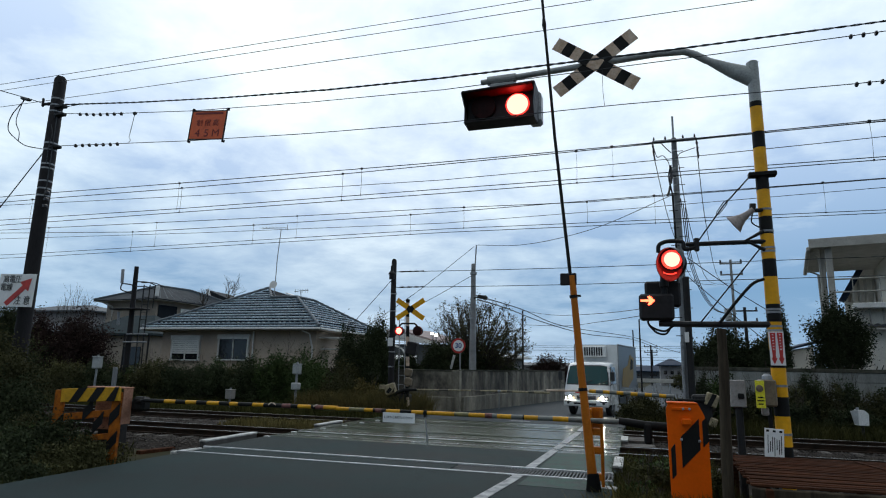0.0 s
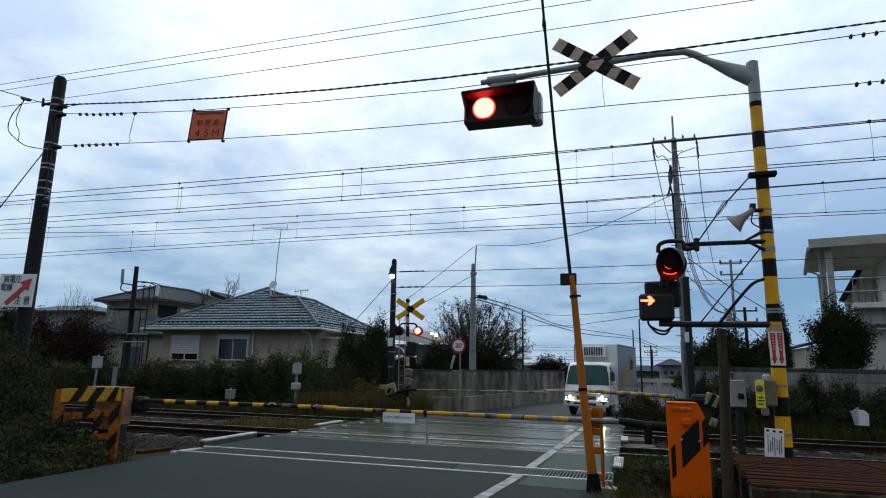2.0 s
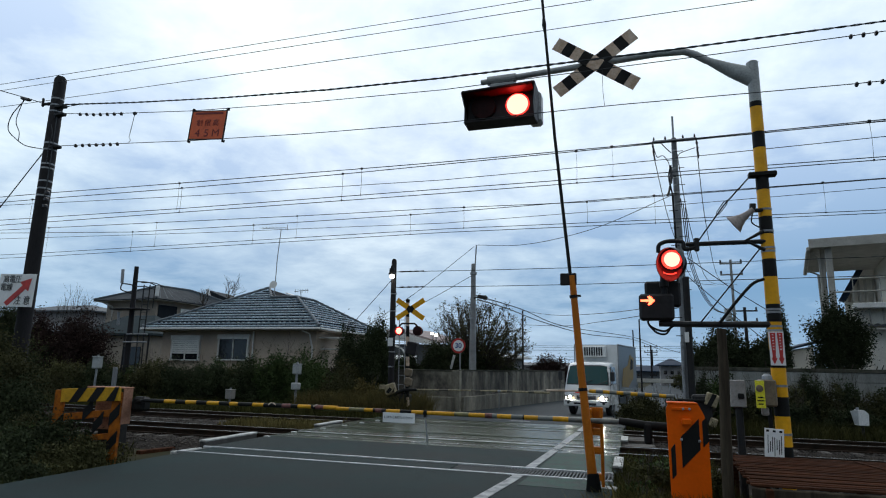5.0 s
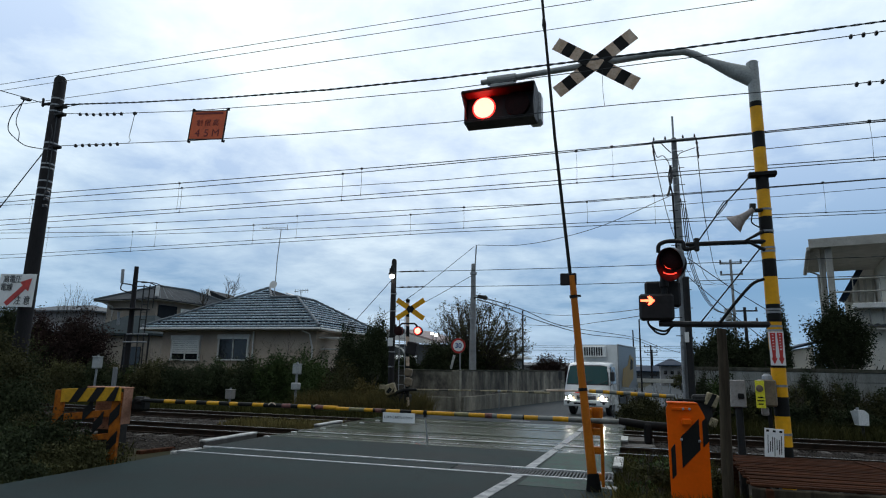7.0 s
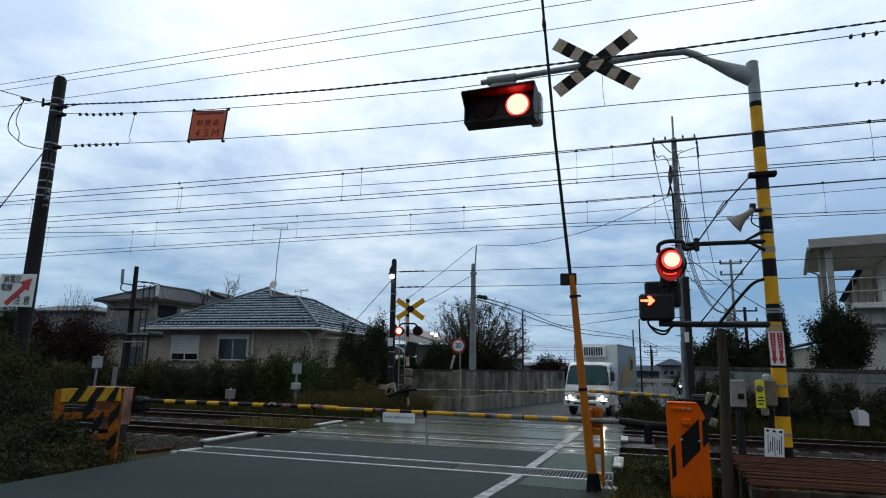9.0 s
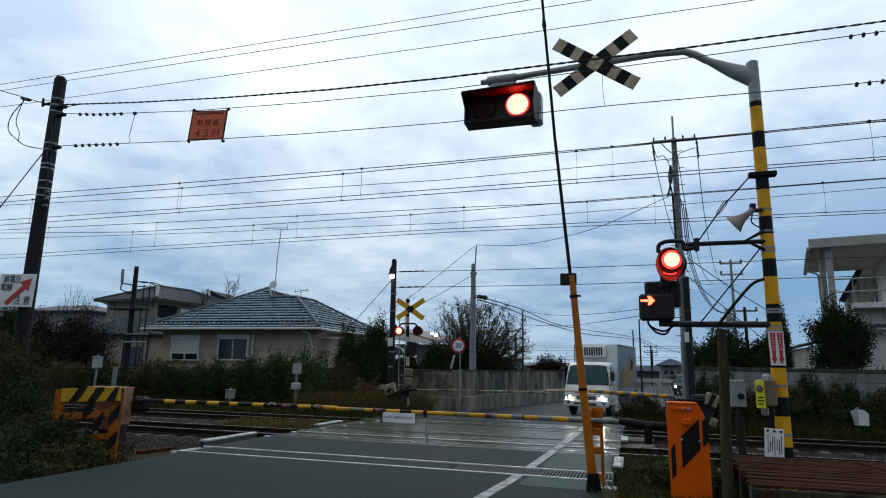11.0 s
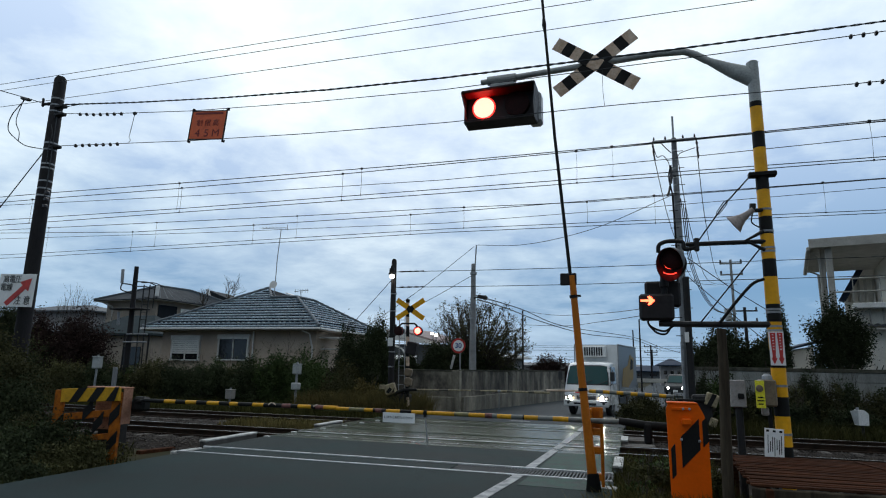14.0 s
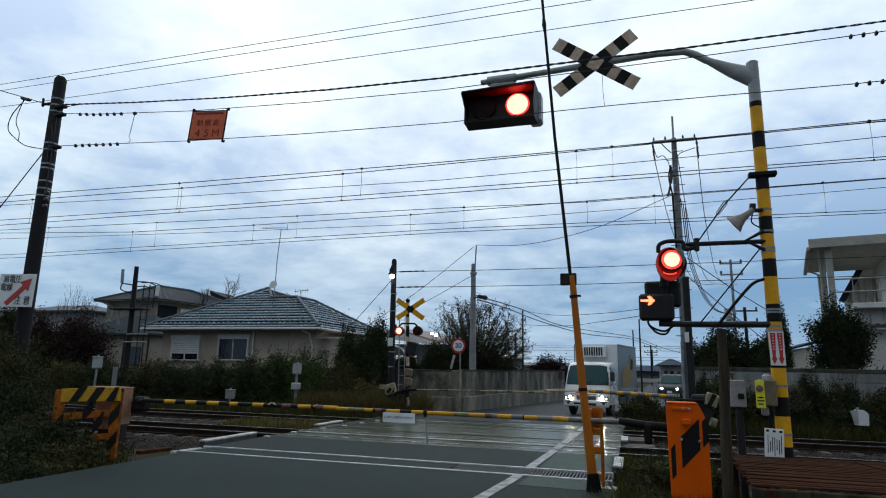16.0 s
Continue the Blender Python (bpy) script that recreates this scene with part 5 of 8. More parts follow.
ml = thing("barrier_machine", (-8.35, 9.2, -0.3), "dark barrier machine with its striped arm lowered over the road", "barrier", "lowered barriers")
part("cabinet", Geo().box((-9.15, 9.2, 0.15), (0.34, 0.4, 0.9), 0.04), "dark_steel", ml)
part("arm_holder", Geo().box((-8.15, 8.75, 0.80), (0.26, 0.2, 0.24), 0.04).box((-8.4, 8.85, 0.72), (0.3, 0.14, 0.12), 0.02), "black", ml)
part("arm_root", Geo().tube([(-9.1, 8.95, 0.72), (-8.5, 8.8, 0.80), (-8.0, 8.62, 0.855)], [0.05, 0.04, 0.035], 10), "black", ml, smooth=True)
striped_arm([(-7.96, "k"), (-7.53, "y"), (-7.3, "k"), (-7.1, "y"), (-6.89, "k"), (-6.68, "y"), (-6.45, "k"), (-6.25, "y"), (-6.09, "k"), (-5.82, "y"), (-5.62, "k"), (-5.29, "r"), (-5.13, "k"), (-5.01, "y"), (-4.78, "k"), (-4.7, "r"), (-4.57, "y"), (-4.35, "")], (-7.96, 8.6, 0.87), (-4.35, 8.6, 0.88), 0.033, 0.030, ml)
g = Geo()
for k, (x, a) in enumerate(((-5.42, 0.5), (-5.5, -0.6), (-4.7, -0.5))):
    g.box((x, 8.565, 0.905), (0.07, 0.008, 0.018), 0.002, Euler((0, a, 0)).to_matrix())
part("torn_tape", g, "buck_white", ml, "torn strips of tape")

# barrier arm that stands upright
up_b = thing("raised_barrier", (-0.58, 8.4, -0.3), "yellow barrier arm standing upright with a thin dark upper rod", "barrier")
part("boot", Geo().lathe((-0.565, 8.4, -0.3), (-0.02, 0, 1), [(0, 0.12), (0.22, 0.11), (0.36, 0.09), (0.5, 0.074), (0.52, 0.066)], 16), "boot_black", up_b, smooth=True)
part("lower_arm", Geo().tube([(-0.585, 8.4, 0.2), (-0.695, 8.4, 1.5), (-0.785, 8.4, 2.78)], [0.062, 0.05, 0.044], 14), "orange_yellow", up_b, smooth=True)
part("arm_collar", Geo().tube([(-0.675, 8.4, 1.24), (-0.678, 8.4, 1.28)], 0.06, 14), "black", up_b)
part("arm_collar", Geo().tube([(-0.768, 8.4, 2.47), (-0.771, 8.4, 2.51)], 0.056, 14).box((-0.70, 8.4, 2.5), (0.06, 0.03, 0.03), 0.006), "black", up_b)
part("joint_plate", Geo().box((-0.835, 8.4, 2.73), (0.22, 0.05, 0.165), 0.01), "hood_black", up_b, "dark joint plate")
part("upper_rod", Geo().tube([(-0.80, 8.4, 2.7), (-0.985, 8.4, 4.8), (-1.14, 8.4, 7.05), (-1.25, 8.4, 8.6)], [0.024, 0.022, 0.02, 0.018], 8), "black", up_b, smooth=True)
part("rod_joint", Geo().tube([(-1.105, 8.4, 6.5), (-1.115, 8.4, 6.62), (-1.122, 8.4, 6.72)], [0.02, 0.034, 0.02], 8), "black", up_b)
ab = thing("arm_bracket", (-0.46, 8.75, -0.3), "yellow steel bracket that holds the upright arm", "bracket")
for x, z0, z1 in ((-0.61, -0.3, 1.0), (-0.47, -0.3, 1.02)):
    part("cheek", Geo().box((x, 8.75, (z0 + z1) / 2), (0.04, 0.12, z1 - z0), 0.01), "orange_yellow", ab)
part("back_plate", Geo().box((-0.54, 8.82, 0.88), (0.17, 0.02, 0.27), 0.008), "orange_yellow", ab)
for z in (0.12, 0.46, 0.70):
    part("cross_plate", Geo().box((-0.54, 8.75, z), (0.13, 0.1, 0.09), 0.01), "orange_yellow", ab)
part("base_plate", Geo().box((-0.44, 8.72, -0.02), (0.3, 0.22, 0.05), 0.01), "kerb_white", ab, "white concrete footing")

# ---------------------------------------------------------------- beyond the tracks: far signal and barriers
FY = 19.0
fs_ = thing("crossing_signal", (-7.13, FY, -0.1), "slim crossing signal post with yellow crossed boards", "crossing signal", "crossing signals")
bands("post_section", (-7.08, FY, -0.1), (-7.19, FY, 3.62), 0.058, [0.35, 0.3], ["buck_white", "black"], fs_, 12, 1)
part("post_cap", Geo().lathe((-7.19, FY, 3.62), (0, 0, 1), [(0, 0.06), (0.09, 0.075), (0.14, 0.03)], 10), "black", fs_)
for ax, az, off in ((0.47, 0.30, -0.08), (0.47, -0.31, -0.095)):
    d = Vector((ax, 0, az)).normalized()
    nn = Vector((-d.z, 0, d.x))
    c = Vector((-7.06, FY + off, 3.40))
    for a, b, mi in ((-0.57, -0.12, 0), (-0.12, 0.12, 1), (0.12, 0.57, 0)):
        part("board_section", Geo().prism([c + d * a + nn * 0.085, c + d * b + nn * 0.085, c + d * b - nn * 0.085, c + d * a - nn * 0.085], (0, 0.012, 0)), ("yellow", "black")[mi], fs_, ("yellow board section", "black board section")[mi])
part("lamp_bar", Geo().tube([(-7.45, FY - 0.05, 2.84), (-7.36, FY - 0.05, 2.93), (-6.9, FY - 0.05, 2.93), (-6.82, FY - 0.05, 2.84)], 0.03, 8), "dark_steel", fs_)
for x in (-7.46, -6.80):
    hl = part("lamp_case", Geo().lathe((x, FY - 0.03, 2.69), (0, 1, 0), [(0, 0.15), (0.05, 0.16), (0.18, 0.13), (0.22, 0.05)], 20), "hood_black", fs_, "black round lamp housing", smooth=True)
    part("lens", Geo().lathe((x, FY - 0.03, 2.69), (0, -1, 0), [(0, 0.105), (0.02, 0.1), (0.035, 0.05), (0.04, 0.01)], 20), "red_glow", hl, "glowing red lamp lens", smooth=True)
    part("rim", Geo().lathe((x, FY - 0.035, 2.69), (0, -1, 0), [(0, 0.15), (0.02, 0.148), (0.02, 0.112), (0.0, 0.11)], 20), "sign_red", hl, "red lamp rim")
# added disc hides one glowing lens at a time to imitate the flashing
far_shutter = part("lens_shutter", Geo().lathe((-7.46, FY - 0.075, 2.69), (0, -1, 0), [(0, 0.155), (0.01, 0.155), (0.025, 0.08), (0.03, 0.01)], 20), "red_dark", fs_, "added dark disc that stands in for the unlit lens, moved between the lamps", smooth=True)
part("speaker_box", Geo().box((-6.98, FY, 2.12), (0.34, 0.3, 0.42), 0.03, Euler((0, radians(10), 0)).to_matrix()), "hood_black", fs_)
for z in (1.35, 1.05):
    part("equipment_box", Geo().box((-7.05, FY - 0.1, z), (0.24, 0.18, 0.24), 0.03, Euler((0, radians(8), 0)).to_matrix()), "brown_box", fs_)
for x in (-7.46, -7.26):
    part("ladder_stile", Geo().tube([(x + 0.05, FY - 0.02, 0.7), (x, FY - 0.02, 3.2)], 0.014, 5), "galvanised", fs_)
for k in range(8):
    part("ladder_rung", Geo().tube([(-7.45, FY - 0.02, 0.95 + 0.3 * k), (-7.24, FY - 0.02, 0.95 + 0.3 * k)], 0.010, 5), "galvanised", fs_)


fm = thing("barrier_machine", (-7.3, 19.1, -0.1), "barrier machine with a tilted striped counterweight and lowered arm", "barrier", "lowered barriers")
part("counterweight", Geo().box((-7.68, 18.95, 0.80), (0.36, 0.2, 0.34), 0.03, Euler((0, radians(-18), 0)).to_matrix()).box((-7.98, 18.97, 0.86), (0.2, 0.03, 0.15), 0.01), "weight_cream", fm, "tilted counterweight")
part("weight_stripe", Geo().prism([(-7.80, 18.845, 0.70), (-7.68, 18.845, 0.86), (-7.58, 18.845, 0.80), (-7.70, 18.845, 0.66)], (0, -0.005, 0)).prism([(-7.60, 18.845, 0.70), (-7.50, 18.845, 0.86), (-7.53, 18.845, 0.70)], (0, -0.005, 0)), "black", fm)
part("cabinet", Geo().box((-7.25, 19.15, 0.28), (0.36, 0.4, 0.75), 0.04).box((-7.22, 19.1, 0.72), (0.22, 0.24, 0.2), 0.03), "dark_steel", fm)
part("weight_lever", Geo().prism([(-7.84, 18.93, 0.62), (-7.55, 18.93, 0.66), (-7.1, 18.93, 0.45), (-7.15, 18.93, 0.15), (-7.45, 18.93, 0.3)], (0, 0.08, 0)), "black", fm)
part("arm_root", Geo().tube([(-7.6, 18.95, 0.62), (-7.2, 18.9, 0.78), (-6.75, 18.9, 0.81)], [0.06, 0.06, 0.04], 10), "black", fm)
bands("arm_section", (-6.75, 18.9, 0.81), (-4.3, 18.9, 0.84), 0.022, [0.75, 0.3], ["weight_cream", "arm_dark"], fm, 10, 0)
bands("arm_section", (-4.3, 18.9, 0.84), (-2.5, 18.9, 0.83), 0.034, [0.5, 0.16], ["weight_cream", "arm_dark"], fm, 10, 0)
part("drop_rod", Geo().tube([(-4.05, 18.88, 0.86), (-4.05, 18.88, 0.3)], 0.012, 6).box((-4.05, 18.88, 0.84), (0.09, 0.06, 0.07), 0.01), "galvanised", fm)

fr = thing("barrier_machine", (2.05, 19.1, -0.3), "barrier machine with a tilted striped counterweight and lowered arm", "barrier", "lowered barriers")
part("cabinet", Geo().box((1.75, 19.2, 0.35), (0.5, 0.5, 1.1), 0.05), "dark_steel", fr)
part("counterweight", Geo().box((1.99, 18.95, 0.77), (0.34, 0.2, 0.36), 0.03, Euler((0, radians(20), 0)).to_matrix()), "weight_cream", fr, "tilted counterweight")
part("weight_stripe", Geo().prism([(1.84, 18.845, 0.62), (1.95, 18.845, 0.58), (2.13, 18.845, 0.90), (2.02, 18.845, 0.94)], (0, -0.005, 0)), "black", fr)
part("lower_weight", Geo().box((2.0, 18.95, 0.16), (0.2, 0.18, 0.24), 0.03, Euler((0, radians(20), 0)).to_matrix()), "weight_cream", fr)
part("arm_root", Geo().tube([(1.9, 18.92, 0.74), (1.4, 18.92, 0.74), (1.1, 18.92, 0.75)], [0.06, 0.04, 0.03], 10), "black", fr)
bands("arm_section", (1.0, 18.92, 0.83), (-1.34, 18.92, 0.92), 0.055, [0.2, 0.19], ["arm_grey", "arm_yellow"], fr, 12, 0)
part("arm_tip", Geo().tube([(-1.34, 18.92, 0.92), (-2.6, 18.92, 0.90)], 0.03, 10), "buck_white", fr)


lp = thing("street_light_pole", (-8.0, 19.7, -0.1), "dark pole with a small bright lamp near its top", "street lamp")
part("shaft", Geo().lathe((-7.97, 19.7, -0.1), (-0.008, 0, 1), [(0, 0.115), (5.3, 0.09), (5.36, 0.05)], 14), "dark_pole", lp, smooth=True)
part("notice", Geo().box((-8.0, 19.57, 2.35), (0.18, 0.01, 0.28), 0.004), "sign_white", lp)
part("meter_box", Geo().box((-7.86, 19.6, 2.75), (0.1, 0.12, 0.4), 0.02), "dark_steel", lp)
for z in (3.4, 4.0, 2.0, 1.5):
    part("band", Geo().cyl((-7.99, 19.7, z), (-7.99, 19.7, z + 0.04), 0.112, n=14), "galvanised", lp)
part("lamp_cap", Geo().lathe((-8.0, 19.50, 4.68), (0, 0, 1), [(0, 0.12), (0.03, 0.12), (0.14, 0.05), (0.3, 0.045)], 14), "dark_steel", lp)
part("lamp_bulb", Geo().lathe((-8.0, 19.50, 4.53), (0, 0, 1), [(0, 0.03), (0.03, 0.08), (0.1, 0.085), (0.15, 0.05)], 14), "street_glow", lp, "glowing white bulb", smooth=True)
# added sleeve: slides off the glowing bulb to imitate switching on
street_sleeve = part("lamp_sleeve", Geo().lathe((-8.0, 19.50, 4.505), (0, 0, 1), [(0, 0.02), (0.005, 0.092), (0.19, 0.092), (0.195, 0.06)], 14), "dark_steel", lp, "added dark sleeve that hides the bulb until it comes on")
for z in (4.80, 4.25):
    single("service_wire", Geo().tube(curve([(-7.9, 19.7, z), (-3, 19.8, z - 0.02), (3, 20.0, z + 0.04), (40, 20, z + 0.3)]), 0.011, 5), "wire", "thin service wire from the lamp pole", "wire", "wires")
    single("insulator_string", Geo().tube([(-7.8 + 0.13 * i, 19.7, z) for i in range(8)], [0.03 if i % 2 else 0.015 for i in range(8)], 6), "insulator", "string of small dark insulators", "insulator")
single("service_wire", Geo().tube(curve([(-8.0, 19.7, 4.6), (-10.6, 21.5, 2.9)]), 0.012, 5), "wire", "slanting guy wire of the lamp pole", "wire", "wires")

# boxes on posts beside the far track
def track_box(x, y, z, low, label, w=0.3, h=0.42, paint="steel_grey"):
    t = thing("track_box", (x, y, low), label, "signal box", "track boxes")
    part("case", Geo().box((x, y, z), (w, 0.25, h), 0.03), paint, t)
    part("cap", Geo().box((x + 0.02, y - 0.02, z + h / 2 + 0.02), (w * 0.9, 0.3, 0.04), 0.015), paint, t)
    part("knob", Geo().cyl((x, y, z + h / 2 + 0.03), (x, y, z + h / 2 + 0.1), 0.04, n=8), "galvanised", t)
    part("leg", Geo().cyl((x, y, low), (x, y, z - h / 2 + 0.02), 0.04, n=8), "galvanised", t)
    return t


track_box(-19.6, 18.6, 1.45, -0.3, "pale grey signal box on a post")
tb = track_box(-11.15, 18.9, 1.36, -0.3, "pale grey signal box on a post above a second box", 0.24, 0.32)
part("lower_case", Geo().box((-11.13, 18.85, 0.80), (0.26, 0.24, 0.24), 0.03), "steel_grey", tb)
track_box(-13.8, 18.95, 0.43, -0.3, "pale grey signal box low beside the track", 0.28, 0.3, "grey_box")
hb = thing("track_box", (5.72, 18.8, -0.3), "white hooded signal box beside the track", "signal box", "track boxes")
hood = [(5.28, 0.61), (5.46, 0.64), (5.62, 0.63), (5.70, 0.54), (5.68, 0.25), (5.44, 0.25), (5.33, 0.29)]
part("case", Geo().prism([(x, 18.75, z) for x, z in hood[1:6]], (0, 0.28, 0)), "shutter_white", hb)
part("open_lid", Geo().prism([(5.28, 18.70, 0.61), (5.46, 18.72, 0.64), (5.44, 18.72, 0.25), (5.34, 18.70, 0.29)], (0, 0.03, 0)), "steel_grey", hb, "grey lid hanging open")
part("knob", Geo().cyl((5.48, 18.85, 0.6), (5.48, 18.85, 0.70), 0.035, n=8), "galvanised", hb)
part("leg", Geo().cyl((5.57, 18.88, -0.3), (5.57, 18.88, 0.3), 0.035, n=8), "dark_steel", hb)
for x, y in ((-18.6, 18.5),):
    single("marker_post", Geo().box((x, y, 0.5), (0.14, 0.14, 1.6), 0.02), "dark_concrete", "short grey concrete marker post", "post")


# ---------------------------------------------------------------- walls beyond the crossing
def wall_run(name, a, b, z0, z1, mat, label, blocks, courses, parent_label="block"):
    """A wall of blocks, each a piece of its own, between two ground points."""
    a, b = Vector((*a, 0)), Vector((*b, 0))
    d = (b - a).normalized()
    L = (b - a).length
    rot = Matrix.Rotation(math.atan2(d.y, d.x), 3, "Z")
    t = thing(name, (a.x, a.y, z0), label, "wall", kind="structure")
    part("core", Geo().box((a + b) / 2 + Vector((0, 0, (z0 + z1) / 2 - 0.02)), (L, 0.11, z1 - z0 - 0.02), 0, rot), mat, t)
    for i in range(blocks):
        for j in range(courses):
            c = a + d * L * (i + 0.5) / blocks
            h = (z1 - z0) / courses
            part(parent_label, Geo().box(c + Vector((0, 0, z0 + h * (j + 0.5))), (L / blocks - 0.012, 0.15, h - 0.012), 0.008, rot), mat, t)
    if courses == 1:
        part("plinth", Geo().box((a + b) / 2 + Vector((0, 0, z0 + 0.41)), (L, 0.5, 0.82), 0.02, rot), "wall_base", t, "paler concrete footing")
    part("coping", Geo().box((a + b) / 2 + Vector((0, 0, z1 + 0.03)), (L + 0.06, 0.2, 0.06 if courses == 1 else 0.12), 0.012, rot), "mossy_concrete", t, "mossy dark coping")
    return t


wall_run("wall_roadside", (-6.62, 23.3), (-5.95, 29.4), -0.4, 1.40, "wall_concrete", "stained grey concrete wall along the road", 3, 1, "panel")
wall_run("wall_roadside_far", (-5.95, 29.4), (-4.4, 40.0), -0.4, 1.42, "wall_concrete", "stained grey concrete wall along the road", 5, 1, "panel")
wall_run("wall_corner", (-9.2, 23.1), (-6.66, 23.2), -0.4, 1.38, "wall_concrete", "stained grey concrete wall beside the lamp pole", 2, 1, "panel")
single("wall_pillar", Geo().box((-6.64, 23.16, 0.5), (0.3, 0.34, 1.84), 0.02), "wall_base", "pale stained concrete pillar at the wall's corner", "pillar", kind="structure")
wall_run("wall_boundary", (1.5, 22.5), (16, 22.5), -0.4, 1.62, "panel_wall", "pale grey concrete panel boundary wall", 9, 6, "panel")
for k in range(9):
    single("fence_board", Geo().box((-14.6 + 0.62 * k, 22.6, 0.55), (0.58, 0.04, 1.75), 0.01), "wood_post", "dark weathered board of the garden fence", "fence board", "garden fence")


# ---------------------------------------------------------------- the tiled bungalow
def hip_house():
    x0, x1, y0, y1, ze = -23.75, -13.75, 25.0, 33.0, 3.22
    t = thing("bungalow", (-18, 29, -0.4), "beige single storey house with a grey tiled hip roof", "house")
    part("wall", Geo().box((-18.65, 29.2, 1.3), (8.8, 7.0, 3.6)), "stucco", t)
    part("soffit", Geo().box(((x0 + x1) / 2, 29, ze - 0.1), (x1 - x0, y1 - y0, 0.05)), "stucco_dull", t)
    part("gutter", Geo().box(((x0 + x1) / 2, y0 - 0.06, ze - 0.04), (x1 - x0 + 0.1, 0.12, 0.09), 0.03), "shutter_white", t, "white gutter along the eave")
    part("gutter", Geo().box((x1 + 0.06, 29, ze - 0.04), (0.12, y1 - y0, 0.09), 0.03), "shutter_white", t, "white gutter along the eave")
    slope, low, high = 0.558, 3.1, 4.35
    knee = x0 + high + 1.0

    def right_end(s):
        """Where the front slope ends: at the hip below the low ridge, at the upper step above it."""
        return x1 - s if s <= low else knee - (s - low) * 0.8

    def courses(g, point, left, right, rows, run, tile_w=0.225):
        for r in range(rows):
            s0, s1 = r * run, (r + 1) * run - 0.118
            a, b = left(s0), right(s0)
            n = max(1, int((b - a) / tile_w))
            for k in range(n):
                u0, u1 = a + (b - a) * k / n, a + (b - a) * (k + 1) / n - 0.05
                pts = []
                for u, s in ((u0, s0), (u1, s0), (u1, s1), (u0, s1)):
                    q = point(u, s)
                    pts.append(Vector((q[0], q[1], ze + s * slope + (0.10 if s == s0 else 0.05))))
                g.prism(pts, (0, 0, -0.05))
        return g

    def at(x, s):
        return (x, y0 + s, ze + s * slope)

    A, B, C, D = (x0, y0, ze), (x1, y0, ze), (x1, y1, ze), (x0, y1, ze)
    P1, P2 = at(x0 + high, high), (knee - (high - low) * 0.8, y0 + high, ze + high * slope)
    K, R2 = at(knee, low), at(x1 - low, low)
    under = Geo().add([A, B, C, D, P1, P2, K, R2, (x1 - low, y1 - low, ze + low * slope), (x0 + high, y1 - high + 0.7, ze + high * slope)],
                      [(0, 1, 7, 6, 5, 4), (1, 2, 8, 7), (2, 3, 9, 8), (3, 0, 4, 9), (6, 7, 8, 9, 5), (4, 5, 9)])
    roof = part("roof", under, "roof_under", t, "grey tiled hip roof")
    g = courses(Geo(), lambda u, s: (u, y0 + s), lambda s: x0 + s, right_end, 15, 0.286)
    courses(g, lambda u, s: (x1 - s, u), lambda s: y0 + s, lambda s: y1 - s, 11, 0.282)
    tagged(part("tiles", g, "roof_tile", roof, "overlapping grey roof tiles", tidy=False), kind="stuff")
    for p, q in ((A, P1), (B, R2), (C, (x1 - low, y1 - low, ze + low * slope)), (K, R2), (K, P2), (P1, P2), (R2, (x1 - low, y1 - low, ze + low * slope))):
        n = max(4, int((Vector(q) - Vector(p)).length / 0.16))
        pts = [Vector(p).lerp(Vector(q), k / n) + Vector((0, 0, 0.10)) for k in range(n + 1)]
        part("ridge_tile", Geo().tube(pts, [0.06 if k % 2 else 0.08 for k in range(n + 1)], 7), "ridge", roof)
    for k in range(31):
        part("snow_guard", Geo().box((x0 + 0.7 + 0.285 * k, y0 + 0.36, ze + 0.30), (0.14, 0.06, 0.11), 0.01), "roof_under", roof)
    for k in range(22):
        part("snow_guard", Geo().box((x1 - 0.36, y0 + 0.7 + 0.3 * k, ze + 0.30), (0.06, 0.13, 0.09), 0.01), "roof_under", roof)
    # lower gablet step near the top
    part("skylight", Geo().box((-17.6, 28.75, 5.24), (0.55, 0.5, 0.05), 0.02, Euler((0, radians(18), 0)).to_matrix()), "shutter_white", roof, "pale skylight")
    for xa, xb, za, zb, shut in ((-22.33, -20.70, 1.66, 2.77, True), (-19.55, -17.88, 1.70, 2.82, False)):
        w = part("window", Geo().box(((xa + xb) / 2, 25.66, (za + zb) / 2), (xb - xa, 0.1, zb - za), 0.01), "pane", t)
        for c, s in ((((xa + xb) / 2, 25.62, za), (xb - xa + 0.12, 0.16, 0.07)), (((xa + xb) / 2, 25.62, zb), (xb - xa + 0.16, 0.18, 0.22)), ((xa, 25.62, (za + zb) / 2), (0.07, 0.16, zb - za)), ((xb, 25.62, (za + zb) / 2), (0.07, 0.16, zb - za)), (((xa + xb) / 2, 25.6, (za + zb) / 2), (0.05, 0.08, zb - za))):
            part("frame", Geo().box(c, s, 0.012), "white_trim", w)
        if shut:
            for k in range(7):
                part("slat", Geo().box(((xa + xb) / 2, 25.58, zb - 0.15 - 0.1 * k), (xb - xa - 0.08, 0.03, 0.092), 0.012), "shutter_white", w)
    part("downpipe", Geo().tube([(-17.6, 25.6, 3.1), (-17.6, 25.6, -0.3)], 0.04, 8), "white_trim", t)
    part("downpipe", Geo().tube([(-14.7, 25.1, 3.1), (-14.45, 25.4, 2.95), (-14.38, 25.6, 2.3), (-14.38, 25.6, -0.3)], 0.04, 8), "white_trim", t)
    part("canopy", Geo().box((-13.5, 26.4, 2.80), (1.3, 1.2, 0.05), 0.01).box((-13.3, 26.4, 2.28), (1.6, 1.0, 0.04), 0.01), "white_trim", t)
    an = thing("rooftop_antenna", (-18.62, 28.6, 5.0), "thin antenna mast with a round dish on the roof", "antenna")
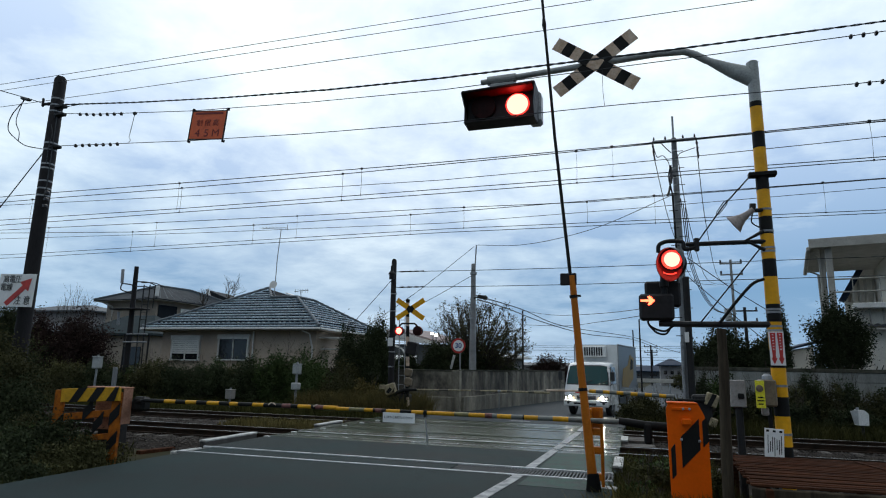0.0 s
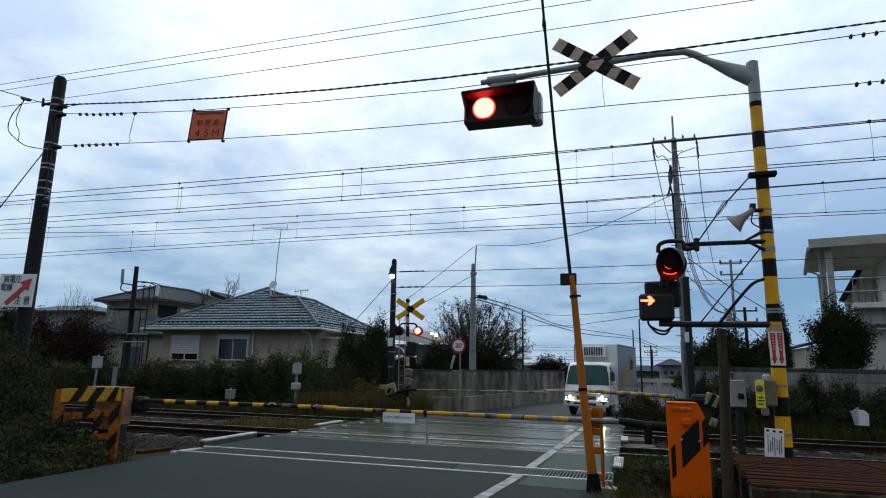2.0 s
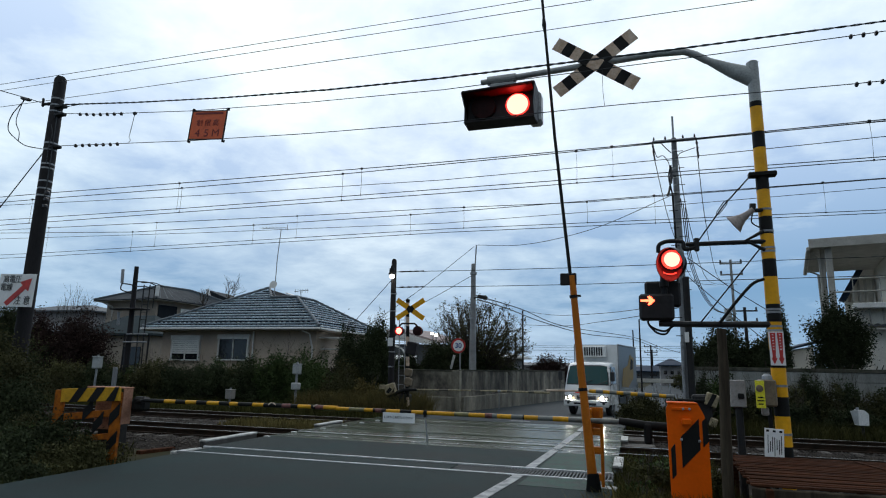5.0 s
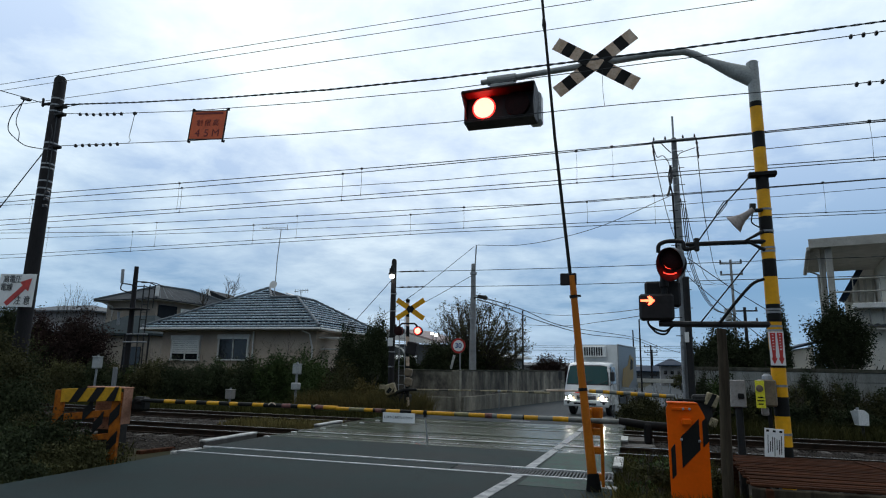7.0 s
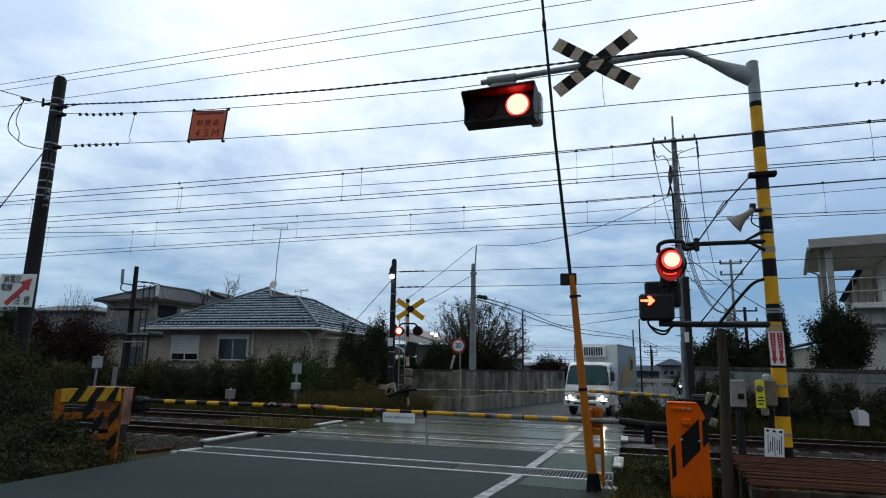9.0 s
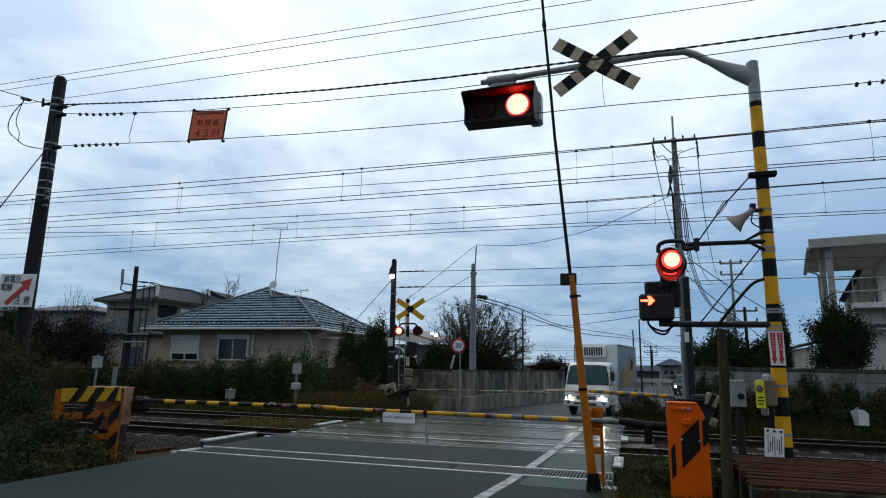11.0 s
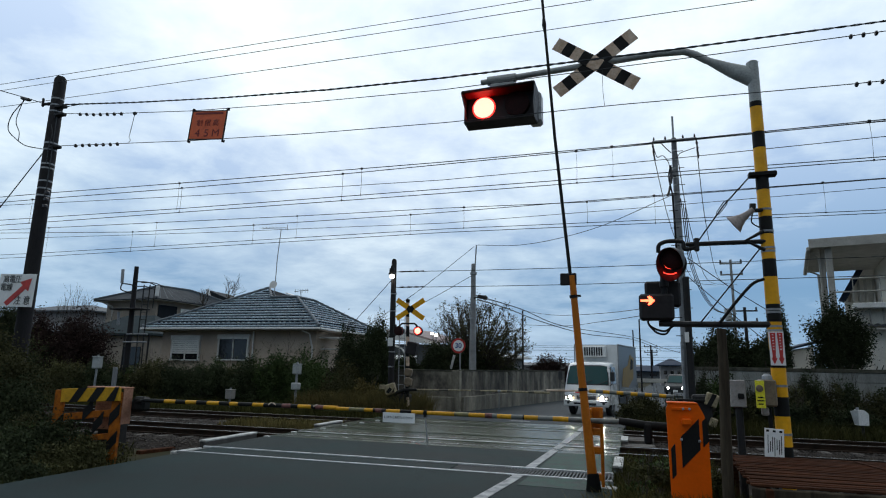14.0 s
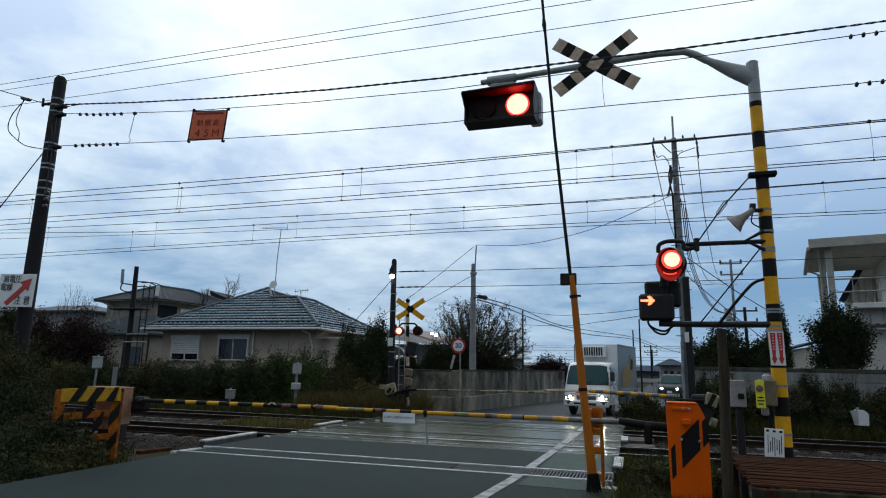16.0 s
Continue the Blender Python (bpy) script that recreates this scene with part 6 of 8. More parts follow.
    part("mast", Geo().tube([(-18.57, 28.6, 5.0), (-18.54, 28.6, 7.2), (-18.42, 28.6, 8.9)], 0.022, 6), "galvanised", an)
    part("dish", Geo().lathe((-18.57, 28.5, 5.75), (0.1, -1, 0.3), [(0, 0.03), (0.03, 0.14), (0.08, 0.22), (0.07, 0.22)], 18), "white_trim", an)
    for dx in (-0.25, 0.25):
        part("leg", Geo().tube([(-18.57, 28.6, 5.45), (-18.57 + dx, 28.4, 4.95)], 0.015, 5), "galvanised", an)
    part("boom", Geo().tube([(-19.62, 28.6, 8.99), (-18.1, 28.6, 8.94)], 0.018, 5), "galvanised", an)
    for k in range(6):
        part("element", Geo().tube([(-19.7 + 0.2 * k, 28.4, 8.99), (-19.7 + 0.2 * k, 28.8, 8.99)], 0.009, 4), "galvanised", an)
    part("reflector", Geo().tube([(-18.05, 28.6, 8.8), (-18.05, 28.6, 9.1)], 0.02, 5), "galvanised", an)
    a2 = thing("rooftop_antenna", (-17.05, 28.8, 4.7), "small comb antenna on the roof", "antenna")
    part("mast", Geo().tube([(-17.05, 28.8, 4.7), (-17.05, 28.8, 5.45)], 0.02, 6), "galvanised", a2)
    part("boom", Geo().tube([(-17.45, 28.8, 5.42), (-16.6, 28.8, 5.48)], 0.018, 5), "galvanised", a2)
    for k in range(6):
        part("element", Geo().tube([(-17.4 + 0.15 * k, 28.8, 5.34), (-17.4 + 0.15 * k, 28.8, 5.56)], 0.01, 4), "galvanised", a2)


hip_house()


def slab_roof(g, x0, x1, y0, y1, z, rise):
    """A low hipped roof."""
    yr, ins = (y0 + y1) / 2, min((x1 - x0), (y1 - y0)) * 0.45
    v = [(x0, y0, z), (x1, y0, z), (x1, y1, z), (x0, y1, z), (x0 + ins, yr, z + rise), (x1 - ins, yr, z + rise)]
    v += [(a, b, c - 0.14) for a, b, c in v[:4]]
    return g.add(v, [(0, 1, 5, 4), (1, 2, 5), (2, 3, 4, 5), (3, 0, 4), (0, 6, 7, 1), (1, 7, 8, 2), (2, 8, 9, 3), (3, 9, 6, 0), (6, 9, 8, 7)])


h2 = thing("two_storey_house", (-36, 40, -0.4), "dull beige two storey house with a low grey roof", "house")
EAVE = [(-40.1, 36.95), (-33.5, 36.3), (-32.6, 47.5), (-39.2, 48.2)]
RIDGE = [(-35.9, 39.05, 7.46), (-35.35, 42.0, 7.46), (-35.6, 44.6, 7.75), (-36.0, 45.6, 7.2)]


def under_eave(u, v, z, inset=0.7):
    """A point of the two storey house's plan, counted inward from its eaves."""
    a, b, c, d = (Vector((*p, 0)) for p in EAVE)
    side = (b - a).normalized() * inset
    deep = (d - a).normalized() * inset
    p = (a + side + deep).lerp(b - side + deep, u).lerp((d + side - deep).lerp(c - side - deep, u), v)
    return Vector((p.x, p.y, z))


part("wall", Geo().prism([under_eave(u, v, -0.4) for u, v in ((0, 0), (1, 0), (1, 1), (0, 1))], (0, 0, 6.5)), "stucco_dull", h2)
part("soffit", Geo().prism([(x, y, 6.08) for x, y in EAVE], (0, 0, 0.10)), "pale_trim", h2, "pale eave underside")
e = [Vector((x, y, 6.19)) for x, y in EAVE]
p1, p2 = Vector(RIDGE[0]), Vector(RIDGE[1])
top = Geo().add(e + [p1, p2] + [v - Vector((0, 0, 0.10)) for v in e], [(0, 1, 4), (1, 2, 5, 4), (2, 3, 5), (3, 0, 4, 5), (0, 6, 7, 1), (1, 7, 8, 2), (2, 8, 9, 3), (3, 9, 6, 0)])
roof2 = part("roof", top, "slate", h2, "low grey sheet roof")
for a, b in ((e[0], p1), (e[1], p1), (e[2], p2), (p1, p2)):
    part("ridge_cap", Geo().tube([a + Vector((0, 0, 0.05)), b + Vector((0, 0, 0.05))], 0.08, 6), "ridge", roof2)
for k in range(16):
    u = (k + 0.5) / 16
    a, b = e[1].lerp(e[2], u), p1.lerp(p2, u)
    part("roof_seam", Geo().tube([a + Vector((0, 0, 0.03)), b + Vector((0, 0, 0.03))], 0.025, 4), "ridge", roof2)
part("cross_gable", Geo().prism([(-36.9, 44.8, 6.2), (-32.4, 47.6, 6.2), (-35.55, 44.4, 7.85)], (-0.3, 3.5, 0)), "slate", h2, "cross gable of the sheet roof")
part("gable_trim", Geo().tube([(-35.55, 44.35, 7.9), (-35.2, 44.4, 6.9)], 0.14, 6), "shutter_white", h2, "white gable board")
part("white_panel", Geo().box((-33.42, 36.2, 6.68), (0.34, 0.1, 0.74), 0.02), "shutter_white", h2, "white vent panel at the roof's corner")
# the roof_under panels are flat dark patches painted for shaded wall recesses
for v0, v1, z0, z1, mk in ((0.02, 0.2, 4.75, 5.8, "roof_under"), (0.24, 0.36, 4.4, 5.7, "shutter_white"), (0.42, 0.6, 4.6, 5.8, "roof_under")):
    a, b = under_eave(1, v0, z0), under_eave(1, v1, z0)
    part("window" if mk == "roof_under" else "shutter_panel", Geo().prism([a, b, b + Vector((0, 0, z1 - z0)), a + Vector((0, 0, z1 - z0))], (0.06, 0, 0)), mk, h2)
part("eave_pipe", Geo().tube(curve([(-39.2, 36.9, 6.05), (-38.9, 37.3, 5.8), (-38.7, 37.5, 5.5), (-38.7, 37.5, 3.5)]), 0.07, 6), "pale_trim", h2)
part("annex_wall", Geo().box((-32.6, 34.2, 1.4), (5.4, 3.6, 3.6)), "stucco_dull", h2)
part("annex_roof", slab_roof(Geo(), -35.9, -29.4, 31.9, 36.4, 3.35, 1.35), "annex_slate", h2)
part("window", Geo().box((-31.4, 32.38, 1.9), (1.4, 0.1, 1.2), 0.02), "pane", h2)
h3 = thing("low_house", (-40, 46, -0.4), "low house with a pale metal roof", "house")
part("wall", Geo().box((-53, 47, 2.8), (8.4, 5, 6.6)), "far_wall", h3)
part("roof", slab_roof(Geo(), -58, -48.2, 44, 50, 6.2, 0.75), "roof_sheet", h3)
h4 = thing("low_house", (-50, 44, -0.4), "dark low house with a blue grey roof", "house")
part("wall", Geo().box((-52, 40, 1.6), (12, 6, 4)), "stucco_dull", h4)
part("roof", slab_roof(Geo(), -60, -40.5, 34, 44, 3.6, 1.0), "slate", h4)

# pole with an access ladder
tp = thing("aerial_pole", (-20.6, 21.2, -0.3), "dark aerial pole with a steel access ladder and platform", "utility pole")
part("shaft", Geo().tube([(-20.8, 21.2, -0.3), (-20.78, 21.2, 2.7), (-20.82, 21.2, 5.64)], [0.12, 0.115, 0.09], 12), "dark_pole", tp, smooth=True)
part("antenna_rod", Geo().cyl((-21.53, 21.2, 4.93), (-21.56, 21.2, 5.54), 0.065, n=10), "galvanised", tp)
part("antenna_arm", Geo().tube(curve([(-21.52, 21.2, 4.91), (-21.55, 21.2, 4.66), (-21.19, 21.2, 4.52), (-20.82, 21.2, 4.42)]), 0.028, 6), "dark_steel", tp)
part("antenna_arm", Geo().tube(curve([(-21.52, 21.2, 4.91), (-21.05, 21.2, 4.85), (-20.8, 21.2, 4.78)]), 0.028, 6), "dark_steel", tp)
for dy, dz in ((-0.1, 0.0), (0.3, 0.02), (-0.1, -0.2)):
    part("ring_rail", Geo().tube(curve([(-20.75, 21.2 + dy, 4.95 + dz), (-20.08, 21.2 + dy, 4.92 + dz), (-19.58, 21.2 + dy, 4.77 + dz)]), 0.022, 6), "dark_steel", tp)
part("ring_rail", Geo().tube([(-19.6, 21.1, 4.77), (-19.62, 21.1, 3.78)], 0.022, 6), "dark_steel", tp)
for x in (-20.2, -19.88):
    part("stile", Geo().tube([(x + 0.02, 21.1, -0.3), (x - 0.03, 21.1, 2.5), (x, 21.1, 4.8)], 0.026, 6), "dark_steel", tp)
for k in range(15):
    part("rung", Geo().tube([(-20.2, 21.1, 0.1 + 0.32 * k), (-19.88, 21.1, 0.1 + 0.32 * k)], 0.014, 5), "dark_steel", tp)
part("platform", Geo().box((-20.88, 21.15, 3.76), (1.66, 0.6, 0.07), 0.015), "dark_steel", tp)
for x0, z in ((-20.8, 2.68), (-20.95, 2.35)):
    part("crossbar", Geo().tube([(x0, 21.05, z), (-19.7, 21.05, z)], 0.03, 6), "galvanised", tp)
for x in (-21.0, -19.72):
    part("frame_leg", Geo().tube([(x, 21.15, -0.3), (x + 0.04, 21.15, 2.7)], 0.035, 6), "dark_pole", tp)
part("grey_rod", Geo().cyl((-21.57, 21.3, 3.08), (-21.61, 21.3, 3.66), 0.06, n=10), "galvanised", tp)


# ---------------------------------------------------------------- the white house with a balcony
def balcony_house():
    t = thing("balcony_house", (10, 27, -0.4), "cream two storey house with a roofed balcony", "house")
    part("wall", Geo().box((12.15, 27.98, 1.75), (9.7, 7.25, 4.3)), "cream_wall", t)
    part("gable_wall", Geo().prism([(7.5, 30.5, 3.9), (12.0, 30.5, 3.9), (12.0, 30.5, 7.0), (8.66, 30.5, 7.0), (7.5, 30.5, 4.98)], (0, 0.3, 0)), "cream_wall", t)
    part("upper_wall", Geo().box((13.2, 28.6, 4.8), (9.0, 5.6, 2.9)), "cream_wall", t)
    part("roof_slab", Geo().box((10.9, 27.0, 6.18), (9.6, 6.5, 0.24), 0.03), "pale_trim", t, "pale flat roof slab")
    part("fascia", Geo().box((10.9, 23.72, 6.2), (9.66, 0.06, 0.34), 0.01), "pale_trim", t)
    part("roof_gutter", Geo().box((6.06, 27.0, 6.02), (0.14, 6.4, 0.16), 0.03), "pale_trim", t)
    for x, y, w in ((6.68, 24.05, 0.21), (6.5, 24.5, 0.14)):
        part("column", Geo().box((x, y, 2.85), (w, w, 6.5), 0.015), "pale_trim", t)
    part("downpipe", Geo().tube([(6.15, 24.0, 5.95), (6.35, 24.3, 5.75), (6.4, 24.4, 5.6), (6.4, 24.4, 1.6)], 0.045, 8), "pale_trim", t)
    part("downpipe", Geo().tube([(6.12, 28.5, 5.9), (6.5, 28.5, 5.7), (6.55, 28.5, 1.5)], 0.05, 8), "pale_trim", t)
    part("balcony_floor", Geo().box((11.4, 24.15, 3.89), (8.3, 0.7, 0.19), 0.02), "white_trim", t)
    for z in (4.85, 4.39):
        part("hand_rail", Geo().tube([(6.7, 23.8, z), (15.5, 23.8, z)], 0.028, 8), "pale_trim", t)
    for k in range(40):
        part("baluster", Geo().box((7.3 + 0.2 * k, 23.86, 4.19 if k % 4 else 4.42), (0.028, 0.028, 0.4 if k % 4 else 0.86)), "pale_trim", t)
    part("stair_roof", Geo().prism([(7.28, 30.2, 4.80), (8.56, 30.2, 7.0), (8.80, 30.2, 7.0), (7.52, 30.2, 4.72)], (0, 0.9, 0)), "roof_blue", t, "dark sloping roof under the balcony")
    for x in (7.8, 8.05, 8.3, 8.6):
        part("shutter_panel", Geo().box((x, 30.44, 4.9), (0.1, 0.08, 1.5), 0.01), "pale_trim", t)
    part("window", Geo().box((9.3, 25.76, 4.75), (0.5, 0.06, 1.5), 0.02), "pane", t)
    part("window_frame", Geo().box((9.02, 25.74, 4.75), (0.07, 0.1, 1.6), 0.01), "white_trim", t)
    g = Geo()
    pts = []
    for k in range(141):
        pts.append((7.42 + 0.045 * k, 23.95, 3.17 + 0.028 * math.sin(k * 1.2)))
    for k in range(140):
        a, b = pts[k], pts[k + 1]
        g.add([a, b, (b[0], 24.4, b[2] + 0.12), (a[0], 24.4, a[2] + 0.12)], [(0, 1, 2, 3)])
    part("canopy_edge", Geo().box((10.6, 23.98, 3.08), (6.35, 0.05, 0.07), 0.01), "pale_trim", t)
    part("corrugated_canopy", g, "roof_sheet", t, "corrugated canopy over the ground floor", tidy=False)
    for x in (7.75, 8.15, 8.9):
        part("canopy_post", Geo().box((x, 24.3, 3.5), (0.06, 0.06, 0.6), 0.01), "pale_trim", t)
    corner = Matrix.Translation((6.05, 23.7, 0))
    t.matrix_world = corner @ pose(0.18, 1.2, 0.05, 0, 0, -12) @ corner.inverted() @ Matrix.Translation(t.location)


balcony_house()
h5 = thing("shed", (5, 26, -0.4), "small pale shed with a blue sloping roof", "shed")
part("wall", Geo().prism([(4.2, 27, -0.4), (6.6, 27, -0.4), (6.6, 27, 2.6), (4.2, 27, 1.95)], (0, 2, 0)), "cream_wall", h5)
part("roof", Geo().prism([(4.0, 26.8, 1.95), (6.7, 26.8, 2.72), (6.7, 26.8, 2.80), (4.0, 26.8, 2.03)], (0, 2.4, 0)), "roof_blue", h5)


# ---------------------------------------------------------------- poles with their wires
def concrete_pole(x, y, z0, top, r, label, arms=(), mat="concrete_pole"):
    t = thing("utility_pole", (x, y, z0), label, "utility pole", "concrete poles")
    part("shaft", Geo().lathe((x, y, z0), (0, 0, 1), [(0, r * 1.2), (top - z0, r * 0.64), (top - z0 + 0.03, r * 0.4)], 16), mat, t, smooth=True)
    for z, w in arms:
        part("crossarm", Geo().box((x, y - 0.12, z), (w, 0.09, 0.09), 0.015), "galvanised", t)
        for s in (-0.46, -0.2, 0.2, 0.46):
            part("insulator", Geo().lathe((x + s * w, y - 0.12, z + 0.04), (0, 0, 1), [(0, 0.015), (0.04, 0.03), (0.09, 0.026), (0.13, 0.012)], 8), "insulator", t)
    return t


cp = concrete_pole(1.47, 20.0, -0.3, 8.95, 0.125, "tall dark grey concrete pole with a top crossarm and cables", [(8.84, 1.34)], "dark_concrete")
part("top_rod", Geo().cyl((1.46, 20, 8.9), (1.46, 20, 9.72), 0.032, n=8), "galvanised", cp)
for k in range(22):
    part("step_bolt", Geo().cyl((1.47, 19.9, 2.6 + 0.28 * k), (1.47 + (0.26 if k % 2 else -0.26), 19.9, 2.6 + 0.28 * k), 0.012, n=5), "dark_steel", cp)
for z in (5.2, 6.0, 6.7, 7.1, 7.35, 7.6, 7.9, 8.2, 8.5):
    part("band", Geo().cyl((1.47, 20, z), (1.47, 20, z + 0.05), 0.142 - 0.0065 * z, n=14), "steel_grey", cp)
part("cable_guard", Geo().box((1.57, 19.84, 2.05), (0.19, 0.18, 4.7), 0.05), "dark_steel", cp, "dark cable cover")
part("conduit", Geo().cyl((1.345, 19.83, -0.3), (1.36, 19.83, 2.42), 0.045, n=10), "galvanised", cp, "pale conduit")
part("jumper_wire", Geo().tube(curve([(0.84, 19.85, 8.64), (0.93, 19.85, 8.32), (1.1, 19.85, 8.35), (1.26, 19.85, 8.12), (1.3, 19.85, 7.78)]), 0.012, 6), "wire", cp)
part("jumper_wire", Geo().tube(curve([(2.08, 19.85, 8.53), (1.86, 19.85, 8.47), (1.62, 19.85, 8.38), (1.52, 19.85, 8.23)]), 0.012, 6), "wire", cp)
part("fuse_tube", Geo().tube(curve([(1.32, 19.85, 7.95), (1.33, 19.85, 7.68), (1.3, 19.85, 7.4)]), 0.045, 6), "insulator", cp)
part("fuse_tube", Geo().tube(curve([(1.27, 19.85, 7.31), (1.23, 19.85, 7.13), (1.17, 19.85, 7.0)]), 0.035, 6), "insulator", cp)
part("arm_brace", Geo().tube(curve([(1.06, 19.85, 8.79), (1.2, 19.85, 8.61), (1.36, 19.85, 8.42)]), 0.018, 6), "galvanised", cp)
part("cable_riser", Geo().tube(curve([(1.33, 19.82, 7.0), (1.35, 19.8, 5.4), (1.33, 19.82, 4.0)]), 0.03, 8), "black", cp)
part("cable_riser", Geo().tube(curve([(1.33, 19.82, 8.0), (1.25, 19.82, 7.6), (1.35, 19.8, 6.9)]), 0.025, 8), "black", cp)
part("tag_plate", Geo().box((1.5, 19.7, 2.55), (0.12, 0.01, 0.3), 0.004), "sign_white", cp)
for s in (-0.66, 0.66):
    part("dead_end", Geo().lathe((1.47 + s, 19.85, 8.79), (0.1, 0.3, -1), [(0, 0.02), (0.1, 0.04), (0.16, 0.02), (0.26, 0.04), (0.32, 0.02), (0.5, 0.03), (0.6, 0.012)], 8), "insulator", cp)
for s, h in ((-0.66, 8.5), (0.05, 8.6), (0.66, 8.5)):
    single("power_wire", Geo().tube(curve([(1.47 + s, 19.9, h), (2.3 + s, 26, 7.3), (3.9 + s, 36, 6.6), (6.0 + s, 44, 7.3)]), 0.014, 5), "wire", "power wire that runs from the concrete pole", "wire", "wires")
for s, h in ((0.1, 6.9), (0.16, 6.75), (0.22, 6.6)):
    single("telephone_cable", Geo().tube(curve([(1.47 + s, 19.9, h), (2.2 + s, 26, 5.6), (3.9 + s, 35, 4.9), (6.2 + s, 44, 5.3)]), 0.016, 5), "wire", "telephone cable that runs from the concrete pole", "wire", "wires")
for s, h, e in ((0.1, 5.0, 3.6), (0.1, 4.4, 2.4)):
    single("service_wire", Geo().tube(curve([(1.55 + s, 19.9, h), (3.2, 21.8, (h + e) / 2 - 0.1), (4.6, 23.6, e)]), 0.014, 5), "wire", "slanting service wire of the concrete pole", "wire", "wires")
single("service_wire", Geo().tube(curve([(1.34, 20.0, 7.07), (-1.23, 21.5, 6.43), (-4.02, 23.7, 6.42), (-6.53, 25.5, 6.86)]), 0.012, 5), "wire", "sagging wire between two poles", "wire", "wires")
c2 = concrete_pole(-6.62, 25.5, -0.4, 6.0, 0.15, "grey concrete pole with a street lamp behind the wall")
part("top_rod", Geo().cyl((-6.55, 25.5, 5.9), (-6.5, 25.5, 6.85), 0.03, n=8), "galvanised", c2)
part("lamp_arm", Geo().tube([(-6.55, 25.4, 4.5), (-6.3, 25.3, 4.55)], 0.03, 6), "dark_steel", c2)
part("lamp_head", Geo().box((-6.15, 25.3, 4.52), (0.42, 0.2, 0.16), 0.05, Euler((0, radians(12), 0)).to_matrix()), "dark_steel", c2)
part("band", Geo().cyl((-6.62, 25.5, 5.55), (-6.62, 25.5, 5.65), 0.15, n=14).cyl((-6.62, 25.5, 3.6), (-6.62, 25.5, 3.66), 0.17, n=14), "galvanised", c2)
for a, b in (((-6.6, 25.5, 6.8), (-10.9, 24, 3.2)), ((-6.6, 25.5, 5.55), (-11.6, 27, 3.6))):
    single("service_wire", Geo().tube(curve([a, (Vector(a) + Vector(b)) / 2 - Vector((0, 0, 0.12)), b]), 0.012, 5), "wire", "slanting wire of the pole behind the wall", "wire", "wires")
for run in ([(-6.51, 25.5, 4.63), (-5.98, 34.0, 4.83), (-4.89, 46.0, 4.72), (-0.14, 60.0, 4.68), (2.69, 70.0, 4.14), (6.88, 80.0, 3.41)], [(-6.43, 25.5, 4.46), (-5.96, 30.0, 4.47), (-5.13, 36.0, 4.28), (-3.26, 46.0, 4.14), (-0.15, 60.0, 4.47), (2.68, 70.0, 3.84)]):
    single("telephone_cable", Geo().tube(curve(run), 0.026, 5), "wire", "dark cables sagging over the road", "wire", "wires")
for run in ([(-7.04, 40.0, 5.34), (-4.34, 35.0, 4.59), (-1.78, 29.0, 4.1), (0.15, 24.0, 3.81), (1.33, 20.0, 3.67)], [(-7.04, 40.0, 4.41), (-3.61, 34.0, 3.91), (-1.53, 29.0, 3.73), (0.14, 24.0, 3.55), (1.32, 20.0, 3.46)]):
    single("service_wire", Geo().tube(curve(run), 0.014, 5), "wire", "thin wire sagging across the road to the concrete pole", "wire", "wires")


def far_pole(x, y, top, r, label, arm=0.0, mat="dark_pole"):
    t = thing("utility_pole", (x, y, -0.4), label, "utility pole", "far poles")
    part("shaft", Geo().cyl((x, y, -0.4), (x, y, top), r, r * 0.7, 10), mat, t, smooth=True)
    if arm:
        for dz in (0.25, 1.0):
            part("crossarm", Geo().box((x, y, top - dz), (arm, 0.1, 0.1), 0.02), mat, t)
            for s in (-0.45, 0, 0.45):
                part("insulator", Geo().cyl((x + s * arm, y, top - dz), (x + s * arm, y, top - dz + 0.25), 0.06, n=6), "insulator", t)
    return t


far_pole(-7.0, 40, 5.35, 0.07, "dark distant pole beside the road")
far_pole(0.32, 40, 4.74, 0.06, "dark distant pole beside the road")
far_pole(-0.12, 60, 5.35, 0.08, "dark distant pole beside the road")
far_pole(-8.6, 46, 3.9, 0.08, "thin dark distant utility pole")
fp = far_pole(6.35, 44, 9.0, 0.11, "distant concrete pole with crossarms and a transformer", 1.4, "concrete_pole")
part("transformer", Geo().cyl((5.95, 43.8, 4.9), (5.95, 43.8, 5.7), 0.22, n=12), "steel_grey", fp)
far_pole(7.3, 46, 6.0, 0.14, "distant pole behind the trees", 1.6)
far_pole(2.1, 90, 5.2, 0.14, "thin dark distant utility pole", 1.8)
far_pole(3.0, 120, 5.6, 0.16, "thin dark distant utility pole", 1.8)
for k, (z, y) in enumerate(((3.4, 60), (3.0, 70), (2.7, 70), (4.2, 75), (4.6, 80))):
    single("distant_wire", Geo().tube([(-30, y, z + 0.5), (-10, y, z), (6, y + 2, z + 0.1), (20, y + 4, z + 0.6)], 0.02, 4), "wire", "thin distant wires over the fields", "wire", "wires")

for x, y, z in ((-15.4, 45, 4.1), (-14.9, 45, 4.0), (-12.3, 50, 3.1)):
    t = thing("distant_lamp", (x, y, -0.4), "small bright lamp on a distant post", "street lamp", "distant lamps")
    part("post", Geo().cyl((x, y, -0.4), (x, y, z), 0.04, n=6), "dark_pole", t)
    part("bulb", Geo().lathe((x, y, z - 0.1), (0, 0, 1), [(0, 0.03), (0.04, 0.065), (0.1, 0.065), (0.14, 0.03)], 10), "street_glow", t)

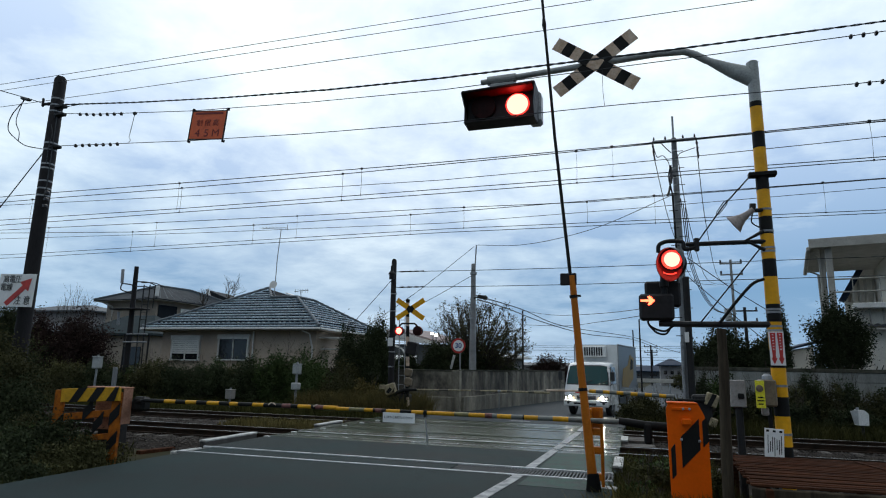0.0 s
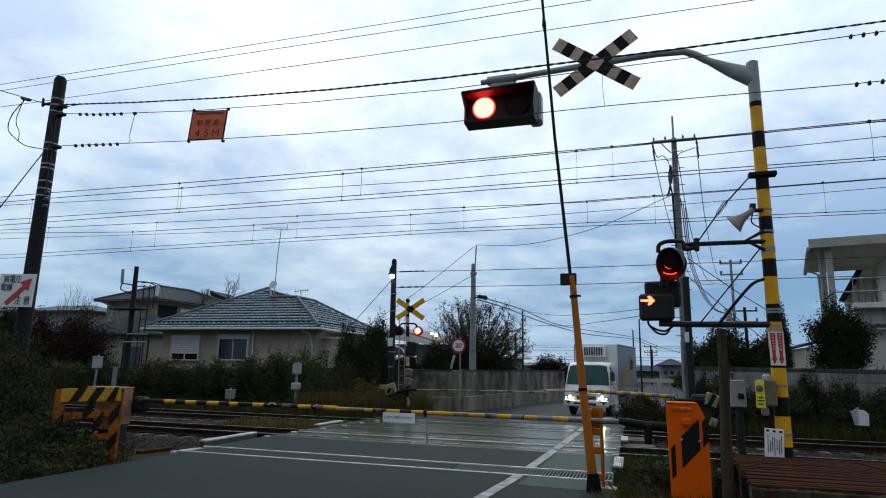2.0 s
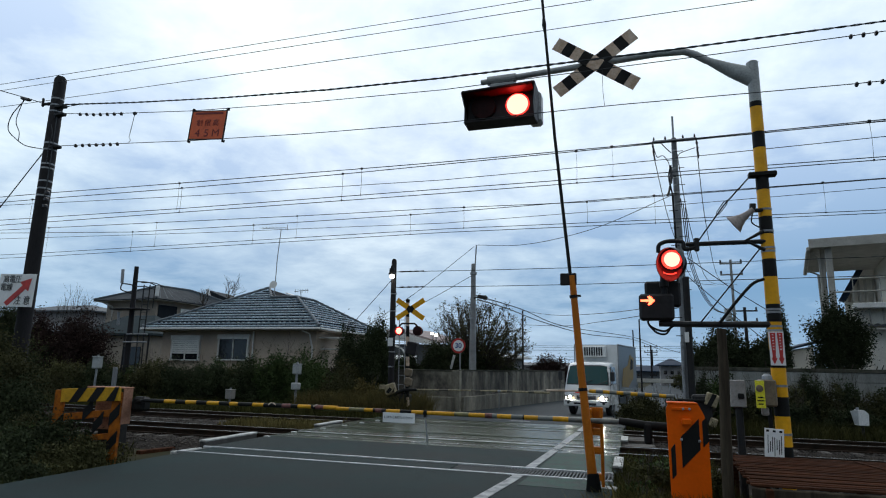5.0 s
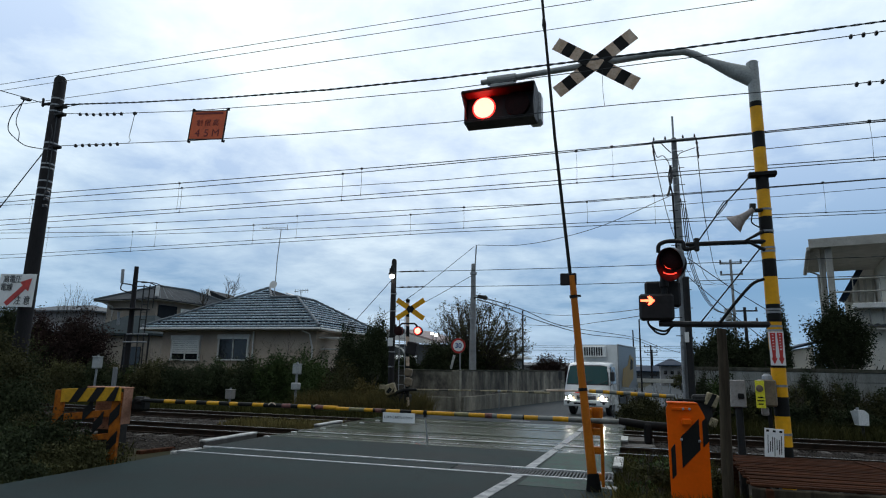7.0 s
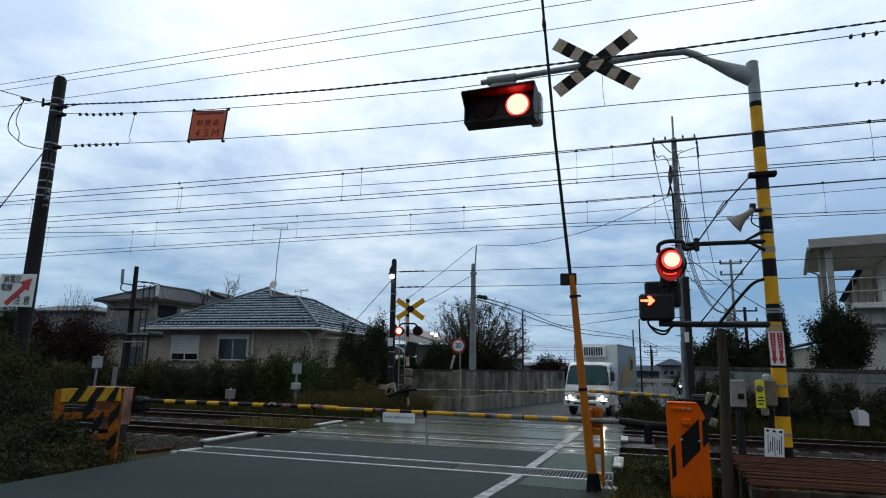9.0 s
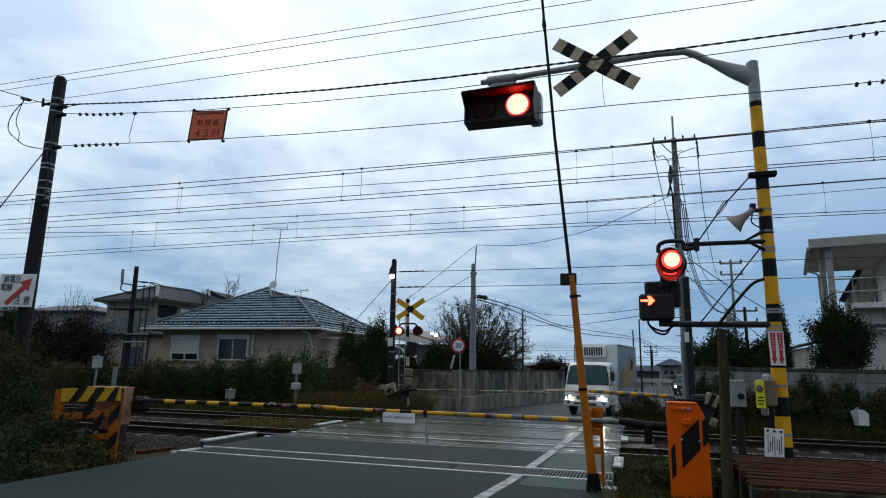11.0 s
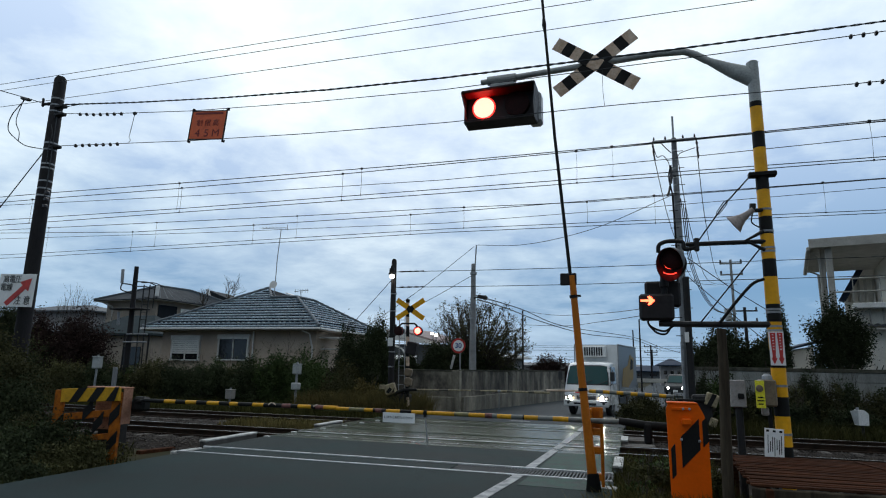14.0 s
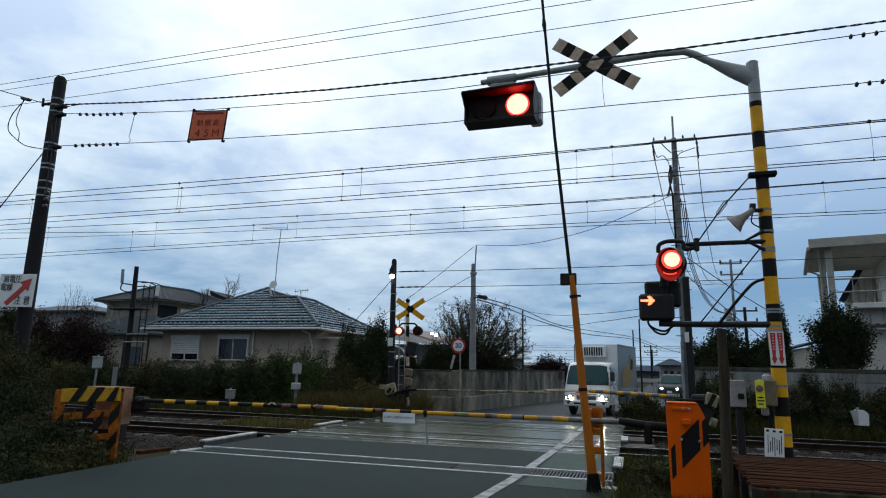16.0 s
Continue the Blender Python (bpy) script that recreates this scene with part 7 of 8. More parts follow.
# speed limit sign
sp = thing("speed_limit_sign", (-6.87, 24.2, -0.4), "round red and white speed limit sign on a grey post", "sign")
part("post", Geo().cyl((-6.79, 24.2, -0.4), (-6.82, 24.2, 2.77), 0.032, n=8), "galvanised", sp)
SX, SY, SZ = -6.87, 24.14, 2.41
part("disc", Geo().cyl((SX, SY, SZ), (SX, SY - 0.015, SZ), 0.30, n=28), "sign_red", sp)
part("face", Geo().cyl((SX, SY - 0.015, SZ), (SX, SY - 0.02, SZ), 0.225, n=28), "sign_white", sp)
lettering("limit_number", "30", 0.285, Matrix.Translation((SX, SY - 0.023, SZ)) @ FACING, "sign_blue", sp, bold=0.006)
single("leaning_stake", Geo().box((-6.95, 23.6, 1.75), (0.09, 0.05, 0.55), 0.01, Euler((0, radians(14), 0)).to_matrix()), "kerb_white", "short white stake leaning behind the wall", "stake")


# ---------------------------------------------------------------- the truck that waits
def build_truck():
    t = thing("box_truck", (0, 0, 0), "white refrigerated box truck waiting with its headlights on", "truck")
    W = 1.70
    cabp = [(0.0, 0.42), (0.0, 0.80), (0.04, 1.0), (0.10, 1.12), (0.23, 1.5), (0.35, 1.84), (0.42, 1.92), (0.60, 1.97), (1.35, 2.0), (1.45, 1.9), (1.45, 0.42)]
    hw = W / 2
    across = [-1.0, -0.96, -0.85, -0.6, -0.2, 0.2, 0.6, 0.85, 0.96, 1.0]

    def skin(u, y, z, out=0.0):
        """A point of the cab's rounded front; u runs from side to side."""
        bow = 0.13 * abs(u) ** 4 if y < 0.5 else 0.0
        lean = 1.0 - 0.09 * max(0.0, min(1.0, (z - 1.1) / 0.8))
        drop = 0.07 * abs(u) ** 6 if z > 1.85 else 0.0
        return Vector((u * hw * lean, y + bow - out, z - drop))

    g = Geo()
    n = len(cabp)
    vs = [skin(u, y, z) for u in across for y, z in cabp]
    fs = [(k * n + i, k * n + (i + 1) % n, (k + 1) * n + (i + 1) % n, (k + 1) * n + i) for k in range(len(across) - 1) for i in range(n)]
    fs += [tuple(range(n)), tuple(range(len(across) * n - 1, (len(across) - 1) * n - 1, -1))]
    g.add(vs, fs)
    cabin = part("cab", g, "truck_white", t, "white cab", smooth=True)

    def band(us, rows, out):
        m = len(rows)
        return Geo().add([skin(u, y, z, out) for u in us for y, z in rows], [(k * m + i, k * m + i + 1, (k + 1) * m + i + 1, (k + 1) * m + i) for k in range(len(us) - 1) for i in range(m - 1)])

    part("windscreen_seal", band([-0.95, -0.85, -0.6, -0.2, 0.2, 0.6, 0.85, 0.95], [(0.105, 1.12), (0.23, 1.5), (0.352, 1.855)], 0.006), "plastic_dark", cabin)
    part("windscreen", band([-0.91, -0.85, -0.6, -0.2, 0.2, 0.6, 0.85, 0.91], [(0.118, 1.165), (0.23, 1.5), (0.34, 1.815)], 0.012), "windscreen", cabin, "dark tinted windscreen")
    part("front_seam", band([-0.9, -0.6, -0.2, 0.2, 0.6, 0.9], [(0.0, 0.775), (0.0, 0.79)], 0.004), "plastic_dark", cabin)
    for s in (-1, 1):
        part("side_window", Geo().prism([(s * 0.846, 0.34, 1.18), (s * 0.846, 1.2, 1.18), (s * 0.80, 1.2, 1.8), (s * 0.80, 0.56, 1.8)], (s * 0.012, 0, 0)), "pane", cabin)
        part("door_seam", Geo().box((s * 0.853, 0.24, 0.85), (0.006, 0.02, 0.75)), "plastic_dark", cabin)
        part("mirror", Geo().box((s * 0.98, 0.05, 1.45), (0.16, 0.1, 0.34), 0.03), "plastic_dark", cabin)
        part("mirror_arm", Geo().tube([(s * 0.83, 0.2, 1.75), (s * 0.98, 0.06, 1.68), (s * 0.98, 0.06, 1.2), (s * 0.84, 0.16, 1.1)], 0.014, 5), "plastic_dark", cabin)
        lamp = part("headlamp", Geo().box((s * 0.64, 0.03, 0.66), (0.36, 0.14, 0.19), 0.05), "chrome", cabin, "clear headlamp unit")
        big = 0.058 if s > 0 else 0.036
        part("beam", Geo().lathe((s * 0.58 + 0.02 * s, -0.055, 0.665), (0, -1, 0), [(0, big), (0.015, big * 0.8), (0.02, 0.02)], 16), "headlight", lamp, "lit lamp")
        part("side_light", Geo().lathe((s * 0.75, -0.05, 0.645), (0, -1, 0), [(0, 0.04), (0.015, 0.03)], 12), "headlight_dim", lamp, "lit lamp")
        part("inner_light", Geo().lathe((s * 0.47, -0.05, 0.645), (0, -1, 0), [(0, 0.035), (0.012, 0.025)], 12), "sidelight", lamp, "lit lamp")
        part("fog_lamp", Geo().cyl((s * 0.66, -0.075, 0.47), (s * 0.66, -0.09, 0.47), 0.05, n=12), "plastic_dark", cabin)
    part("grille", Geo().box((0, -0.005, 0.66), (0.72, 0.06, 0.16), 0.02), "plastic_dark", cabin)
    for z in (0.62, 0.70):
        part("grille_bar", Geo().box((0, -0.04, z), (0.7, 0.02, 0.022), 0.006), "chrome", cabin)
    part("bumper", Geo().box((0, 0.0, 0.46), (W * 0.99, 0.16, 0.24), 0.05), "truck_white", cabin)
    part("bumper_intake", Geo().box((0.08, -0.075, 0.43), (0.62, 0.02, 0.09), 0.01), "plastic_dark", cabin)
    for s in (-1, 1):
        part("bumper_slot", Geo().box((s * 0.66, -0.07, 0.52), (0.26, 0.03, 0.05), 0.01), "plastic_dark", cabin)
    part("number_plate", Geo().box((-0.32, -0.085, 0.46), (0.34, 0.01, 0.17), 0.004), "sign_white", cabin)
    part("plate_bar", Geo().box((-0.32, -0.092, 0.45), (0.26, 0.004, 0.06)), "black", cabin)
    part("emblem", Geo().box((-0.33, 0.0, 0.86), (0.16, 0.02, 0.07), 0.01), "sign_red", cabin)
    for x in (-0.3, 0.3):
        part("wiper", Geo().tube([(x, 0.06, 1.13), (x + 0.34, 0.1, 1.22), (x + 0.5, 0.13, 1.3)], 0.012, 5), "plastic_dark", cabin)
    cargo = part("cargo_box", Geo().box((0, 3.35, 1.78), (1.74, 3.5, 1.80), 0.03), ["box_side"], t, "grey insulated cargo box")
    part("front_panel", Geo().box((0, 1.585, 1.78), (1.70, 0.02, 1.76), 0.01), "truck_white", cargo, "white front of the cargo box")
    for s in (-1, 1):
        part("corner_post", Geo().box((s * 0.865, 1.62, 1.78), (0.05, 0.08, 1.82), 0.015), "galvanised", cargo)
        part("roof_rail", Geo().box((s * 0.865, 3.35, 2.67), (0.05, 3.52, 0.06), 0.015), "galvanised", cargo)
        part("floor_rail", Geo().box((s * 0.865, 3.35, 0.92), (0.05, 3.5, 0.1), 0.015), "galvanised", cargo)
    part("logo_patch", Geo().prism([(0.875, 2.1, 1.05), (0.875, 3.2, 1.0), (0.875, 4.3, 1.35), (0.875, 4.5, 2.2), (0.875, 3.8, 2.35), (0.875, 3.3, 1.9), (0.875, 2.4, 1.75)], (0.006, 0, 0)), "logo_yellow", cargo, "yellow shape painted on the box side")
    part("logo_patch", Geo().prism([(0.884, 3.7, 1.7), (0.884, 4.2, 1.75), (0.884, 4.3, 2.1), (0.884, 3.9, 2.2)], (0.004, 0, 0)), "black", cargo, "black shape painted on the box side")
    unit = part("cooling_unit", Geo().box((-0.02, 1.46, 2.40), (0.95, 0.26, 0.44), 0.04), "truck_white", cargo, "white cooling unit with dark slots")
    for k in range(8):
        part("slot", Geo().box((-0.37 + 0.095 * k, 1.325, 2.40), (0.06, 0.02, 0.32), 0.008), "plastic_dark", unit)
    part("chassis", Geo().box((0, 2.9, 0.62), (0.8, 4.2, 0.22), 0.02), "plastic_dark", t)
    part("side_guard", Geo().box((0.8, 2.4, 0.5), (0.04, 1.1, 0.3), 0.01), "plastic_dark", t)
    for x in (-0.70, 0.70):
        for y in (0.72, 3.6):
            w = part("wheel", Geo().lathe((x - 0.1, y, 0.355), (1, 0, 0), [(0, 0.24), (0.0, 0.31), (0.03, 0.355), (0.17, 0.355), (0.2, 0.31), (0.2, 0.24)], 24), "rubber", t, smooth=False)
            part("rim", Geo().lathe((x - 0.105, y, 0.355), (1, 0, 0), [(0, 0.08), (0.01, 0.22), (0.2, 0.22), (0.21, 0.08)], 20), "galvanised", w)
    part("mudguard", Geo().box((0.72, 3.0, 0.6), (0.25, 0.03, 0.5), 0.01).box((-0.72, 3.0, 0.6), (0.25, 0.03, 0.5), 0.01), "rubber", t)
    t.matrix_world = pose(-1.80, 23.75, -0.135, 0, 0, -11)
    return t


build_truck()


def build_car():
    t = thing("grey_car", (0, 0, 0), "grey car that rolls up behind the truck with headlights on", "car")
    prof = [(0.0, 0.35), (0.02, 0.72), (0.15, 0.82), (0.8, 1.0), (1.45, 1.6), (1.75, 1.68), (3.4, 1.66), (3.75, 1.05), (3.85, 0.9), (3.85, 0.35)]
    n = len(prof)
    g = Geo()
    vs = []
    for x in (-0.8, -0.74, 0.74, 0.8):
        for y, z in prof:
            vs.append((x * (0.82 if z > 1.2 else 1), y, z - (0.05 if abs(x) > 0.75 else 0)))
    fs = [(k * n + i, k * n + (i + 1) % n, (k + 1) * n + (i + 1) % n, (k + 1) * n + i) for k in range(3) for i in range(n)]
    fs += [tuple(range(n)), tuple(range(4 * n - 1, 3 * n - 1, -1))]
    g.add(vs, fs)
    body = part("body", g, "car_grey", t)
    part("windscreen", Geo().prism([(-0.64, 0.86, 1.06), (0.64, 0.86, 1.06), (0.57, 1.38, 1.54), (-0.57, 1.38, 1.54)], (0, -0.012, 0.012)), "windscreen", body, "dark windscreen")
    part("grille", Geo().box((0, 0.0, 0.6), (0.7, 0.04, 0.12), 0.02), "plastic_dark", body)
    part("number_plate", Geo().box((0, -0.01, 0.45), (0.33, 0.03, 0.16), 0.005), "sign_white", body)
    for s in (-1, 1):
        part("headlamp", Geo().lathe((s * 0.52, 0.02, 0.67), (0, -1, 0), [(0, 0.085), (0.03, 0.08), (0.05, 0.03)], 16), "car_lamp", body, "bright headlamp")
        part("mirror", Geo().box((s * 0.9, 1.2, 1.05), (0.16, 0.1, 0.12), 0.03), "car_grey", body)
        for y in (0.7, 3.1):
            w = part("wheel", Geo().lathe((s * 0.7 - 0.09, y, 0.3), (1, 0, 0), [(0, 0.2), (0.02, 0.3), (0.16, 0.3), (0.18, 0.2)], 20), "rubber", t)
            part("rim", Geo().lathe((s * 0.7 - 0.1, y, 0.3), (1, 0, 0), [(0, 0.06), (0.01, 0.19), (0.19, 0.19), (0.2, 0.06)], 16), "galvanised", w)
    return t


car = build_car()

# ---------------------------------------------------------------- trees, hedges and weeds
def fan_tree(x, y, z):
    """A half bare tree whose many limbs fan out from a low fork."""
    t = thing("garden_tree", (x, y, z), "spreading half bare tree behind the wall", "tree")
    part("trunk", Geo().tube([(x, y, z), (x - 0.03, y, z + 0.8), (x, y, z + 1.6)], [0.2, 0.17, 0.16], 10), "bark", t, tidy=False)
    tips, twigs = [], Geo()
    for k in range(64):
        a = 2.4 * k
        lean = radians(6 + 72 * ((k * 0.37) % 1.0) ** 0.8)
        long = 3.45 - 0.95 * lean / radians(78) + RNG.uniform(-0.3, 0.15)
        d = Vector((math.sin(lean) * math.cos(a), 0.8 * math.sin(lean) * math.sin(a), math.cos(lean)))
        q, pts = Vector((x, y, z + 1.2 + 0.4 * RNG.uniform())), []
        for i in range(8):
            pts.append(q.copy())
            d = (d + Vector(RNG.normal(size=3) * 0.07) + Vector((0, 0, 0.05))).normalized()
            q = q + d * long / 7
        limb = Geo().tube(pts, [0.05 - 0.0055 * i for i in range(8)], 5)
        part("limb", limb, "bark", t, tidy=False)
        for i in range(2, 8):
            for j in range(2):
                nd = (d + Vector(RNG.normal(size=3)) * 0.55 + Vector((0, 0, 0.2))).normalized()
                tips += grow(twigs, pts[i], nd, 0.4 * RNG.uniform(0.7, 1.2), 0.014, 2, 0.3, 3, 0.7, 0.12)
    tagged(part("twig_tangle", twigs, "bark", t, "fine bare twigs", tidy=False), kind="stuff")
    pts = np.array([tuple(p) for p in tips])
    pts = pts[RNG.uniform(size=len(pts)) < 0.8]
    pts = np.repeat(pts, 2, 0) + RNG.normal(size=(len(pts) * 2, 3)) * 0.05
    part("crown", leaf_mesh(pts, 0.042), "leaf_hedge", t, "thin dark leaves", tidy=False)


fan_tree(-7.25, 28.5, -0.4)

shrub("round_bush", (-5.6, 43, -0.4), 2.75, 1.55, "leaf_red", "round bare brownish bush behind the wall", 150, 90, 0.08, 1.0, low=0.3)
shrub("round_bush", (-6.9, 33.2, -0.4), 2.3, 1.05, "leaf_dark", "low dark clipped bush behind the wall", 130, 80, 0.08, 0.8, low=0.3)
shrub("garden_hedge", (-8.35, 26.5, -0.4), 2.75, 0.95, "leaf_dark", "dark clipped hedge behind the wall", 190, 110, 0.085, 0.7, low=0.5)
shrub("garden_hedge", (-10.0, 26.6, -0.4), 2.35, 0.95, "leaf_dark", "dark clipped hedge behind the wall", 150, 90, 0.085, 0.6, low=0.4)
shrub("garden_hedge", (-7.4, 27.7, -0.4), 3.0, 0.75, "leaf_dark", "dark clipped hedge behind the wall", 150, 100, 0.085, 0.6, low=0.5)
shrub("dark_conifer", (-9.62, 22.2, -0.4), 3.75, 0.62, "leaf_dark", "dark ragged evergreen beside the lamp pole", 150, 70, 0.06, twigs=5, category="tree")
shrub("dark_conifer", (-10.2, 22.5, -0.4), 3.0, 0.95, "leaf_dark", "dark dense evergreen beside the house", 170, 80, 0.06, 0.6, twigs=4, category="tree")
shrub("dark_conifer", (-11.3, 23.0, -0.4), 3.3, 0.6, "leaf_dark", "dark dense evergreen beside the house", 120, 70, 0.06, twigs=3, category="tree")
plum = shrub("plum_tree", (-24.0, 21.5, -0.4), 3.9, 1.7, "leaf_red", "dense dark reddish garden tree with upright twigs", 190, 70, 0.075, 1.2, category="tree")
for k in range(44):
    g = Geo()
    xa = -24.2 + 1.15 * RNG.normal() * 0.6
    grow(g, (xa, 21.5 + RNG.uniform(-0.4, 0.4), 2.9), (0.12 * RNG.normal(), 0, 1), 1.05 + 0.5 * RNG.uniform() - 0.4 * abs(xa + 24.2), 0.010, 1, 0.12, 3, 0.42, 0.5)
    part("twig", g, "bark", plum, tidy=False)
shrub("plum_tree", (-27.3, 20.6, -0.4), 4.6, 1.5, "leaf_dark", "dense dark garden tree on the bank beyond the tracks", 170, 70, 0.08, 1.0, twigs=6, category="tree")
shrub("plum_tree", (-25.6, 20.9, -0.4), 3.9, 1.2, "leaf_red", "dense dark reddish garden tree", 110, 60, 0.08, 0.9, twigs=4, category="tree")
shrub("plum_tree", (-27.0, 22.0, -0.4), 3.4, 1.5, "leaf_red", "dense dark reddish garden tree", 110, 60, 0.08, 1.2, twigs=4, category="tree")
for k in range(13):
    shrub("wild_shrub", (-23.5 + 1.05 * k, 21.3 + 0.25 * math.sin(k * 2.3), -0.3), 1.75 + 0.2 * math.sin(k * 1.9) + (0.35 if k > 9 else 0.0), 0.95, ("leaf_hedge", "leaf_dark", "leaf_hedge", "leaf_green")[k % 4], "overgrown dark shrub on the bank beyond the tracks", 80, 70, 0.06, 0.6, twigs=2, low=-0.3, group="bank shrubs")
for x, y, top, r, mat in ((-22.5, 19.8, 1.9, 1.3, "leaf_hedge"), (-20.6, 19.9, 1.7, 1.2, "leaf_dark"), (-18.8, 20.2, 1.8, 1.1, "leaf_hedge"), (-17.1, 20.3, 1.75, 1.1, "leaf_dark"), (-15.6, 20.1, 1.8, 1.0, "leaf_dark"), (-14.1, 20.2, 2.0, 1.0, "leaf_dark"), (-12.8, 20.3, 2.4, 0.95, "leaf_green"), (-11.5, 20.4, 2.05, 0.9, "leaf_green"), (-10.3, 20.3, 1.5, 0.8, "leaf_hedge"), (-9.2, 20.4, 1.3, 0.6, "leaf_dry"), (-24.8, 19.8, 2.3, 1.4, "leaf_dark"), (-27.5, 19.5, 2.6, 1.6, "leaf_dark"), (-30.5, 19.5, 2.6, 1.8, "leaf_hedge")):
    shrub("wild_shrub", (x, y, -0.3), top, r, mat, "overgrown dark shrub on the bank beyond the tracks", 85, 60, 0.065, 0.7, twigs=3, low=-0.3, group="bank shrubs")
for x, y, top, r, low in ((4.7, 23.5, 4.1, 0.36, 0.6), (6.55, 23.5, 4.3, 0.88, 1.7), (2.95, 23.6, 3.4, 0.72, 0.6), (3.75, 24.0, 2.9, 0.75, 0.6), (2.4, 24.2, 2.8, 0.45, 0.6), (4.3, 23.6, 2.9, 0.5, 0.6)):
    shrub("garden_shrub", (x, y, -0.3), top, r, "leaf_dark", "dense dark evergreen behind the boundary wall", 190, 80, 0.06, 0.6, low=low, category="tree", group="garden evergreens")
for x, y, top, r, mat in ((1.6, 20.6, 1.3, 0.45, "leaf_hedge"), (2.2, 21.2, 1.7, 0.5, "leaf_green"), (0.25, 20.8, 1.15, 0.6, "leaf_hedge"), (-0.15, 20.2, 0.9, 0.4, "leaf_hedge"), (3.1, 21.3, 1.2, 0.5, "leaf_hedge"), (4.6, 21.4, 1.4, 0.45, "leaf_hedge"), (5.6, 21.5, 1.5, 0.4, "leaf_hedge"), (6.6, 21.4, 1.2, 0.6, "leaf_hedge"), (1.1, 21.2, 0.95, 0.45, "leaf_hedge"), (1.85, 20.7, 1.65, 0.36, "leaf_dark"), (2.6, 21.3, 1.8, 0.45, "leaf_dark"), (3.7, 21.6, 1.5, 0.5, "leaf_dark"), (5.1, 21.7, 1.75, 0.4, "leaf_dark"), (6.1, 21.7, 1.7, 0.35, "leaf_dark"), (7.2, 21.6, 1.5, 0.5, "leaf_dark"), (4.4, 20.6, 1.0, 0.6, "leaf_dark"), (5.9, 20.6, 0.95, 0.7, "leaf_dark"), (7.3, 20.4, 1.0, 0.7, "leaf_dark")):
    shrub("weed_shrub", (x, y, -0.3), top, r, mat, "tall dark weeds and vines in front of the wall", 60, 40, 0.055, 0.4, twigs=4, low=0.0, group="wall weeds")
for x, y, top, r, mat in ((-9.3, 6.9, 0.75, 0.9, "leaf_dark"), (-10.8, 7.2, 0.95, 1.0, "leaf_hedge"), (-8.6, 7.7, 0.5, 0.6, "leaf_hedge"), (-12.3, 7.8, 1.1, 1.0, "leaf_dark"), (-10.2, 5.8, 0.65, 0.9, "leaf_dark"), (-11.8, 6.2, 0.9, 1.0, "leaf_dark"), (-8.3, 6.5, 0.35, 0.5, "leaf_dark"), (-13.2, 9.3, 1.0, 0.9, "leaf_hedge"), (-11.2, 9.2, 0.7, 0.8, "leaf_dark"), (-8.6, 5.4, 0.4, 0.7, "leaf_dark"), (-10.9, 8.55, 1.5, 0.6, "leaf_dark"), (-11.7, 9.1, 2.2, 0.55, "leaf_hedge"), (-12.5, 9.1, 2.35, 0.6, "leaf_hedge"), (-11.3, 8.3, 1.3, 0.7, "leaf_dark"), (-9.9, 8.0, 0.7, 0.6, "leaf_green"), (-11.5, 8.5, 2.2, 0.35, "leaf_hedge"), (-9.25, 8.0, 0.72, 0.5, "leaf_dark"), (-8.65, 8.1, 0.5, 0.35, "leaf_hedge"), (-9.75, 8.15, 0.85, 0.45, "leaf_hedge"), (-10.4, 7.6, 0.95, 0.6, "leaf_dark")):
    shrub("roadside_weed", (x, y, -0.3), top, r, mat, "leafy dark weeds at the road's edge", 110, 75, 0.038, 0.8, low=-0.2, group="roadside weeds")


for x, y, top, r, mat in ((-0.05, 8.6, 0.42, 0.22, "leaf_green"), (0.2, 9.1, 0.5, 0.28, "leaf_hedge"), (0.05, 9.9, 0.45, 0.3, "leaf_hedge"), (0.3, 10.5, 0.5, 0.3, "leaf_green"), (-0.1, 10.9, 0.35, 0.25, "leaf_dry"), (0.9, 9.3, 0.5, 0.3, "leaf_hedge"), (0.15, 8.0, 0.38, 0.25, "leaf_hedge")):
    shrub("corner_weed", (x, y, -0.3), top, r, mat, "low ragged weeds beside the barrier guard", 34, 22, 0.045, twigs=4, low=0.0, group="corner weeds")


def blades(x0, x1, y0, y1, n, h, where=None, z=-0.3):
    v, f = [], []
    for k in range(n):
        x, y = RNG.uniform(x0, x1), RNG.uniform(y0, y1)
        if where and not where(x, y):
            continue
        a, hh, w = RNG.uniform(0, 6.28), h * RNG.uniform(0.4, 1.3), RNG.uniform(0.006, 0.014)
        lx, ly = RNG.normal() * 0.35 * hh, RNG.normal() * 0.35 * hh
        dx, dy = math.cos(a) * w, math.sin(a) * w
        o = len(v)
        v += [(x - dx, y - dy, z), (x + dx, y + dy, z), (x + dx * 0.7 + lx * 0.4, y + dy * 0.7 + ly * 0.4, z + hh * 0.6), (x - dx * 0.7 + lx * 0.4, y - dy * 0.7 + ly * 0.4, z + hh * 0.6), (x + lx, y + ly, z + hh)]
        f += [(o, o + 1, o + 2, o + 3), (o + 3, o + 2, o + 4)]
    g = Geo()
    g.v, g.f, g.m = v, f, [0] * len(f)
    return g


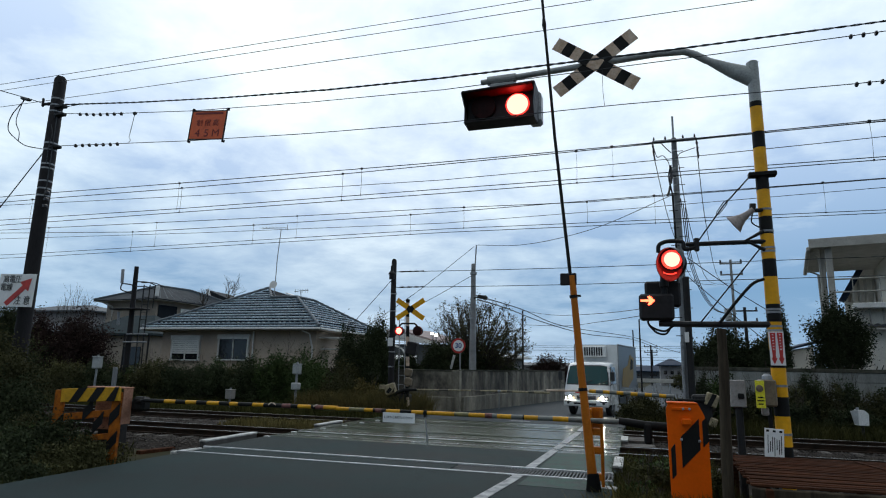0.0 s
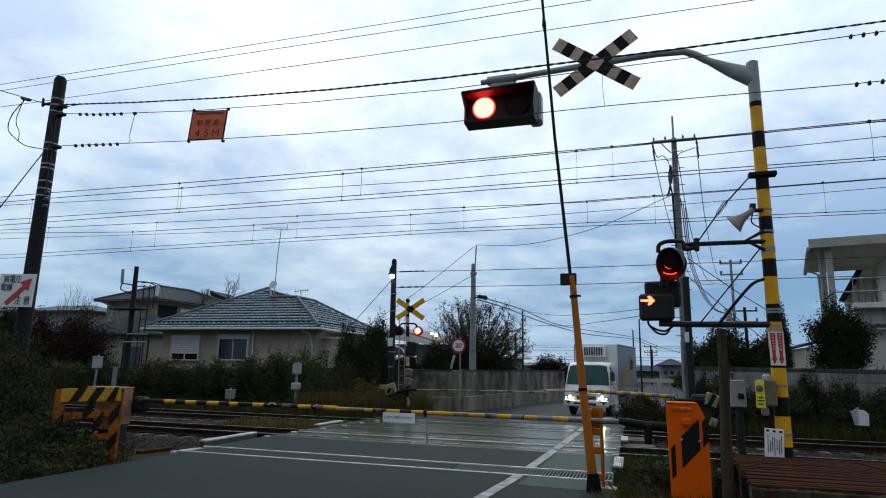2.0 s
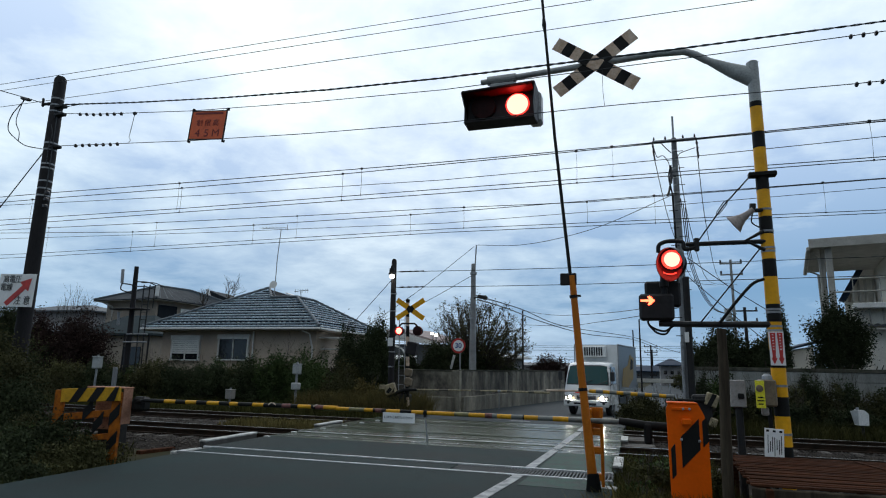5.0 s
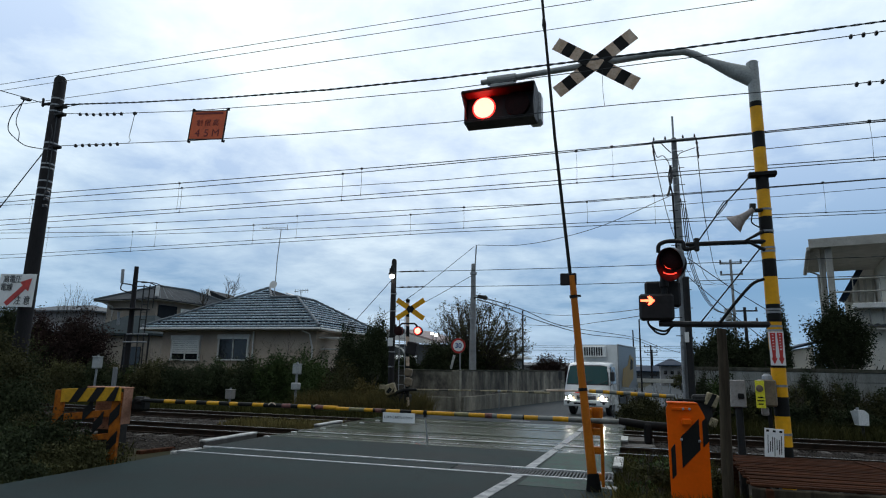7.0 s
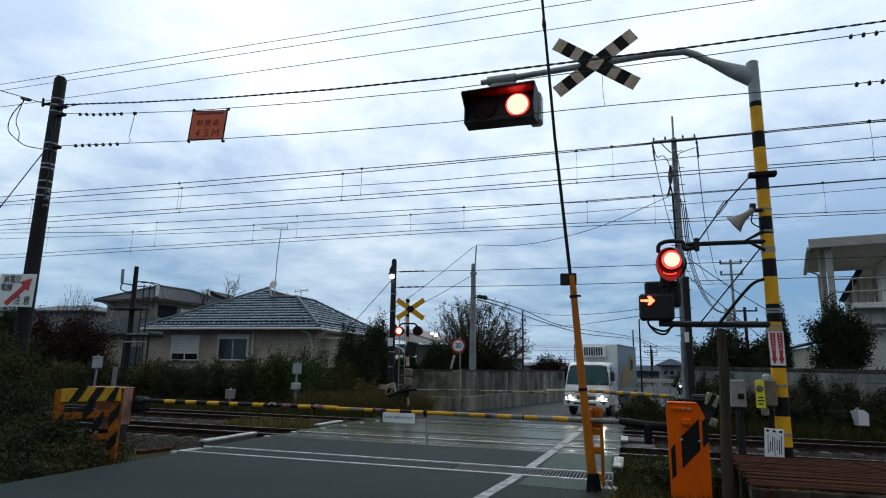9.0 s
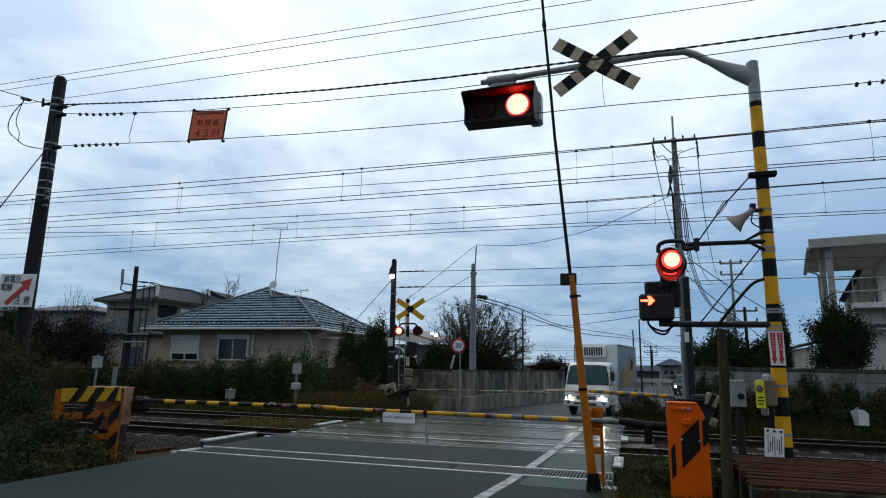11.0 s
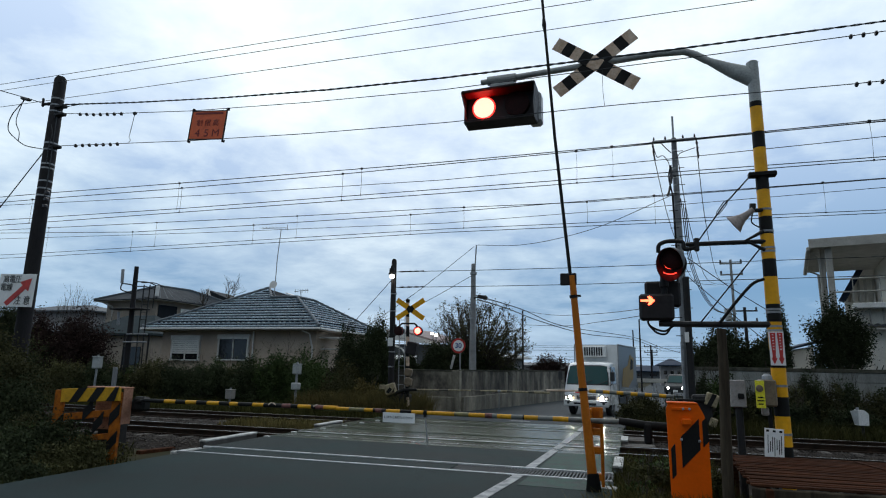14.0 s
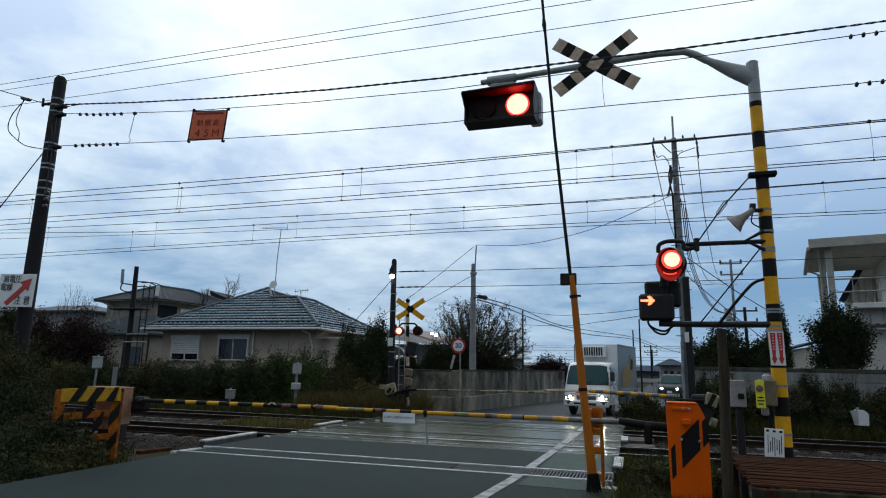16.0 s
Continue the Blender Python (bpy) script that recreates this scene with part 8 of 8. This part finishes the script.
single("grass_near", blades(-0.32, 1.1, 7.0, 12.0, 9000, 0.36), "grass", "rough grass between the barrier posts and rails", "grass", kind="stuff", tidy=False)
single("dry_grass_near", blades(-1.0, 0.5, 7.2, 8.7, 2600, 0.34, lambda x, y: x > -0.32 or (y < 8.3 and x > -0.9 + 0.5 * (y - 7.2))), "leaf_dry", "dry pale grass round the upright arm", "grass", kind="stuff", tidy=False)
single("grass_between_tracks", blades(-10.8, -7.75, 14.3, 16.0, 2600, 0.2, None, -0.16), "leaf_dry", "yellowed weeds between the two tracks", "grass", kind="stuff", tidy=False)
single("grass_bank", blades(-30, -7.6, 17.6, 20.4, 22000, 0.5), "grass", "rough grass on the bank beyond the tracks", "grass", kind="stuff", tidy=False)
single("dry_grass_bank", blades(-11, -7.0, 18.4, 21.5, 17000, 0.85), "leaf_dry", "yellowed tall grass beside the far barrier", "grass", kind="stuff", tidy=False)
single("grass_verge", blades(-14, -7.55, 4.0, 10.4, 15000, 0.26, lambda x, y: y < 8.4 or x < -9.6), "grass", "rough grass along the road's edge", "grass", kind="stuff", tidy=False)
single("grass_east", blades(-0.3, 12, 18.2, 22.3, 16000, 0.5), "grass", "rough grass along the boundary wall", "grass", kind="stuff", tidy=False)

for x, y, z, s in ((-30.0, 40, 6.6, 0.85), (-33.2, 41, 6.5, 0.6)):
    t = thing("bare_tree", (x, y, -0.4), "leafless thin tree behind the houses", "tree", "bare trees")
    g = Geo().tube([(x, y, -0.4), (x, y, z - 0.2)], [0.12, 0.07], 8)
    for k in range(6):
        grow(g, (x, y, z - 0.6 + 0.1 * k), (math.cos(k * 1.1) * 0.7, 0.2, 1), s, 0.035, 3, 0.3, 3, 0.66, 0.2)
    part("branches", g, "bark", t, tidy=False)

# ---------------------------------------------------------------- distance
def far_house(x, y, w, d, h, rise, wallm, roofm, label):
    t = thing("distant_house", (x, y, -0.4), label, "house", "distant houses")
    part("wall", Geo().box((x, y, h / 2 - 0.2), (w, d, h + 0.4)), wallm, t)
    part("roof", slab_roof(Geo(), x - w / 2 - 0.6, x + w / 2 + 0.6, y - d / 2 - 0.6, y + d / 2 + 0.6, h + 0.1, rise), roofm, t)
    for k in range(3):
        part("window", Geo().box((x - w * 0.3 + w * 0.3 * k, y - d / 2 - 0.02, h * 0.62), (w * 0.14, 0.06, h * 0.22), 0.01), "pane", t)


shrub("distant_hedge", (5.6, 72, -0.4), 1.75, 2.6, "leaf_hedge", "low dark hedge far along the road", 90, 50, 0.12, 0.6, low=0.1)
far_house(4.85, 95, 3.0, 5, 2.45, 0.9, "far_wall", "roof_blue", "distant pale house with a blue grey roof")
far_house(3.0, 120, 9, 6, 1.6, 1.0, "far_dark", "roof_blue", "distant low house with a dark roof")
far_house(-6, 150, 20, 10, 2.4, 0.8, "far_dark", "roof_sheet", "distant long low building")
far_house(-24, 170, 26, 10, 2.6, 0.8, "far_wall", "roof_sheet", "distant long low building")
far_house(20, 140, 24, 10, 2.6, 1.0, "far_dark", "roof_blue", "distant long low building")
gr2 = thing("guard_rail", (1.5, 60, -0.4), "pale road barrier far along the road", "barrier")
part("beam", Geo().box((1.5, 60, 0.74), (3.4, 0.08, 0.36), 0.03), "pale_trim", gr2)
for x in (0.1, 1.5, 2.9):
    part("post", Geo().cyl((x, 60.1, -0.4), (x, 60.1, 0.9), 0.06, n=8), "galvanised", gr2)
far_house(-9.5, 44, 3.0, 3, 2.3, 0.3, "far_wall", "white_trim", "pale low shed behind the tree")
gh = thing("garden_house", (-12.6, 36, -0.4), "pale low house, sloping roof coloured for red lamp light, wall for shade", "house")
# shade on the wall and red light on the roof are in their colours
part("wall", Geo().box((-13.0, 36.6, 1.25), (4.6, 2.6, 3.3)), "far_dark", gh)
part("roof", Geo().prism([(-14.6, 35, 3.75), (-13.1, 35, 3.62), (-11.2, 35, 3.08), (-11.2, 35, 2.94), (-14.6, 35, 3.3)], (0, 4, 0.3)), "pink_grey", gh, "grey roof coloured pink for red lamp light")
part("eave_board", Geo().prism([(-14.6, 34.94, 3.62), (-13.1, 34.94, 3.50), (-11.2, 34.94, 2.96), (-11.2, 34.94, 2.86), (-14.6, 34.94, 3.2)], (0, 0.06, 0)), "white_trim", gh)
cpt = thing("carport", (-11.6, 30, -0.4), "small carport with a curved pale roof and a striped awning", "carport")
part("roof", Geo().tube(curve([(-12.3, 30, 2.62), (-11.9, 30, 2.58), (-11.6, 30, 2.45), (-11.45, 30, 2.25)]), 0.05, 6), "white_trim", cpt)
for k in range(9):
    part("awning_strip", Geo().prism([(-12.05 + 0.15 * k, 30, 2.08), (-11.96 + 0.15 * k, 30, 2.08), (-12.0 + 0.15 * k, 29.4, 1.86), (-12.09 + 0.15 * k, 29.4, 1.86)], (0, 0, 0.03)), "shutter_white", cpt)
for x in (-12.2, -10.8):
    part("post", Geo().box((x, 30, 0.8), (0.07, 0.07, 2.6), 0.01), "galvanised", cpt)
part("back_panel", Geo().box((-11.5, 30.3, 0.75), (1.5, 0.06, 2.4), 0.01), "far_dark", cpt)


def yard_lamp(x, y, z):
    t = thing("yard_lamp", (x, y, -0.4), "small white yard lamp lit on a slim pole", "lamp", "distant yard lamps")
    part("pole", Geo().cyl((x, y, -0.4), (x, y, z - 0.08), 0.03, n=8), "galvanised", t)
    part("holder", Geo().cyl((x, y, z - 0.12), (x, y, z - 0.06), 0.06, n=8), "galvanised", t)
    part("bulb", Geo().lathe((x, y, z - 0.07), (0, 0, 1), [(0, 0.04), (0.04, 0.09), (0.12, 0.09), (0.17, 0.03)], 10), "street_glow", t)


for q in ((-11.23, 34.6, 3.40), (-11.51, 34.7, 3.5), (-9.69, 40, 2.83)):
    yard_lamp(*q)
g = Geo()
n = 90
for k in range(n + 1):
    a = radians(-75 + 150 * k / n)
    r = 900
    hgt = 9 + 7 * noise.noise(Vector((k * 0.22, 0, 0))) + 3 * noise.noise(Vector((k * 0.9, 5, 0)))
    g.v += [(r * math.sin(a), r * math.cos(a), -3), (r * math.sin(a), r * math.cos(a), hgt)]
g.f = [(2 * k, 2 * k + 2, 2 * k + 3, 2 * k + 1) for k in range(n)]
g.m = [0] * n
single("backdrop_hills", g, "haze_hill", "far dark line of trees on the horizon", "backdrop", kind="structure", tidy=False)


# ---------------------------------------------------------------- what moves
def motions():
    """Alternating lamps, the lamp that comes on, and the car that rolls up."""
    right_dark = [0.54 + 1.215 * k for k in range(14)]
    left_dark = [t + 0.6125 for t in right_dark]
    changes = sorted([(t, True) for t in right_dark if t < 16] + [(t, False) for t in left_dark if t < 16])

    def slide(ob, start, far_pose):
        """start: covers the lamp that is dark at first."""
        rows = [(0.0, start)]
        for t, to_far in changes:
            a, b = (start, far_pose) if to_far else (far_pose, start)
            n = math.ceil(t * 30 - 1e-6)
            rows += [((n - 1) / 30, a), (n / 30, b)]
        last = rows[-1][1]
        walk(ob, rows + [(16.0, last)])

    shut, drawn = pose(0, 0, 0), pose(0, 0.13, 0)
    slide(overhead_caps[0], shut, drawn)
    slide(overhead_caps[1], drawn, shut)
    slide(side_cap, drawn, shut)
    slide(far_shutter, pose(0.66, 0, 0), pose(0, 0, 0))
    walk(street_sleeve, [(0.0, pose(0, 0, 0)), (0.42, pose(0, 0, 0)), (0.46, pose(0, 0, 0.20)), (16.0, pose(0, 0, 0.20))])
    walk(car, [(0.0, pose(6.6, 68.0, -0.3, 0, 0, -14)), (7.0, pose(4.55, 58.7, -0.3, 0, 0, -13)), (11.4, pose(3.45, 53.0, -0.3, 0, 0, -12)), (16.0, pose(2.22, 47.0, -0.3, 0, 0, -11))])


motions()
